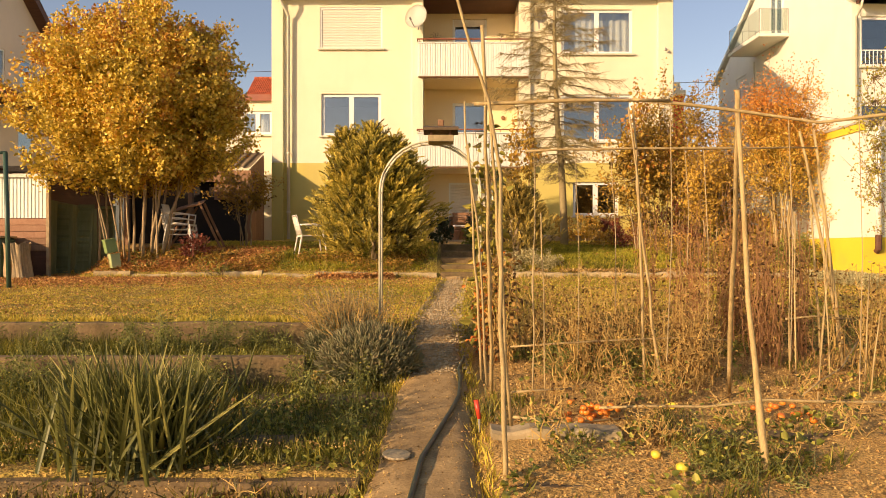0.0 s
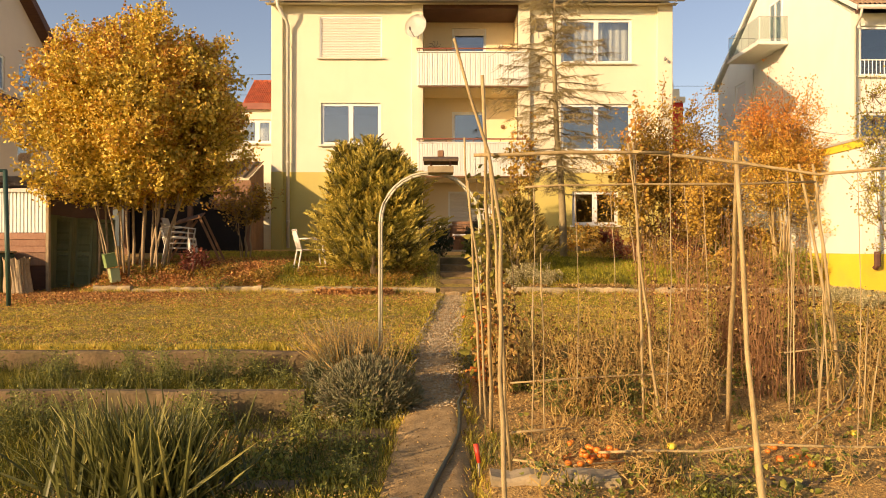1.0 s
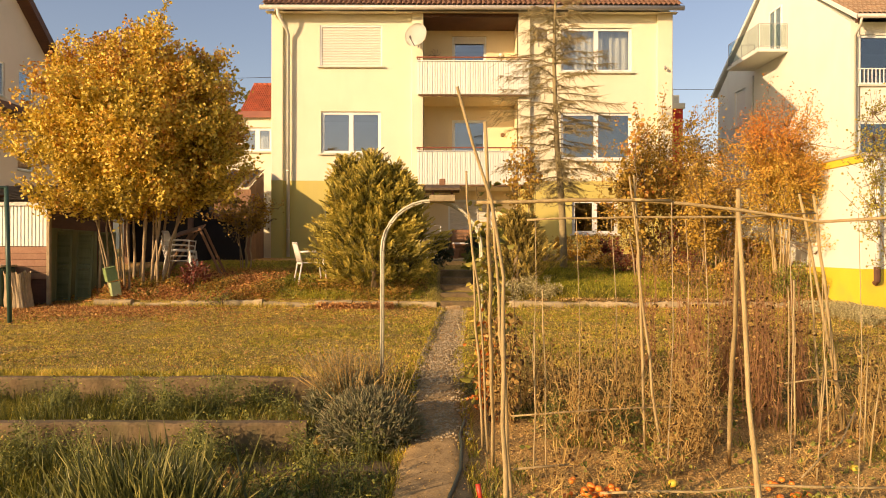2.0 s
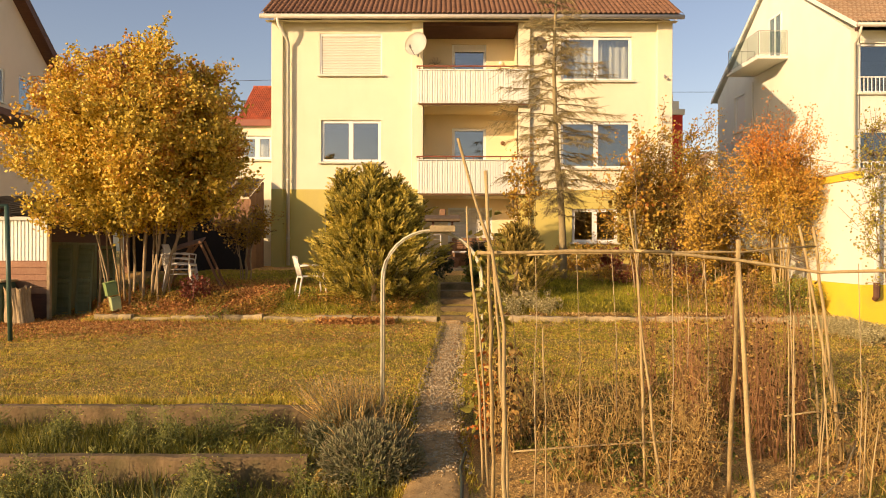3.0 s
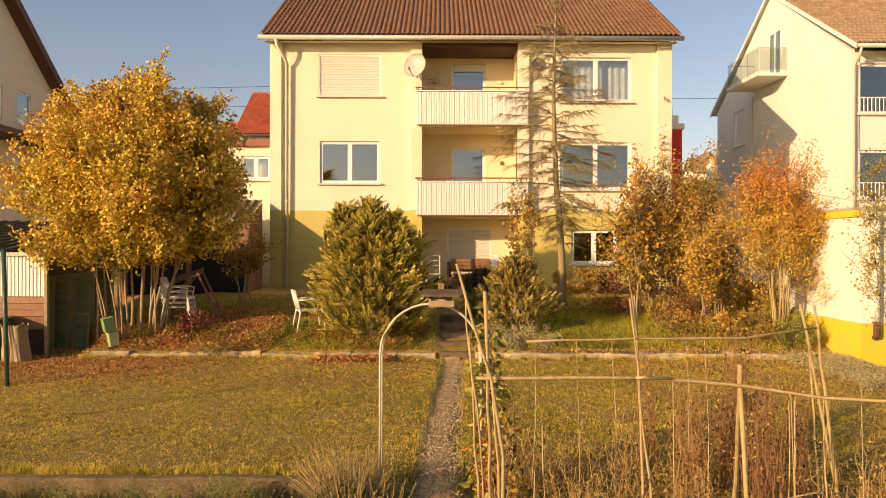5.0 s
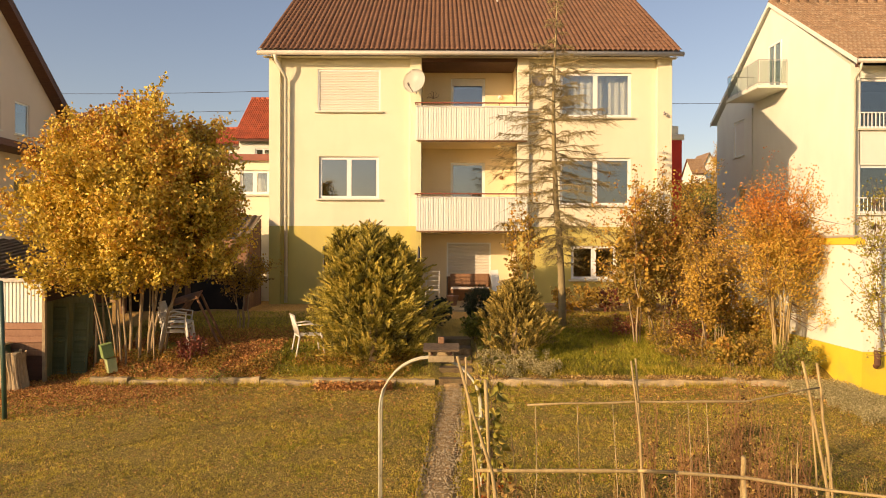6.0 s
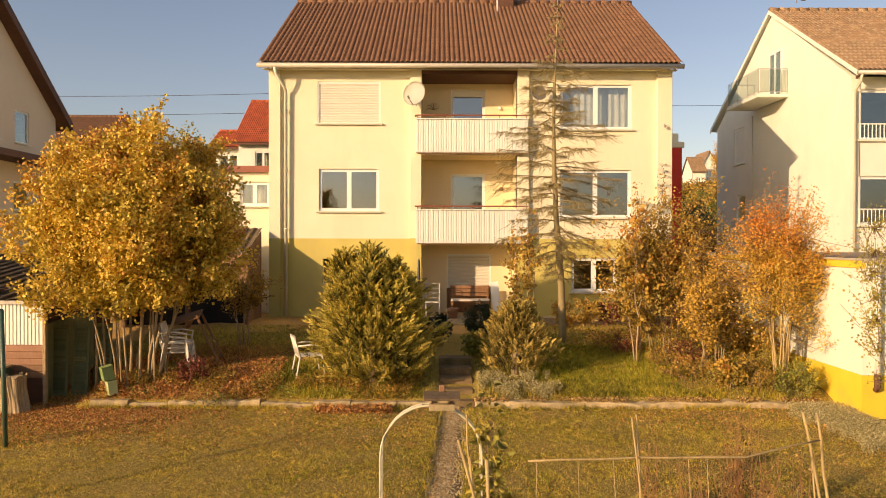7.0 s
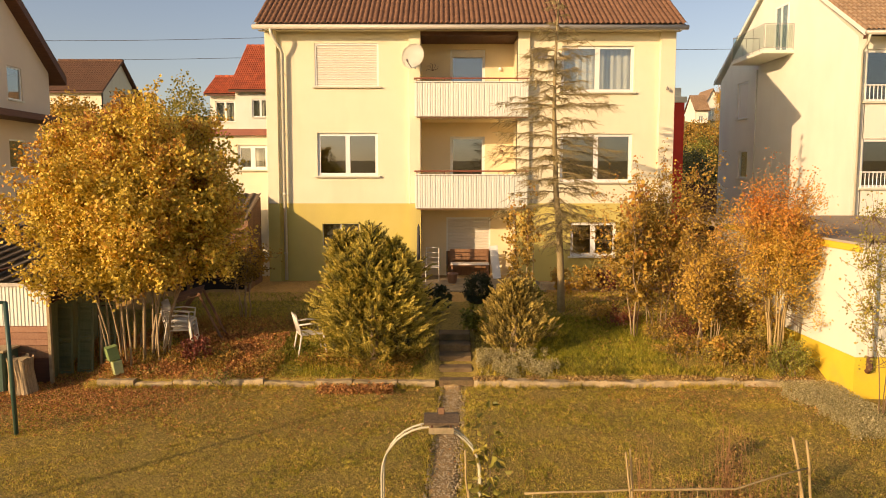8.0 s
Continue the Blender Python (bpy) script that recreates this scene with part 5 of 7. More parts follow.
# ---- chairs, table, boxes ----
def garden_chair(at, turn, label):
    t = thing("garden_chair", label, "chair", at, "white garden chairs", turn=turn)
    s = bmesh.new()
    for k in range(7):
        x = -0.21 + 0.07 * k
        box(s, x - 0.027, x + 0.027, -0.22, 0.22, 0.42, 0.438, bevel=0.005)
    box(s, -0.24, 0.24, -0.24, -0.215, 0.40, 0.435), box(s, -0.24, 0.24, 0.205, 0.23, 0.40, 0.435)
    part("seat", s, CHAIR_WHITE, t)
    b = bmesh.new()
    for k in range(8):
        x = -0.19 + 0.38 * k / 7
        tube(b, [(x, 0.22, 0.45), (x * 1.02, 0.27, 0.62), (x, 0.32, 0.82)], 0.012, 6)
    tube(b, [(-0.23, 0.22, 0.43), (-0.23, 0.28, 0.65), (-0.2, 0.33, 0.83), (0.2, 0.33, 0.83), (0.23, 0.28, 0.65), (0.23, 0.22, 0.43)], 0.016, 8)
    part("backrest", b, CHAIR_WHITE, t, "", True)
    for x in (-0.23, 0.23):
        for y0, y1 in ((-0.22, -0.28), (0.22, 0.3)):
            leg = bmesh.new()
            tube(leg, [(x, y0, 0.43), (x * 1.06, y1, 0)], [0.02, 0.015], 8)
            part("leg", leg, CHAIR_WHITE, t, "", True)
        a = bmesh.new()
        tube(a, [(x, -0.2, 0.42), (x * 1.1, -0.22, 0.63), (x * 1.1, 0.0, 0.66), (x, 0.27, 0.64)], 0.017, 8)
        part("armrest", a, CHAIR_WHITE, t, "", True)
    return t


for k in range(3):
    garden_chair((-5.42 + 0.03 * k, 15.1 - 0.04 * k, gz(-5.45, 15.1) + 0.1 * k), 98 - 2 * k, "white plastic garden chair stacked under the hazel")
garden_chair((-2.68, 14.85, gz(-2.7, 14.8)), 112, "white metal garden chair half under the conifer")
tb = thing("folding_table", "old brown wooden folding table standing askew behind the chairs", "table", (-5.42, 15.7, gz(-5.42, 15.7)), turn=6)
top = bmesh.new()
for k in range(5):
    box(top, -0.3, 0.3, -0.3 + 0.125 * k, -0.185 + 0.125 * k, 0.0, 0.025, bevel=0.004)
bmesh.ops.transform(top, matrix=pose(0, 0, 0.98, 12, -17, 0), verts=top.verts)
part("tabletop", top, BROWN_WOOD, tb)
for x0, z0, x1, z1 in ((0.72, 0.02, 0.24, 1.06), (-0.55, 0.02, 0.1, 0.98)):
    for y in (-0.25, 0.25):
        leg = bmesh.new()
        box(leg, -0.025, 0.025, y - 0.015, y + 0.015, 0, math.hypot(x1 - x0, z1 - z0), bevel=0.004)
        bmesh.ops.transform(leg, matrix=pose(x0, 0, z0, 0, math.degrees(math.atan2(x1 - x0, z1 - z0)), 0), verts=leg.verts)
        part("leg", leg, BROWN_WOOD, tb)
nb = thing("nest_box", "two green painted nest boxes leaning at the hazel stems", "nest box", (-6.28, 13.98, gz(-6.28, 14.0) - 0.04), turn=40)


def lean_box(name, size, at, lean, material, label=""):
    x, y, z = size
    b = boxes((-x, x, -y, y, 0, z), bevel=0.006)
    box(b, -x - 0.004, x + 0.004, -y - 0.012, y + 0.004, z + 0.001, z + 0.012)
    bmesh.ops.transform(b, matrix=pose(*at, 0, lean, 0), verts=b.verts)
    part(name, b, material, nb, label)


lean_box("upper_box", (0.1, 0.09, 0.25), (-0.04, 0, 0.345), -12, GREEN_BOX)
lean_box("lower_box", (0.085, 0.08, 0.25), (0.03, -0.02, 0.06), -8, PALE_GREEN, "pale green lower box")
u = bmesh.new()
tube(u, [(-0.02, 0.12, 0), (-0.22, 0.2, 1.2)], 0.014, 8)
part("pole", u, BARK, nb)


def louvred_shutter(at, turn, lean):
    t = thing("window_shutter", "old dark green louvred shutter leaning at the shed", "shutter", at, "green shutters")
    t.matrix_basis = pose(*at, lean, 0, turn)
    w, h = 0.33, 1.42
    for x0, x1, z0, z1 in ((0, 0.05, 0, h), (w - 0.05, w, 0, h), (0.05, w - 0.05, 0, 0.07), (0.05, w - 0.05, h - 0.07, h), (0.05, w - 0.05, h * 0.5 - 0.03, h * 0.5 + 0.03)):
        part("rail", boxes((x0, x1, 0, 0.03, z0, z1), bevel=0.003), GREEN_DOOR, t)
    for k in range(26):
        z = 0.08 + k * (h - 0.17) / 26
        if abs(z + 0.02 - h / 2) > 0.05:
            b = boxes((0.05, w - 0.05, 0.004, 0.01, 0, 0.055))
            bmesh.ops.transform(b, matrix=pose(0, 0, z, 28, 0, 0), verts=b.verts)
            part("slat", b, GREEN_DOOR, t)


louvred_shutter((-7.72, 14.5, gz(-7.6, 14.5)), 4, -5)
louvred_shutter((-7.36, 14.62, gz(-7.3, 14.6)), -3, -6)
louvred_shutter((-7.02, 14.85, gz(-7.0, 14.85) - 0.05), 8, -5)

# on the patio
pc = thing("patio_chair", "white metal chair with a tall back on the patio", "chair", (-0.25, 22.5, 1.76))
b = bmesh.new()
for x in (-0.2, 0.2):
    tube(b, [(x, 0.1, 0), (x, 0.2, 1.0)], 0.015, 6), tube(b, [(x, -0.3, 0), (x, -0.25, 0.45)], 0.015, 6)
for z in (0.55, 0.7, 0.85, 1.0):
    tube(b, [(-0.2, 0.2, z), (0.2, 0.2, z)], 0.012, 6)
part("frame", b, CHAIR_WHITE, pc, "", True)
part("seat", boxes((-0.22, 0.22, -0.3, 0.15, 0.43, 0.46), bevel=0.01), CHAIR_WHITE, pc)
bench = thing("garden_bench", "brown wooden bench with a white seat cover on the patio", "bench", (0.92, 23.1, 1.76))
part("seat", boxes((-0.62, 0.62, -0.24, 0.2, 0.4, 0.44), bevel=0.008), BROWN_WOOD, bench)
part("seat_cover", boxes((-0.6, 0.6, -0.26, 0.18, 0.442, 0.49), bevel=0.006), CURTAIN, bench, "white cloth cover")
for z in (0.56, 0.68, 0.8):
    part("back_board", boxes((-0.62, 0.62, 0.2, 0.225, z, z + 0.1), bevel=0.005), BROWN_WOOD, bench)
for x in (-0.56, 0.56):
    for y in (-0.2, 0.21):
        part("leg", boxes((x - 0.03, x + 0.03, y - 0.025, y + 0.025, 0, 0.4 if y < 0 else 0.9), bevel=0.004), BROWN_WOOD, bench)
board = boxes((-0.13, 0.13, 0, 0.03, 0, 1.05), bevel=0.006)
bmesh.ops.transform(board, matrix=pose(1.78, 22.95, 1.76, -9, -6, 0), verts=board.verts)
tagged(part("white_board", board, PVC), "narrow white board leaning on the patio", "board")
pp = thing("plant_pot", "terracotta pot on the patio", "pot", (0.35, 22.0, 1.76))
b = bmesh.new()
tube(b, [(0, 0, 0), (0, 0, 0.26), (0, 0, 0.27), (0, 0, 0.3)], [0.12, 0.17, 0.19, 0.19], 16)
part("pot", b, BRICK, pp, "", True)
um = thing("closed_parasol", "dark closed parasol standing by the patio corner", "parasol", (-0.66, 21.9, 1.76))
b = bmesh.new()
tube(b, [(0, 0, 0), (0, 0, 1.75)], 0.02, 8)
part("pole", b, STEEL, um)
b = bmesh.new()
tube(b, [(0, 0, 0.6), (0, 0, 0.9), (0, 0, 1.7), (0, 0, 1.78)], [0.045, 0.06, 0.035, 0.01], 10)
part("canopy", b, CABLE, um, "", True)

# hose, tool, plate
hs = bmesh.new()
pts = [(-0.19, 3.3), (-0.15, 3.84), (-0.12, 4.2), (-0.04, 4.6), (0.05, 5.0), (0.12, 5.4), (0.14, 5.85), (0.13, 6.1), (0.2, 6.5)]
fine = []
for a, b2 in zip(pts, pts[1:]):
    for k in range(5):
        x, y = a[0] + (b2[0] - a[0]) * k / 5, a[1] + (b2[1] - a[1]) * k / 5
        fine.append((x, y, float(path_z(y)) + 0.026 + 0.004 * math.sin(y * 8)))
tube(hs, fine, 0.016, 8)
tagged(part("garden_hose", hs, HOSE, None, "", True), "dark green garden hose lying along the path", "hose")
pl = bmesh.new()
tube(pl, [(0, 0, 0), (0, 0, 0.012), (0, 0, 0.02)], [0.07, 0.085, 0.08], 16)
bmesh.ops.transform(pl, matrix=pose(-0.27, 4.25, float(path_z(4.25)) + 0.01, 4, 3, 0), verts=pl.verts)
tagged(part("saucer", pl, STONE), "pale round saucer lying on the path", "saucer")
tool = thing("hand_tool", "hand tool with a red handle stuck in the soil", "garden tool", (0.235, 4.75, 0.32))
b = bmesh.new()
tube(b, [(0, 0, 0.08), (-0.02, 0.01, 0.2)], [0.014, 0.018], 8)
part("handle", b, RED_PLASTIC, tool, "red plastic handle", True)
b = bmesh.new()
tube(b, [(0, 0, -0.05), (0, 0, 0.08)], 0.008, 6)
part("blade", b, STEEL, tool)

# cables against the sky
for n, (a, b2) in enumerate((((-60, 62, 17.0), (-9, 60, 16.2)), ((8, 60, 15.2), (60, 64, 17.5)), ((-60, 64, 15.8), (-9, 62, 15.0)))):
    bm = bmesh.new()
    tube(bm, [tuple(p) for p in bent(a, b2, 16, 0.6)], 0.02, 5)
    tagged(part("overhead_cable", bm, CABLE), "black overhead cable against the sky", "cable")


# ---- plants ----
def clumps(centres, per, spread, lean=0.3):
    """Leaf places and directions round clump centres."""
    n = len(centres) * per
    off = rng.normal(size=(n, 3)) * spread
    pos = np.repeat(centres, per, 0) + off
    way = off / (np.linalg.norm(off, axis=1, keepdims=True) + 1e-6) + rng.normal(size=(n, 3)) * 0.8
    way[:, 2] -= lean
    return pos, way


def broadleaf(name, label, at, stems, crown, leaf_m, count, per, leaf, spread, stem_r=0.035, base_r=0.3, low=0.25, tone_up=0.25, bark=BARK, lumps=0.22, power=0.42, twigs=True, clip=1.2, tone_add=0.0, lift=0.0):
    """A many-stemmed tree or shrub: stems fan out of one base, twigs reach the leaf clumps of an uneven crown.
    crown: centre and radii, from the base."""
    t = thing(name, label, "tree" if crown[5] > 1.2 else "shrub", at)
    c, r = np.array(crown[:3]), np.array(crown[3:])
    d = shell_points(count, low, power)
    lump = np.array([1 + lumps * noise.noise(Vector(p) * 2.3 + Vector(at)) + lumps * 0.7 * noise.noise(Vector(p) * 5 + Vector(at)) for p in d])
    cen = c + d * lump[:, None] * r
    cen = cen[cen[:, 2] > max(0.12, c[2] - clip * r[2]) + lift * np.maximum(0, cen[:, 0] - c[0])]
    tops, paths = [], []
    for k in range(stems):
        a = 2 * math.pi * (k + rng.random() * 0.6) / stems
        foot = np.array((math.cos(a), math.sin(a) * 0.7, 0)) * base_r * rng.uniform(0.3, 1)
        tip = c + np.array((math.cos(a), math.sin(a), 0)) * r * rng.uniform(0.2, 0.75) + np.array((0, 0, r[2] * rng.uniform(-0.1, 0.75)))
        mid = foot + (tip - foot) * 0.5 + np.array((0, 0, 0.12 * np.linalg.norm(tip - foot)))
        p = np.array([foot * (1 - s) ** 2 + 2 * mid * s * (1 - s) + tip * s * s for s in np.linspace(0, 1, 9)])
        p[1:] += rng.normal(size=(8, 3)) * 0.02
        p[0, 2] -= 0.1
        q = stem_r * rng.uniform(0.6, 1.15)
        part("stem", tube(bmesh.new(), [tuple(v) for v in p], [q * (1 - 0.8 * i / 8) for i in range(9)], 7), bark, t, "", True)
        tops.append(p)
    allp = np.concatenate([p[3:] for p in tops])
    gap = np.array([noise.noise(Vector(v) * 1.9 + Vector(at) * 1.7) for v in cen])
    cen = cen[gap > -0.22 - 0.5 * (1 - lumps)]
    dist = np.linalg.norm(allp[None] - cen[:, None], axis=2) + np.maximum(0, allp[None, :, 2] - cen[:, None, 2]) * 1.5
    root = allp[dist.argmin(1)]
    reach = np.linalg.norm(cen - root, axis=1, keepdims=True) + 1e-6
    shoot = (cen - root) / reach + np.array((0, 0, 0.55)) + rng.normal(size=cen.shape) * 0.18
    shoot /= np.linalg.norm(shoot, axis=1, keepdims=True)
    span = np.minimum(reach, 0.42 * min(1.0, r[2]))
    knee = cen - shoot * span
    if twigs:
        paths = [(np.array((a, a * 0.5 + b * 0.5 - np.array((0, 0, 0.02)), b, e)), 0.008, 0.0025) for a, b, e in zip(root, knee, cen)]
        tagged(link_mesh("twig_mass", tubes(paths, 3), TWIG, t), kind="stuff")
    # leaves sit along the last stretch of each shoot
    u = rng.random((len(cen), per, 1)) ** 0.8
    pos = (knee[:, None] + (shoot * span)[:, None] * (u * 1.08) + rng.normal(size=(len(cen), per, 3)) * spread * 0.5).reshape(-1, 3)
    way = (shoot[:, None] * 0.5 + rng.normal(size=(len(cen), per, 3))).reshape(-1, 3) - np.array((0, 0, 0.3))
    patch = np.array([noise.noise(Vector(v) * 1.3 + Vector(at)) for v in cen])
    base_tone = np.repeat(rng.random(len(cen)) * 0.4 + 0.35 * patch + 0.1, per) + rng.random(len(pos)) * 0.45
    # tone_up paints top light: tone climbs with height, paler on most leaf ramps
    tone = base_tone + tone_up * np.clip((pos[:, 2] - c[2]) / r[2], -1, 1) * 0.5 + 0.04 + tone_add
    L = leaf * rng.uniform(0.6, 1.25, len(pos))
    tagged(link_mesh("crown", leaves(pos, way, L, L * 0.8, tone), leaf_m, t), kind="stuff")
    return t


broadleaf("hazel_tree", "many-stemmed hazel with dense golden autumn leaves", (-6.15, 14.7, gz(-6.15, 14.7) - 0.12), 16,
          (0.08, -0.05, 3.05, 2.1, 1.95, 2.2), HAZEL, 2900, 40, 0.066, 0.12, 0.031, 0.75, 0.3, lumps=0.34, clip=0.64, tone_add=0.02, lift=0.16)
broadleaf("shrub", "tall shrub with sparse olive and brown autumn leaves", (5.0, 16.6, gz(5, 16.6)), 9,
          (0.1, 0, 2.1, 1.6, 0.95, 1.8), OLIVE, 1050, 18, 0.055, 0.14, 0.018, 0.35, 0.1, lumps=0.65, power=0.6)
broadleaf("shrub", "thin shrub with yellow olive leaves before the house", (4.25, 15.9, gz(4.2, 15.9)), 3,
          (-0.1, 0, 1.95, 0.5, 0.5, 1.35), OLIVE, 80, 12, 0.095, 0.1, 0.022, 0.12, 0.2, lumps=0.4)
broadleaf("shrub", "tall shrub with bright orange autumn leaves", (6.7, 14.5, gz(6.7, 14.5)), 15,
          (0.0, 0, 2.4, 1.15, 0.8, 1.35), ORANGE, 1500, 24, 0.037, 0.13, 0.02, 0.2, 0.05, 0.9, lumps=0.7, power=0.7, bark=POLE)
broadleaf("shrub", "slender sapling with yellow leaves", (5.25, 14.7, gz(5.2, 14.7)), 2,
          (0, 0, 1.45, 0.5, 0.45, 0.8), YELLOW_L, 170, 14, 0.055, 0.09, 0.03, 0.03, 0.2, lumps=0.4)
broadleaf("shrub", "shrub with orange and yellow leaves beside the sapling", (5.75, 15.4, gz(5.7, 15.4)), 6,
          (0.05, 0, 1.5, 0.85, 0.6, 1.35), OLIVE, 320, 18, 0.046, 0.13, 0.013, 0.25, 0.1, lumps=0.6, power=0.65)
broadleaf("young_tree", "young thin tree with few yellow leaves at the garage", (7.28, 11.85, gz(7.28, 11.85)), 3,
          (-0.08, 0, 2.5, 0.6, 0.55, 1.45), VINE, 260, 10, 0.042, 0.1, 0.013, 0.05, 0.1, lumps=0.6, bark=TWIG)
broadleaf("shrub", "low green-brown shrub at the garage wall", (6.75, 13.95, gz(6.7, 13.95)), 6,
          (0, 0, 0.35, 0.5, 0.4, 0.42), WEED, 130, 20, 0.036, 0.07, 0.012, 0.2, 0.2)
broadleaf("shrub", "low brown shrub in the terrace bed", (5.0, 14.6, gz(5.0, 14.6)), 6,
          (0, 0, 0.22, 0.75, 0.4, 0.25), OLIVE, 120, 14, 0.04, 0.07, 0.01, 0.3, 0.2)
for x, y, s, m in ((5.55, 14.35, 0.5, VINE), (6.0, 14.6, 0.55, OLIVE), (4.75, 15.5, 0.6, OLIVE), (6.7, 14.9, 0.6, VINE), (5.2, 15.6, 0.7, RED_L), (4.3, 16.7, 0.55, RED_L), (6.25, 14.2, 0.45, OLIVE), (3.8, 17.2, 0.5, OLIVE)):
    broadleaf("undergrowth_shrub", "low tangled brown and yellow undergrowth below the shrubs", (x, y, gz(x, y)), 7, (0, 0, s * 0.45, s * 0.8, s * 0.55, s * 0.5), m, 85, 16, 0.034, 0.1, 0.007, 0.25, 0.1, lumps=0.6)
broadleaf("shrub", "dark shrub in the shade beside the wooden shed", (-4.75, 17.6, gz(-4.75, 17.6)), 5,
          (0, 0, 1.35, 0.8, 0.5, 0.5), OLIVE, 150, 14, 0.06, 0.12, 0.02, 0.15, 0.2, lumps=0.5)
broadleaf("shrub", "climbing shrub with thin yellow leaves", (1.9, 16.2, gz(1.9, 16.2)), 4,
          (-0.15, 0, 1.95, 0.42, 0.4, 1.2), OLIVE, 90, 12, 0.075, 0.1, 0.02, 0.15, 0.2, lumps=0.45)
broadleaf("boxwood", "round clipped dark green boxwood", (0.95, 18.5, gz(0.95, 18.5)), 4,
          (0, 0, 0.5, 0.4, 0.4, 0.45), BOX_L, 420, 16, 0.035, 0.04, 0.012, 0.08, 0.55, lumps=0.06, twigs=False)
for x, y, s, m in ((3.4, 20.4, 0.5, OLIVE), (4.0, 20.3, 0.55, OLIVE), (4.7, 20.5, 0.5, RED_L), (5.5, 20.2, 0.6, OLIVE), (6.3, 19.6, 0.8, RED_L), (6.9, 15.4, 0.55, OLIVE), (6.85, 16.3, 0.6, OLIVE), (6.9, 17.3, 0.6, OLIVE), (6.2, 16.9, 0.55, WEED), (5.6, 14.3, 0.4, OLIVE), (2.2, 18.6, 0.5, WEED), (-0.1, 18.0, 0.5, BOX_L), (0.75, 16.4, 0.4, WEED)):
    broadleaf("low_shrub", "low autumn shrub in the bed before the house", (x, y, gz(x, y)), 5, (0, 0, s * 0.8, s * 0.8, s * 0.6, s * 0.7), m, 60, 14, 0.07, 0.07, 0.01, 0.15, 0.2)
broadleaf("low_shrub", "dark red leaved shrub under the hazel", (-4.85, 14.4, gz(-4.85, 14.4)), 6, (0, 0, 0.28, 0.34, 0.28, 0.32), RED_L, 70, 12, 0.05, 0.06, 0.008, 0.15, 0.2)


def spray_cone(t, at, offset, radius, height, material, sprays, size, wide, upright, dark):
    """One leader of a conifer: feathery sprays on an uneven rounded cone."""
    h = rng.random(sprays) ** 0.85
    ang = rng.random(sprays) * 2 * math.pi
    prof = np.where(h < wide, 0.72 + 0.28 * np.sin(h / wide * math.pi / 2), np.cos((h - wide) / (1 - wide) * math.pi / 2) ** 0.8)
    lump = np.array([1 + 0.55 * noise.noise((math.cos(a) * 2 + offset[0], math.sin(a) * 2, q * 5 + at[0])) + 0.45 * noise.noise((math.cos(a) * 5, math.sin(a) * 5 + offset[1], q * 11)) for a, q in zip(ang, h)])
    depth = 1 - 0.55 * rng.random(sprays) ** 1.3
    rr = radius * prof * lump * depth
    foot = np.stack([np.cos(ang) * rr, np.sin(ang) * rr, 0.08 + h * height * 0.92 + 0.08 * height * (lump - 1)], 1) + np.array(offset)
    outw = np.stack([np.cos(ang), np.sin(ang), np.full(sprays, upright)], 1) + rng.normal(size=(sprays, 3)) * 0.28
    outw /= np.linalg.norm(outw, axis=1, keepdims=True)
    per = 24
    u = np.cross(outw, rng.normal(size=(sprays, 3)))
    u /= np.linalg.norm(u, axis=1, keepdims=True)
    s = np.tile(np.linspace(0.0, 1, per), sprays)
    side = np.tile(np.where(np.arange(per) % 2, 1.0, -1.0), sprays)
    L = np.repeat(size * rng.uniform(0.55, 1.3, sprays), per)
    O, U = np.repeat(outw, per, 0), np.repeat(u, per, 0)
    pos = np.repeat(foot, per, 0) + O * (s * L)[:, None]
    pos[:, 2] -= 0.25 * (s * s * L)
    way = O * (0.55 + 0.5 * s)[:, None] + U * (side * (1 - 0.75 * s))[:, None] + rng.normal(size=(len(pos), 3)) * 0.12
    # inner shade painted into the tone: deep sprays darker, outer tips paler
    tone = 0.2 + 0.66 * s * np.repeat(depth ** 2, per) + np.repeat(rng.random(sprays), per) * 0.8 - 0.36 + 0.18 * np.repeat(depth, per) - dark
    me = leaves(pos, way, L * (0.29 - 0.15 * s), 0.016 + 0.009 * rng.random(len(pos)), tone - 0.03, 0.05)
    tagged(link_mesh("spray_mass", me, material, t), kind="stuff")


def conifer(name, label, at, radius, height, material, sprays, size, wide=0.3, leaders=7, dark=0.0, upright=0.9, tips=()):
    """A dense conifer: a rounded cone of sprays and several ragged leaders."""
    t = thing(name, label, "conifer", at)
    part("trunk", tube(bmesh.new(), [(0, 0, -0.1), (0.02, 0, height * 0.5), (0, 0, height * 0.85)], [0.09, 0.06, 0.015], 8), BARK, t, "", True)
    spray_cone(t, at, (0, 0, 0), radius, height * (0.84 if tips else 0.92), material, sprays, size, wide, upright, dark)
    for k in range(leaders):
        a = 2 * math.pi * k / leaders + rng.random()
        d = radius * rng.uniform(0.3, 0.62)
        hh = height * rng.uniform(0.3, 0.48)
        z = height * rng.uniform(0.28, 0.5) * (1.25 - d / radius * 0.6)
        spray_cone(t, at, (math.cos(a) * d, math.sin(a) * d, z), radius * 0.25, hh, material, sprays // 9, size * 0.85, 0.25, upright * 1.5, dark)
    for dx, dy, z, hh in tips:
        spray_cone(t, at, (dx, dy, z), radius * 0.27, hh, material, sprays // 6, size * 0.9, 0.25, upright * 1.4, dark)
    return t


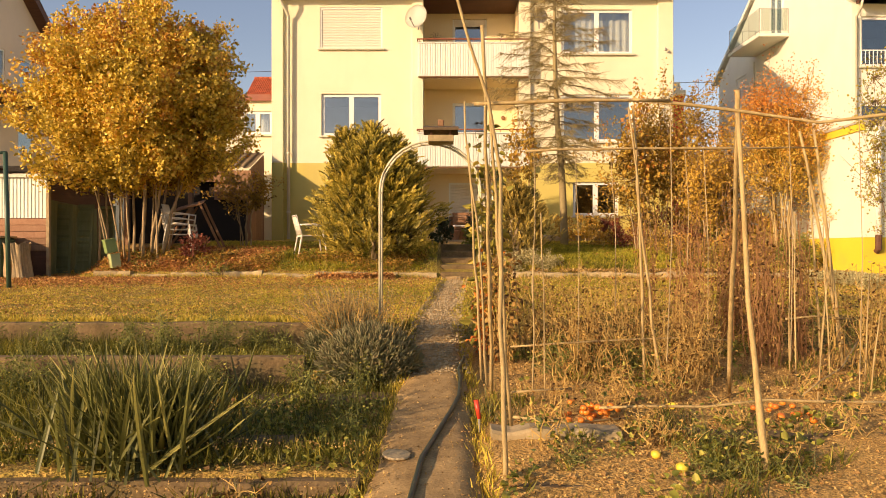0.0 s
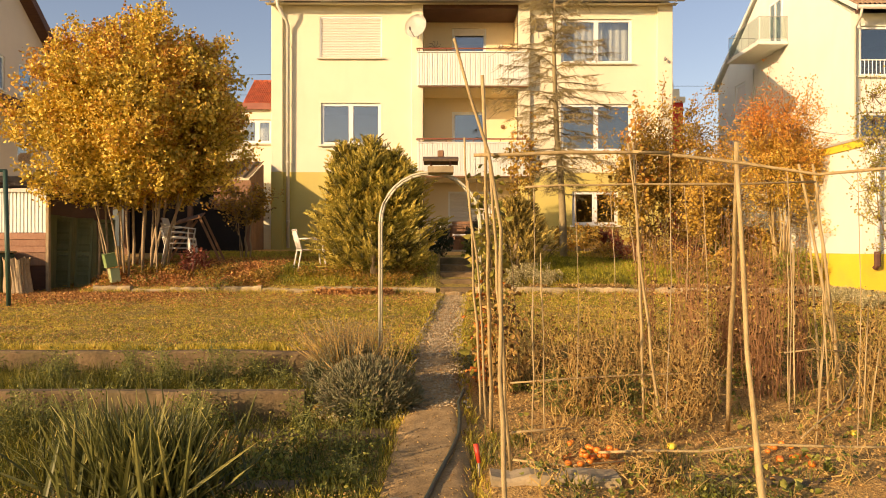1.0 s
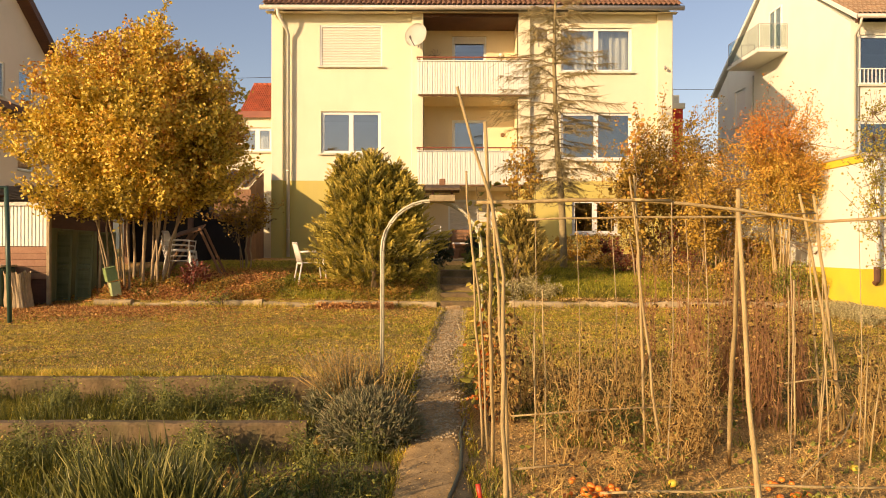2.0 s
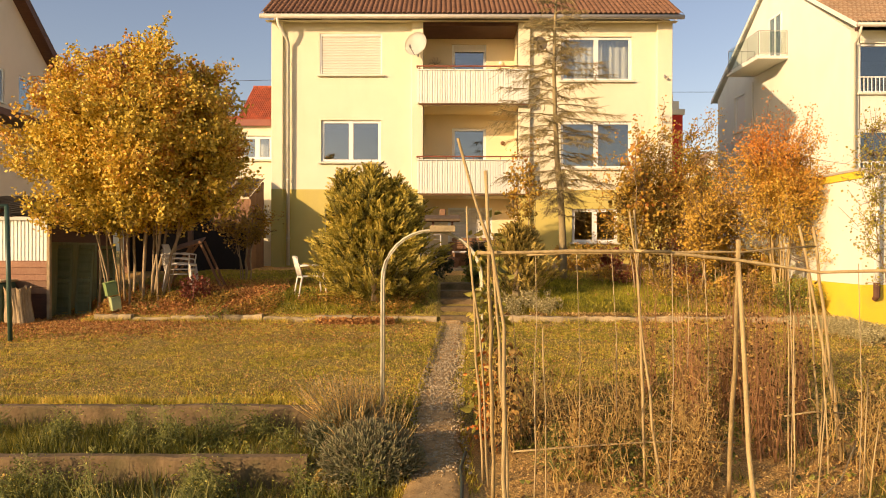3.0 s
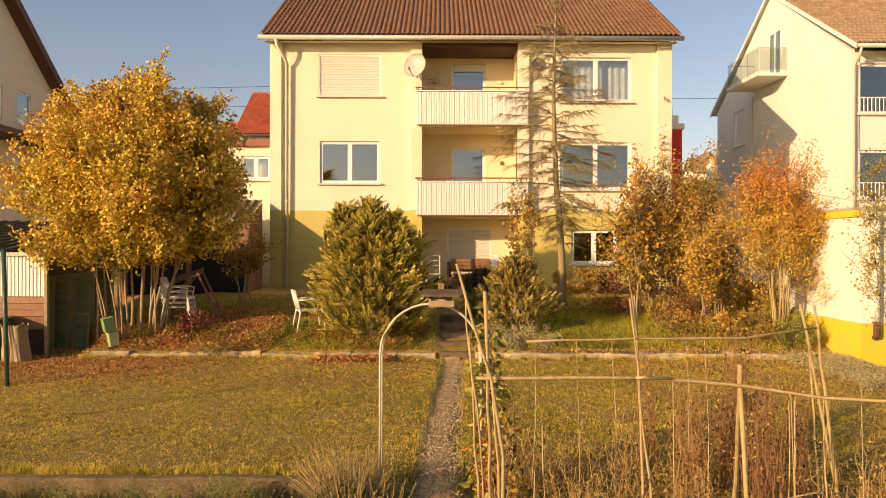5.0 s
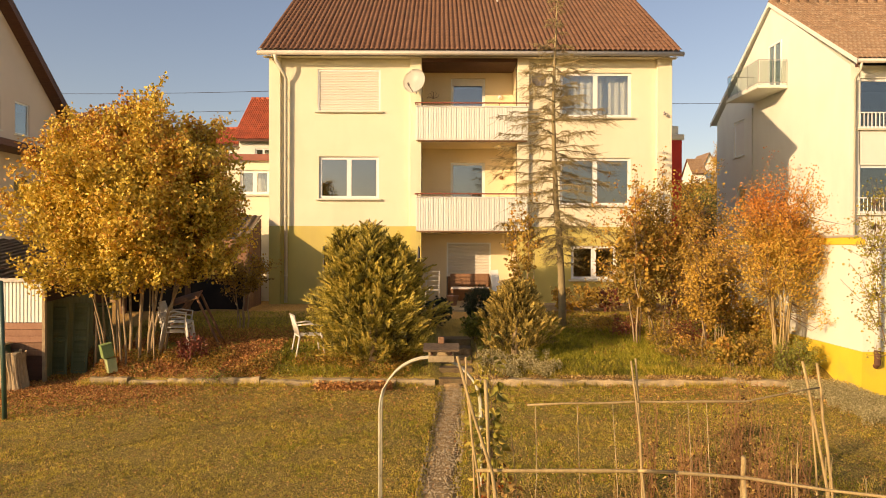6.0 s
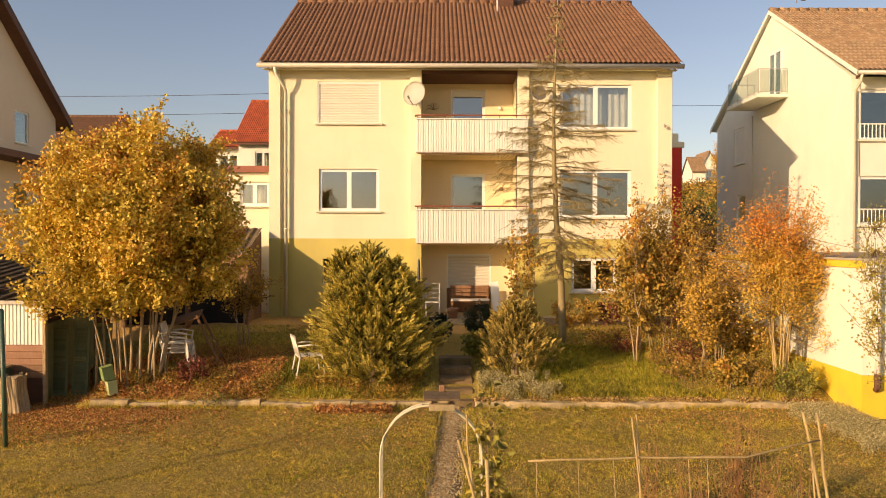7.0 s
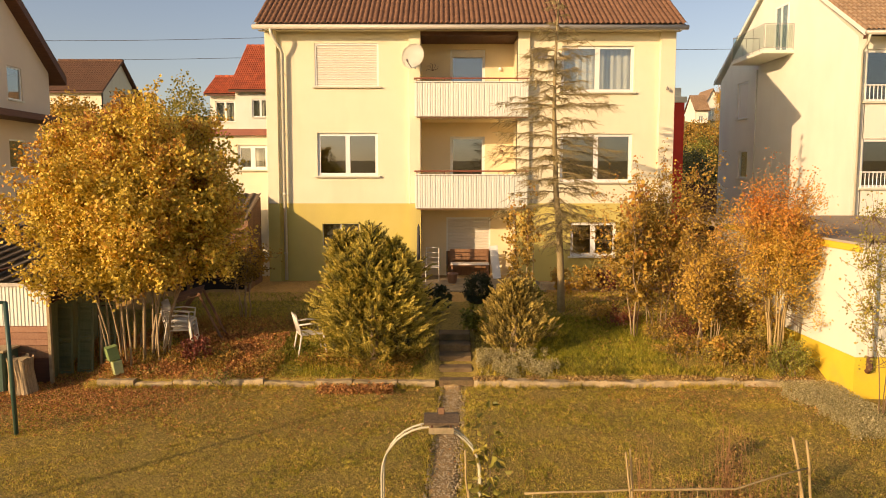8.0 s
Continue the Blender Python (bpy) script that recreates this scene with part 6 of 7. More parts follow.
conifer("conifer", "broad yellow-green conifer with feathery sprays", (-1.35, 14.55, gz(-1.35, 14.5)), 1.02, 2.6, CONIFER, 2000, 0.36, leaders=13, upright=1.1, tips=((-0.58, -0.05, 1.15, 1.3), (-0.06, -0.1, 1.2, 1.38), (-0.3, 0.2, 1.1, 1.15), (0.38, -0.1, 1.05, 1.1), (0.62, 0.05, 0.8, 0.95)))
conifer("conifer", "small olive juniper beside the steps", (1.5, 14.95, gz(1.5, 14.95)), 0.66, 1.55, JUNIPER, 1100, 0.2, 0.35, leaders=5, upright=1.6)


def larch(at, height):
    """A slender trunk with tiers of long thin boughs; short side twigs hang from each, the top is almost bare."""
    t = thing("larch_tree", "thin half-bare larch with drooping olive branches", "tree", at)
    trunk = [(0.05 * math.sin(z * 0.9) - 0.2 * min(z / 3.0, 1.0), 0.03 * math.cos(z * 0.8), z) for z in np.linspace(-0.1, height, 18)]
    part("trunk", tube(bmesh.new(), trunk, [0.1 * (1 - 0.9 * k / 17) for k in range(18)], 9), PINE_BARK, t, "", True)
    tx = lambda z: 0.05 * math.sin(z * 0.9) - 0.2 * min(z / 3.0, 1.0)
    twig, pos, way = [], [], []
    z = 1.7
    tier = 0
    while z < height - 0.15:
        reach = float(np.interp(z, (1.7, 2.3, 3.4, 4.7, 5.6, 6.4, 7.2, height), (0.7, 1.35, 1.5, 1.6, 1.2, 0.8, 0.35, 0.08)))
        n = 6 if z < 6.6 else 4
        for k in range(n):
            a = 2 * math.pi * (k + rng.random() * 0.8) / n + tier * 0.7
            L = reach * rng.uniform(0.45, 1.08)
            zz = z + rng.normal() * 0.07
            drop = float(np.interp(z, (1.7, 3.4, 5.0, 7.0), (0.55, 0.3, 0.14, 0.1))) * rng.uniform(0.5, 1.4)
            d = np.array((math.cos(a), math.sin(a), 0))
            p = np.array([np.array((tx(zz), 0, 0)) + d * L * s + np.array((0, 0, zz + L * (0.12 * s - drop * 1.5 * s * s + drop * 0.75 * s ** 3))) for s in np.linspace(0, 1, 8)])
            p[1:] += rng.normal(size=(7, 3)) * 0.02
            part("branch", tube(bmesh.new(), [tuple(q) for q in p], [0.016 * (1 - 0.8 * i / 7) for i in range(8)], 4), PINE_BARK, t)
            for _ in range(int(4 + L * 46)):
                s = rng.uniform(0.12, 1) ** 0.8
                q = np.array([np.interp(s, np.linspace(0, 1, 8), p[:, i]) for i in range(3)])
                side = np.array((-d[1], d[0], 0)) * rng.choice((-1, 1))
                w = d * rng.uniform(0.3, 0.9) + side * rng.uniform(0.1, 0.8) + np.array((0, 0, rng.uniform(-0.75, 0.1)))
                l2 = rng.uniform(0.08, 0.4) * (0.35 + 0.65 * min(reach, 1.0))
                e = q + w * l2
                twig.append((bent(q, e, 2, 0.02, 0.01), 0.0055, 0.0025))
                for u in np.linspace(0.15, 1, int(l2 * 26) + 1):
                    pos.append(q + (e - q) * u)
                    way.append(w + rng.normal(size=3) * 0.9)
        z += rng.uniform(0.2, 0.34)
        tier += 1
    tagged(link_mesh("twig_mass", tubes(twig, 3), PINE_BARK, t), kind="stuff")
    pos, way = np.array(pos), np.array(way)
    tagged(link_mesh("needle_mass", leaves(pos, way, rng.uniform(0.02, 0.05, len(pos)), 0.007, rng.random(len(pos)), 0.05), NEEDLE, t), kind="stuff")


larch((3.0, 18.1, gz(3.0, 18.1)), 8.7)


def yucca(at):
    """A rosette of stiff leaves, each one a piece of its own."""
    t = thing("yucca", "large clump of stiff grey-green yucca leaves", "plant", at)
    shapes = []
    for k in range(14):
        bm = bmesh.new()
        droop, w = 0.008 + 0.011 * (k % 5), 0.0105 + 0.0012 * (k % 6)
        rows = []
        for s, ww in ((0, 0.8), (0.25, 1.0), (0.5, 0.95), (0.75, 0.7), (0.92, 0.3), (1.0, 0.03)):
            c = Vector((0, -droop * 3 * s * s, s))
            rows.append([bm.verts.new(c + Vector((-w * ww, 0.006 * ww, 0))), bm.verts.new(c - Vector((0, 0.004, 0))), bm.verts.new(c + Vector((w * ww, 0.006 * ww, 0)))])
        for p, q in zip(rows, rows[1:]):
            for i in (0, 1):
                bm.faces.new((p[i], p[i + 1], q[i + 1], q[i]))
        me = bpy.data.meshes.new("leaf")
        bm.to_mesh(me), bm.free()
        base = (0.2, 0.35, 0.5, 0.4, 0.6, 0.3, 0.75)[k % 7]
        # shade of the clump painted into each leaf's base; the tip is palest
        tones = [base + d for d in (-0.15, -0.05, 0.0, 0.05, 0.12, 0.4) for _ in range(3)]
        me.attributes.new("tone", "FLOAT", "POINT").data.foreach_set("value", np.clip(tones, 0, 1).astype(np.float32))
        me.materials.append(YUCCA)
        shapes.append(me)
    for k in range(300):
        ob = new("leaf", shapes[k % 14])
        ob.parent = t
        el = math.degrees(math.acos(rng.uniform(0.6, 0.82) if k % 9 == 0 else rng.uniform(0.83, 0.999)))
        L = rng.uniform(0.46, 0.72)
        ob.matrix_basis = pose(rng.normal() * 0.19, rng.normal() * 0.15, rng.uniform(-0.03, 0.06), 0, 0, rng.uniform(0, 360)) @ pose(0, 0, 0, el, 0, 0) @ pose(0, 0, 0, 0, 0, rng.normal() * 25) @ Matrix.Diagonal((0.95, L, L, 1))


def yucca_heart(t):
    n = 900
    p = np.stack([rng.normal(size=n) * 0.16, rng.normal(size=n) * 0.13, rng.uniform(-0.02, 0.05, n)], 1)
    w = rng.normal(size=(n, 3)) * 0.42 + np.array((0, 0, 1.0))
    tagged(link_mesh("inner_foliage", leaves(p, w, rng.uniform(0.38, 0.66, n), 0.017, rng.random(n) * 0.62, 0.06, "blade"), YUCCA, t), kind="stuff")


yucca((-1.73, 4.2, 0.27))
yucca_heart(bpy.data.objects["yucca"])


def lavender(at, r, h, n=2600, dry=150):
    t = thing("lavender", "grey-green lavender bush with dry flower stalks", "plant", at)
    d = shell_points(n, 0.5)
    d[:, 2] = np.abs(d[:, 2])
    pos = d * np.array((r, r, h * 0.75)) * 0.8
    way = d * np.array((1, 1, 0.8)) + np.array((0, 0, 0.9)) + rng.normal(size=(n, 3)) * 0.2
    P, W = np.repeat(pos, 9, 0), np.repeat(way, 9, 0)
    s = np.tile(np.linspace(0, 1, 9), n)
    P = P + W / np.linalg.norm(W, axis=1, keepdims=True) * (0.14 * s)[:, None]
    W = W + rng.normal(size=W.shape) * 0.7
    tagged(link_mesh("foliage", leaves(P, W, 0.06, 0.013, 0.2 + 0.5 * s + rng.random(len(s)) * 0.2, 0.05), LAVENDER, t), kind="stuff")
    stalks, hp, hw = [], [], []
    for _ in range(dry):
        a, q = rng.random() * 2 * math.pi, rng.random() ** 0.6
        f = np.array((math.cos(a) * r * q * 0.7, math.sin(a) * r * q * 0.7, h * 0.5))
        e = f + np.array((math.cos(a) * q * 0.25 - 0.05, math.sin(a) * q * 0.2, rng.uniform(0.15, 0.42)))
        stalks.append((bent(f, e, 3, 0, 0.012), 0.0035, 0.002))
        for u in np.linspace(0.6, 1, 8):
            hp.append(f + (e - f) * u), hw.append((e - f) + rng.normal(size=3) * 0.3)
    tagged(link_mesh("stalk_mass", tubes(stalks, 3), DRY, t), kind="stuff")
    tagged(link_mesh("bloom", leaves(hp, hw, 0.02, 0.012, 0.7 + 0.3 * rng.random(len(hp))), LAVENDER, t), kind="stuff")


lavender((-0.62, 6.2, 0.42), 0.42, 0.5, 3400, 25)
lavender((-0.9, 6.8, 0.48), 0.4, 0.5, 700, 230)


def withered(name, label, at, height, spread, stems, leaf_n, leaf, material=BROWN_L, group="", stem_m=None):
    """A dried plant: thin crooked stems with side twigs and curled leaves."""
    t = thing(name, label, "plant", at, group)
    paths, pos, way = [], [], []
    for _ in range(stems):
        a = rng.random() * 2 * math.pi
        f = np.array((rng.normal() * spread * 0.3, rng.normal() * spread * 0.3, -0.03))
        e = f + np.array((math.cos(a) * spread * rng.random(), math.sin(a) * spread * rng.random(), height * rng.uniform(0.6, 1.05)))
        p = bent(f, e, 6, 0, 0.022)
        paths.append((p, 0.006, 0.002))
        for _ in range(int(leaf_n)):
            u = rng.uniform(0.12, 1)
            k = min(int(u * 6), 5)
            q = p[k] + (p[k + 1] - p[k]) * (u * 6 - k)
            w = rng.normal(size=3) + np.array((0, 0, 0.25))
            w /= np.linalg.norm(w)
            l2 = rng.uniform(0.04, 0.16)
            e2 = q + w * l2
            if rng.random() < 0.5:
                paths.append((bent(q, e2, 2, 0, 0.008), 0.0025, 0.0012))
            pos.append(e2), way.append(w + np.array((0, 0, -0.7)))
    tagged(link_mesh("stem_mass", tubes(paths, 3), stem_m or DRY, t), kind="stuff")
    pos, way = np.array(pos), np.array(way)
    tagged(link_mesh("foliage", leaves(pos, way, leaf * rng.uniform(0.5, 1.3, len(pos)), leaf * 0.5, rng.random(len(pos)), 0.35), material, t), kind="stuff")


for k in range(30):
    x, y = float(rng.uniform(0.6, 2.4)), float(rng.uniform(5.6, 7.6))
    withered("dried_plant", "withered brown vegetable plant in the bed", (x, y, gz(x, y)), float(rng.uniform(0.5, 1.0)), 0.24, 9, 11, 0.03, group="withered vegetable plants")
for k in range(16):
    x, y = float(rng.uniform(2.2, 3.5)), float(rng.uniform(6.5, 8.2))
    withered("dried_plant", "tall dry reddish-brown stalks behind the trellis", (x, y, gz(x, y)), float(rng.uniform(1.0, 1.65)), 0.2, 16, 9, 0.035, group="tall dry stalks", stem_m=STALK)
for k in range(14):
    x, y = float(rng.uniform(3.4, 5.4)), float(rng.uniform(5.2, 8.0))
    withered("dried_plant", "withered plant tangle in the bed", (x, y, gz(x, y)), float(rng.uniform(0.5, 1.1)), 0.3, 9, 11, 0.032, group="withered vegetable plants")
for k in range(14):
    x, y = float(rng.uniform(0.6, 3.6)), float(rng.uniform(4.1, 5.4))
    withered("dried_plant", "low withered plant at the edge of the bed", (x, y, gz(x, y)), float(rng.uniform(0.15, 0.4)), 0.2, 8, 9, 0.03, BROWN_L if k % 2 else WEED, group="withered vegetable plants")
for k in range(10):
    x, y = float(rng.uniform(-4.5, -0.5)), float(rng.choice([rng.uniform(3.6, 3.95), rng.uniform(4.3, 5.9)]))
    withered("dried_plant", "dry weed beside the yucca", (x, y, gz(x, y)), float(rng.uniform(0.15, 0.35)), 0.15, 4, 8, 0.04, BROWN_L, group="dry weeds")
for k in range(26):
    x, y = float(rng.uniform(-5.8, -1.7)), float(rng.uniform(6.3, 7.1) if k % 2 else rng.uniform(5.2, 5.95))
    withered("herb", "feathery green herb growing before the low wall", (x, y, gz(x, y)), float(rng.uniform(0.25, 0.52)), 0.14, 13, 26, 0.02, WEED, group="herbs along the low walls", stem_m=HERB_STEM)
# vine on the arch, lantern flowers beside it
withered("vine", "yellow-green vine climbing the arch", (0.42, 6.95, 0.55), 2.05, 0.13, 11, 34, 0.085, VINE, stem_m=TWIG)
withered("dried_plant", "brown withered climber at the foot of the arch", (0.5, 6.7, 0.5), 1.2, 0.2, 12, 22, 0.06, group="withered vegetable plants")
withered("lantern_plant", "dry plant with orange lantern husks by the path", (0.4, 6.9, 0.5), 1.05, 0.12, 8, 24, 0.06, LANTERN)
withered("vine", "ivy strands on the terrace edge", (-4.2, 13.75, 1.03), 0.25, 0.3, 9, 14, 0.05, WEED, stem_m=TWIG)
for k, (x, y, h) in enumerate(((-1.2, 5.9, 0.45), (-1.0, 5.5, 0.4), (-0.7, 5.2, 0.35), (-0.62, 5.75, 0.5), (-1.45, 6.6, 0.35), (-2.2, 6.9, 0.45), (-3.5, 6.7, 0.3), (-2.9, 6.6, 0.4), (-0.6, 4.6, 0.3))):
    withered("weed", "green weed in the terraced bed", (x, y, gz(x, y)), h * 0.75, 0.1, 7, 24, 0.022, WEED, "weeds", HERB_STEM)
for k in range(22):
    x, y = (float(rng.uniform(0.7, 2.6)), float(rng.uniform(6.3, 7.3))) if k < 16 else (float(rng.uniform(0.4, 2.2)), float(rng.uniform(3.95, 4.45)))
    withered("weed", "low green weed in the vegetable bed", (x, y, gz(x, y)), float(rng.uniform(0.14, 0.28) if k < 16 else rng.uniform(0.06, 0.13)), 0.18 if k < 16 else 0.26, 9, 18, 0.024, WEED, "weeds", HERB_STEM)


# ---- fruit ----
def fruit(name, label, category, at, r, material, group=""):
    me_name = name
    bm = bmesh.new()
    bmesh.ops.create_uvsphere(bm, u_segments=12, v_segments=8, radius=r)
    for v in bm.verts:
        q = math.hypot(v.co.x, v.co.y) / r
        v.co.z = v.co.z * 0.84 - (0.12 * r * (1 - q * 2) if v.co.z > 0 and q < 0.5 else 0)
        v.co.xy *= 1 + 0.03 * math.cos(5 * math.atan2(v.co.y, v.co.x))
    ob = part(me_name, bm, material, None, "", True)
    ob.location = at
    tagged(ob, label, category, group)


for k in range(26):
    x, y = 0.98 + float(rng.normal() * 0.1), 4.98 + float(rng.normal() * 0.07)
    fruit("tomato", "ripe orange-red tomato lying on the bed", "tomato", (x, y, gz(x, y) + 0.03 + 0.03 * (k % 3)), float(rng.uniform(0.018, 0.029)), TOMATO, "tomatoes")
for k in range(12):
    x, y = float(rng.uniform(1.9, 2.6)), float(rng.uniform(4.75, 5.3))
    fruit("tomato", "ripe orange-red tomato lying on the bed", "tomato", (x, y, gz(x, y) + 0.03), float(rng.uniform(0.02, 0.03)), TOMATO, "tomatoes")
for x, y, r in ((1.63, 5.2, 0.035), (3.1, 5.5, 0.035), (1.22, 4.2, 0.03), (1.3, 3.98, 0.035)):
    fruit("gourd", "small yellow gourd in the bed", "gourd", (x, y, gz(x, y) + r * 0.7), r, YELLOW_FRUIT, "gourds")


# ---- grass, weeds and fallen leaves ----
def scatter(name, label, category, n, xr, yr, make, material, keep=None):
    x, y = rng.uniform(*xr, n), rng.uniform(*yr, n)
    if keep is not None:
        k = keep(x, y)
        x, y = x[k], y[k]
    z = ground_z(x, y)
    tagged(link_mesh(name, make(np.stack([x, y, z], 1)), material), label, category, kind="stuff")


def noise2(x, y, s, o=0.0):
    return np.array([noise.noise((a * s, b * s, o)) for a, b in zip(x, y)])


def off_path(x, y):
    return (np.abs(x - path_x(y)) > path_half(y) + 0.0) | (y > 13.7)


def grass(h0, h1, wide):
    def make(p):
        n = len(p)
        way = rng.normal(size=(n, 3)) * 0.45 + np.array((0, 0, 1))
        tone = 0.45 + 0.28 * noise2(p[:, 0], p[:, 1], 0.9) + 0.4 * noise2(p[:, 0], p[:, 1], 7.0, 3.0) + 0.6 * noise2(p[:, 0], p[:, 1], 15.0, 9.0) + rng.normal(size=n) * 0.13
        return leaves(p - np.array((0, 0, 0.01)), way, rng.uniform(h0, h1, n), wide, tone, 0.2, "blade")
    return make


def flat(size, lift=0.025, add=0.0):
    def make(p):
        n = len(p)
        way = rng.normal(size=(n, 3)) * np.array((1, 1, 0.7))
        q = p + np.stack([np.zeros(n), np.zeros(n), rng.uniform(0.008, lift, n)], 1)
        L = size * rng.uniform(0.5, 1.25, n)
        return leaves(q, way, L, L * 0.75, rng.random(n) + add, 0.22)
    return make


scatter("lawn_grass", "short yellow-green lawn grass", "grass", 300000, (-8.2, 7.3), (7.4, 13.7), grass(0.014, 0.042, 0.0075), GRASS, lambda x, y: off_path(x, y) & ~((x > 0.3) & (y < 8.0)))
scatter("terrace_grass", "grass of the upper terrace", "grass", 95000, (-8.0, 7.1), (13.9, 20.5), grass(0.03, 0.09, 0.01), TURF, lambda x, y: np.abs(x - 0.3) > 0.42)
scatter("terrace_grass", "fresh green grass patch on the upper terrace", "grass", 42000, (1.7, 5.3), (13.95, 17.6), grass(0.04, 0.11, 0.01), LUSH, lambda x, y: noise2(x, y, 0.9, 61) > -0.3)
scatter("lawn_grass", "greener lawn patches along the path", "grass", 30000, (-2.6, 5.0), (7.6, 13.65), grass(0.03, 0.075, 0.009), LUSH, lambda x, y: off_path(x, y) & (noise2(x, y, 0.7, 63) + 0.5 * noise2(x, y, 2.6, 64) > np.where(x > 0, -0.05, 0.2)))
scatter("edge_plants", "dirt and dead leaves on the right kerb", "leaves", 5200, (0.62, 7.1), (13.66, 13.92), lambda p: flat(0.035, 0.05)(p * np.array((1, 1, 0)) + np.array((0, 0, 1.075))), DEBRIS, lambda x, y: noise2(x, y, 1.7, 66) > -0.1)
scatter("bed_grass", "rough grass and weeds in the lower beds", "grass", 60000, (-6.0, 5.5), (3.4, 7.3), grass(0.03, 0.17, 0.008), MEADOW,
        lambda x, y: off_path(x, y) & ((x > 0) | (y > 4.15)) & (noise2(x, y, 1.6, 5) + noise2(x, y, 5, 2) * 0.5 > np.where(x > 0, 0.3, -0.3)))
scatter("path_edge_grass", "grass tufts along the path edges", "grass", 34000, (-0.7, 0.8), (3.6, 13.6), grass(0.04, 0.11, 0.008), GRASS, lambda x, y: (np.abs(np.abs(x - path_x(y)) - path_half(y) - 0.02 + 0.07 * noise2(x, y, 2.3, 91)) < 0.06) & (noise2(x, y, 3) > -0.2))
scatter("fallen_leaves", "brown and orange fallen leaves", "leaves", 100000, (-8.3, -0.3), (11.2, 19.0), flat(0.036), LITTER,
        lambda x, y: rng.random(len(x)) < np.where(y < 13.7, smooth01((y - 11.0) / 2.6) * smooth01((-x - 3.6) / 2.6) + 0.05, (smooth01((-x - 2.3) / 2.5) * 0.9 + 0.1) * smooth01((18.2 - y) / 1.6)))
scatter("fallen_leaves", "scattered yellow and brown leaves on the lawn", "leaves", 8500, (-8.0, 7.3), (7.4, 13.7), flat(0.024, 0.045), LITTER, None)
scatter("lawn_debris", "pale dry blades and leaf crumbs in the lawn", "debris", 26000, (-8.0, 7.3), (7.4, 13.65), flat(0.019, 0.05), DEBRIS, off_path)
scatter("fallen_leaves", "orange leaves on the bank under the hazel", "leaves", 12000, (-6.7, -3.3), (13.9, 16.0), flat(0.045, 0.1), LITTER, lambda x, y: noise2(x, y, 1.2, 81) > -0.15)
scatter("fallen_leaves", "leaf pile at the terrace edge", "leaves", 1500, (-2.3, -0.9), (13.2, 13.65), flat(0.045, 0.1), LITTER)
scatter("fallen_leaves", "fallen leaves under the right shrubs", "leaves", 4500, (3.0, 7.1), (12.0, 20), flat(0.035, 0.05), LITTER, lambda x, y: noise2(x, y, 0.8, 3) > -0.05)
scatter("fallen_leaves", "dead leaves and debris in the vegetable bed", "leaves", 22000, (0.3, 5.5), (3.4, 7.8), flat(0.015, 0.02), DEBRIS)
scatter("fallen_leaves", "dead leaves in the lower beds", "leaves", 9000, (-6, 0.25), (3.4, 7.3), flat(0.017, 0.03), DEBRIS)
scatter("weeds", "low green weeds in the beds", "weeds", 22000, (-6, -0.42), (3.5, 7.25), flat(0.034, 0.1), WEED, lambda x, y: off_path(x, y) & ~((x > -1.7) & (y > 5.6)) & (noise2(x, y, 2.2, 8) > 0.05))
scatter("weeds", "low green weeds in the vegetable bed", "weeds", 6000, (0.3, 5.4), (3.5, 7.8), flat(0.05, 0.07), WEED, lambda x, y: noise2(x, y, 2.2, 11) > 0.2)
scatter("terrace_grass", "green grass beside the white chair on the terrace", "grass", 15000, (-3.6, -0.4), (13.9, 16.2), grass(0.04, 0.13, 0.01), LUSH, lambda x, y: noise2(x, y, 1.2, 71) > -0.25)
scatter("edge_plants", "low brown and green plants along the terrace edge", "plants", 14000, (-6.5, -0.2), (13.82, 14.6), flat(0.036, 0.2), OLIVE, lambda x, y: noise2(x, y, 1.9, 4) > -0.05)
scatter("edge_plants", "small green herbs between the fallen leaves", "plants", 16000, (-6.4, -0.4), (13.88, 15.6), flat(0.032, 0.13), WEED, lambda x, y: noise2(x, y, 1.6, 34) + 0.4 * noise2(x, y, 6.0, 35) > 0.1)
scatter("edge_plants", "grass and weeds hanging over the right kerb", "plants", 6000, (0.7, 7.1), (13.7, 14.2), grass(0.05, 0.16, 0.009), GRASS, lambda x, y: noise2(x, y, 1.5, 14) > -0.1)
scatter("wall_grass", "grass hanging over the low walls", "grass", 15000, (-8.0, -1.2), (7.3, 7.6), grass(0.04, 0.11, 0.008), GRASS, lambda x, y: noise2(x, y, 1.1, 24) > -0.2)
scatter("fallen_leaves", "dead leaves and moss on the front wall", "leaves", 2600, (-6, -0.42), (3.6, 4.15), lambda p: flat(0.014, 0.02)(p + np.array((0, 0, 0.13))), DEBRIS, lambda x, y: noise2(x, y, 2.5, 31) > -0.25)
scatter("garden_grass", "rough grass before the garden walls", "grass", 30000, (-7, 7), (-5, 3.5), grass(0.04, 0.12, 0.012), MEADOW, off_path)
scatter("tall_grass", "tall grass before the lawn wall", "grass", 13000, (-7, -2.2), (6.25, 7.25), grass(0.06, 0.26, 0.007), MEADOW, lambda x, y: noise2(x, y, 1.3, 41) > -0.25 + 0.35 * smooth01((x + 3.2) / 1.0))
scatter("tall_grass", "tall grass beside the yucca", "grass", 7000, (-6, -2.3), (4.1, 6.0), grass(0.1, 0.28, 0.008), MEADOW, lambda x, y: noise2(x, y, 1.3, 47) > -0.1)
scatter("edge_grass", "grass growing at the foot of the kerb", "grass", 8500, (-6.8, 7.1), (13.55, 13.74), grass(0.04, 0.15, 0.008), GRASS, lambda x, y: (np.abs(x - 0.25) > 0.4) & (noise2(x, y, 2.0, 51) > -0.15))
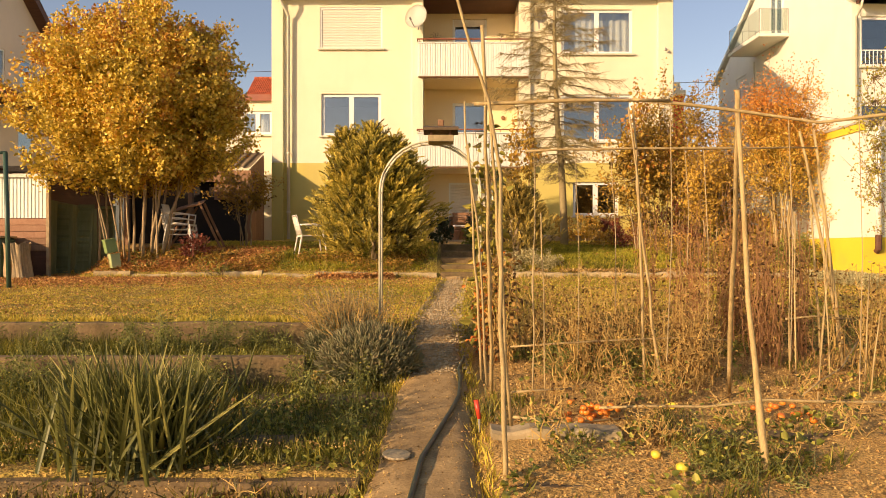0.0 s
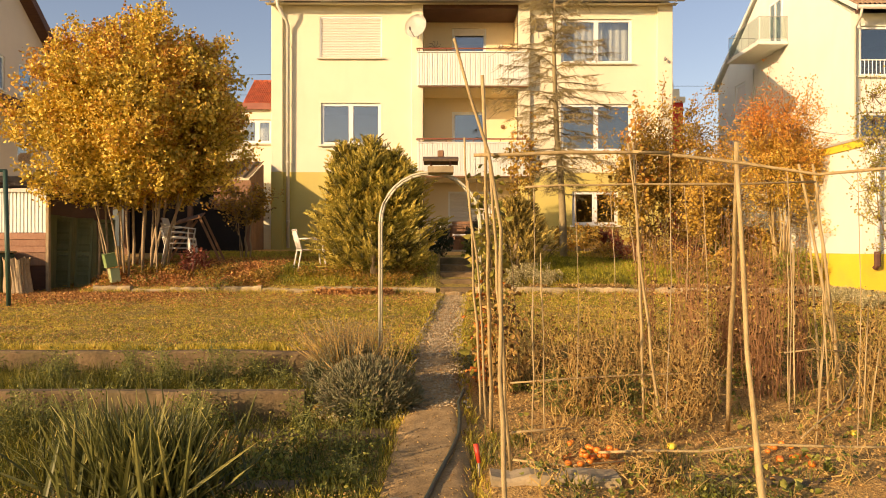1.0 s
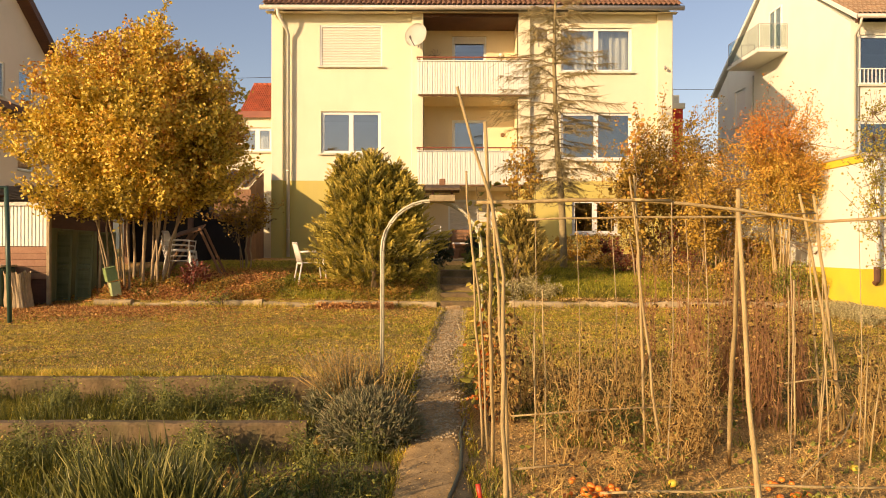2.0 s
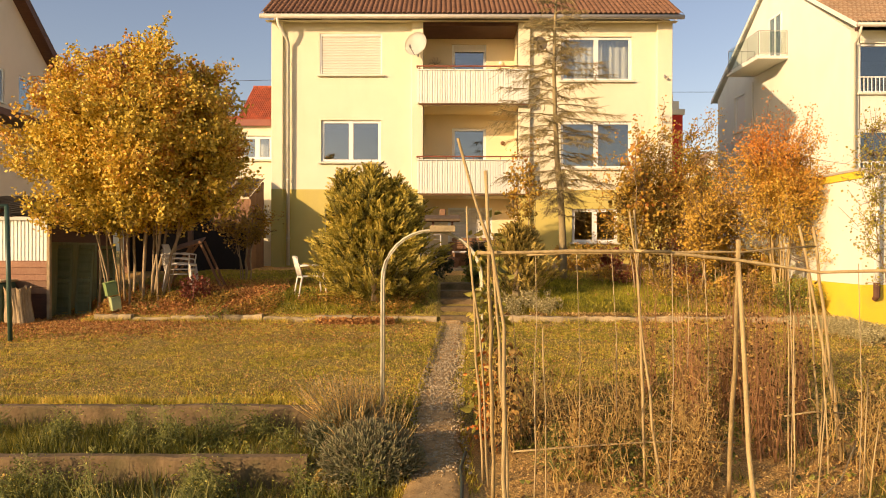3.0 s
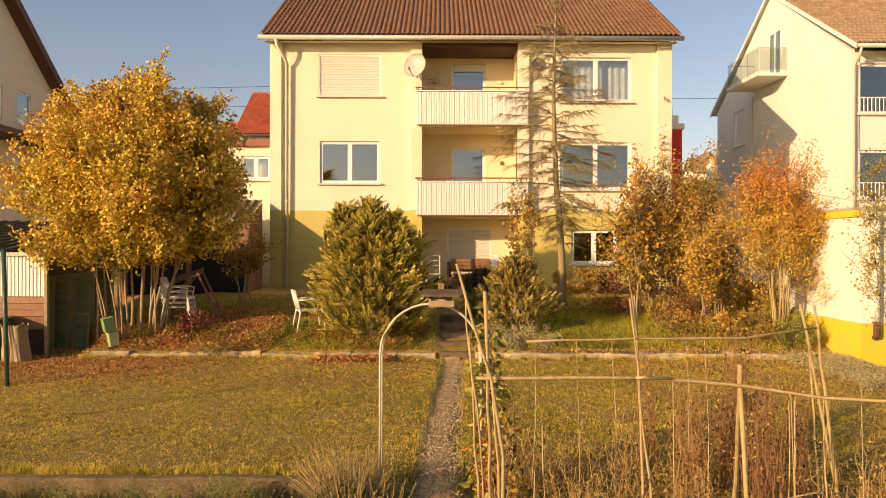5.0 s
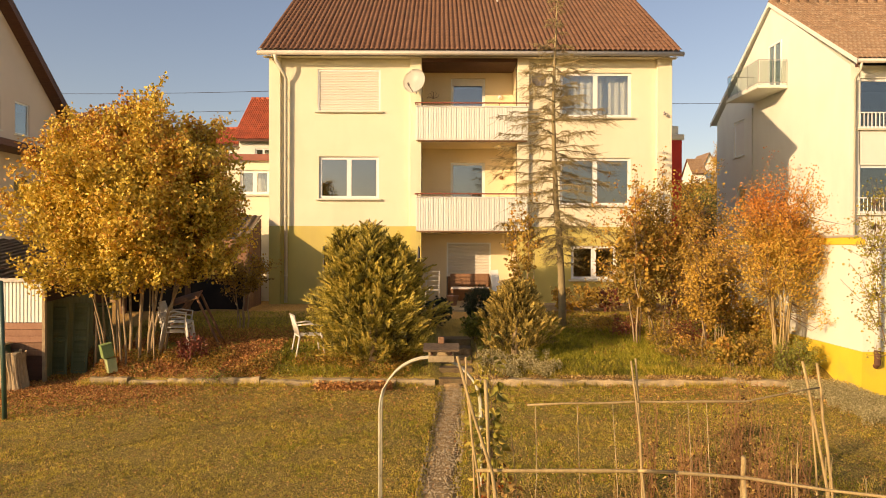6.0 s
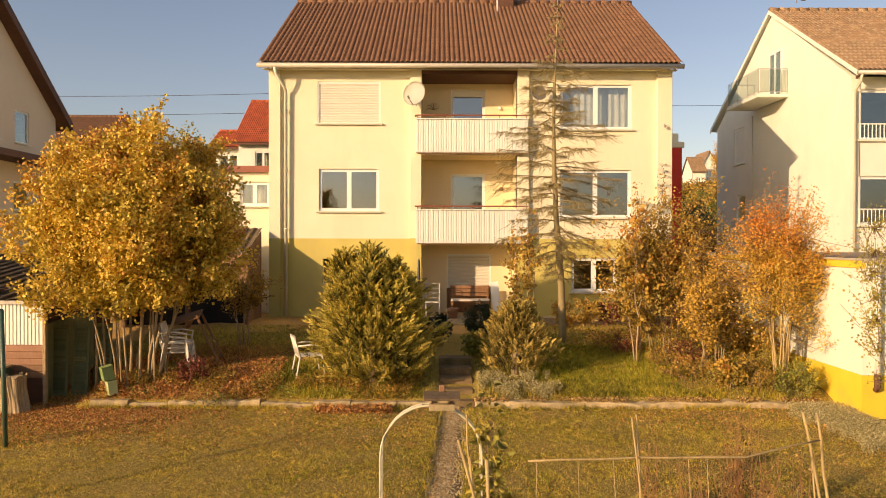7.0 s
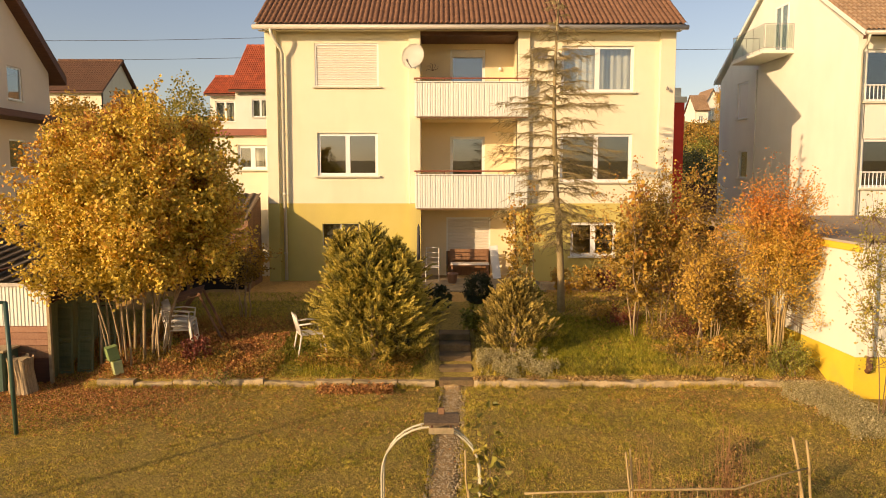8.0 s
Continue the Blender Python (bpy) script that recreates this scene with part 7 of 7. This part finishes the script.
scatter("wall_grass", "grass growing over the front wall", "grass", 3000, (-6, -0.45), (3.7, 4.2), lambda p: grass(0.05, 0.16, 0.008)(p + np.array((0, 0, 0.06))), MEADOW, lambda x, y: noise2(x, y, 1.6, 55) > -0.2)
def pebbles(size):
    def make(p):
        n = len(p)
        octa = np.array(((1, 0, 0), (0, 1, 0), (-1, 0, 0), (0, -1, 0), (0, 0, 0.6), (0, 0, -0.6)))
        tri = np.array(((0, 1, 4), (1, 2, 4), (2, 3, 4), (3, 0, 4), (1, 0, 5), (2, 1, 5), (3, 2, 5), (0, 3, 5)))
        s = size * rng.uniform(0.3, 1.3, n)[:, None, None]
        v = p[:, None] + octa[None] * s * rng.uniform(0.6, 1.3, (n, 6, 1))
        f = (tri[None] + 6 * np.arange(n)[:, None, None]).reshape(-1, 3)
        me = bpy.data.meshes.new("pebbles")
        me.from_pydata(v.reshape(-1, 3).tolist(), [], f.tolist())
        return me
    return make


scatter("pebbles", "pale pebbles and crumbs of concrete on the path", "stones", 7500, (-0.6, 0.7), (6.0, 13.7), lambda p: pebbles(0.019)(p + np.array((0, 0, 0.041))), STONE, lambda x, y: np.abs(x - path_x(y)) < path_half(y) + 0.05)
scatter("pebbles", "clods and stones in the vegetable bed", "stones", 2600, (0.3, 5.4), (3.5, 7.6), pebbles(0.022), DIRT)
scatter("path_debris", "small stones and dead leaves on the path", "debris", 4500, (-0.45, 0.45), (3.4, 13.6), lambda p: flat(0.012, 0.02)(p + np.array((0, 0, 0.03))), DEBRIS, lambda x, y: np.abs(x - path_x(y)) < path_half(y))
scatter("silver_plants", "silvery ground cover at the garage", "plants", 30000, (5.6, 7.4), (11.0, 13.65), lambda p: flat(0.027, 0.16)(p), SILVER, lambda x, y: x > 6.55 - (y - 11.0) * 0.1 + 0.5 * noise2(x, y, 1.6, 6) + 0.3 * noise2(x, y, 5.0, 7))
scatter("silver_plants", "silvery mound of leaves beside the steps", "plants", 13000, (0.7, 2.3), (13.85, 14.6), lambda p: flat(0.028, 0.21)(p), SILVER, lambda x, y: noise2(x, y, 2.6, 16) + 0.5 * noise2(x, y, 7.0, 17) > 0.0)
scatter("silver_plants", "silvery cushion plants by the lavender", "plants", 1500, (-1.2, -0.35), (5.85, 6.15), flat(0.03, 0.12), SILVER, lambda x, y: noise2(x, y, 4, 6) > -0.1)


# ---- trees in the distance ----
def far_tree(at, r, h, material):
    t = thing("far_tree", "distant tree among the far houses", "tree", at, "far trees")
    part("trunk", tube(bmesh.new(), [(0, 0, -0.3), (0, 0, h * 0.6)], [0.25, 0.1], 6), BARK, t)
    d = shell_points(300, 0.4)
    cen = np.array((0, 0, h * 0.62)) + d * np.array((r, r, h * 0.4)) * (1 + 0.07 * rng.normal(size=(300, 1)))
    pos, way = clumps(cen, 15, r * 0.11)
    link_mesh("crown", leaves(pos, way, r * 0.09, r * 0.075, rng.random(len(pos))), material, t)


for x, y, r, h, m in ((-15.4, 45, 1.6, 8.9, VINE), (-24, 48, 2.4, 8.2, YELLOW_L), (-21.5, 52, 2.2, 9.0, OLIVE), (-27, 55, 2.5, 8.5, OLIVE), (18.4, 52, 1.3, 6.0, WEED), (17.0, 50, 1.6, 5.0, BOX_L), (20.6, 55, 1.7, 5.2, BOX_L), (19.4, 62, 1.3, 7.4, WEED), (23.0, 60, 0.55, 8.4, BOX_L), (57.3, 150, 1.7, 13.5, YELLOW_L),
                      (34, 95, 3, 9, OLIVE), (38, 98, 2.5, 8, YELLOW_L), (42, 120, 3.5, 9, OLIVE), (33, 110, 3, 8, BOX_L)):
    far_tree((x, y, gz(x, y)), r, h, m)
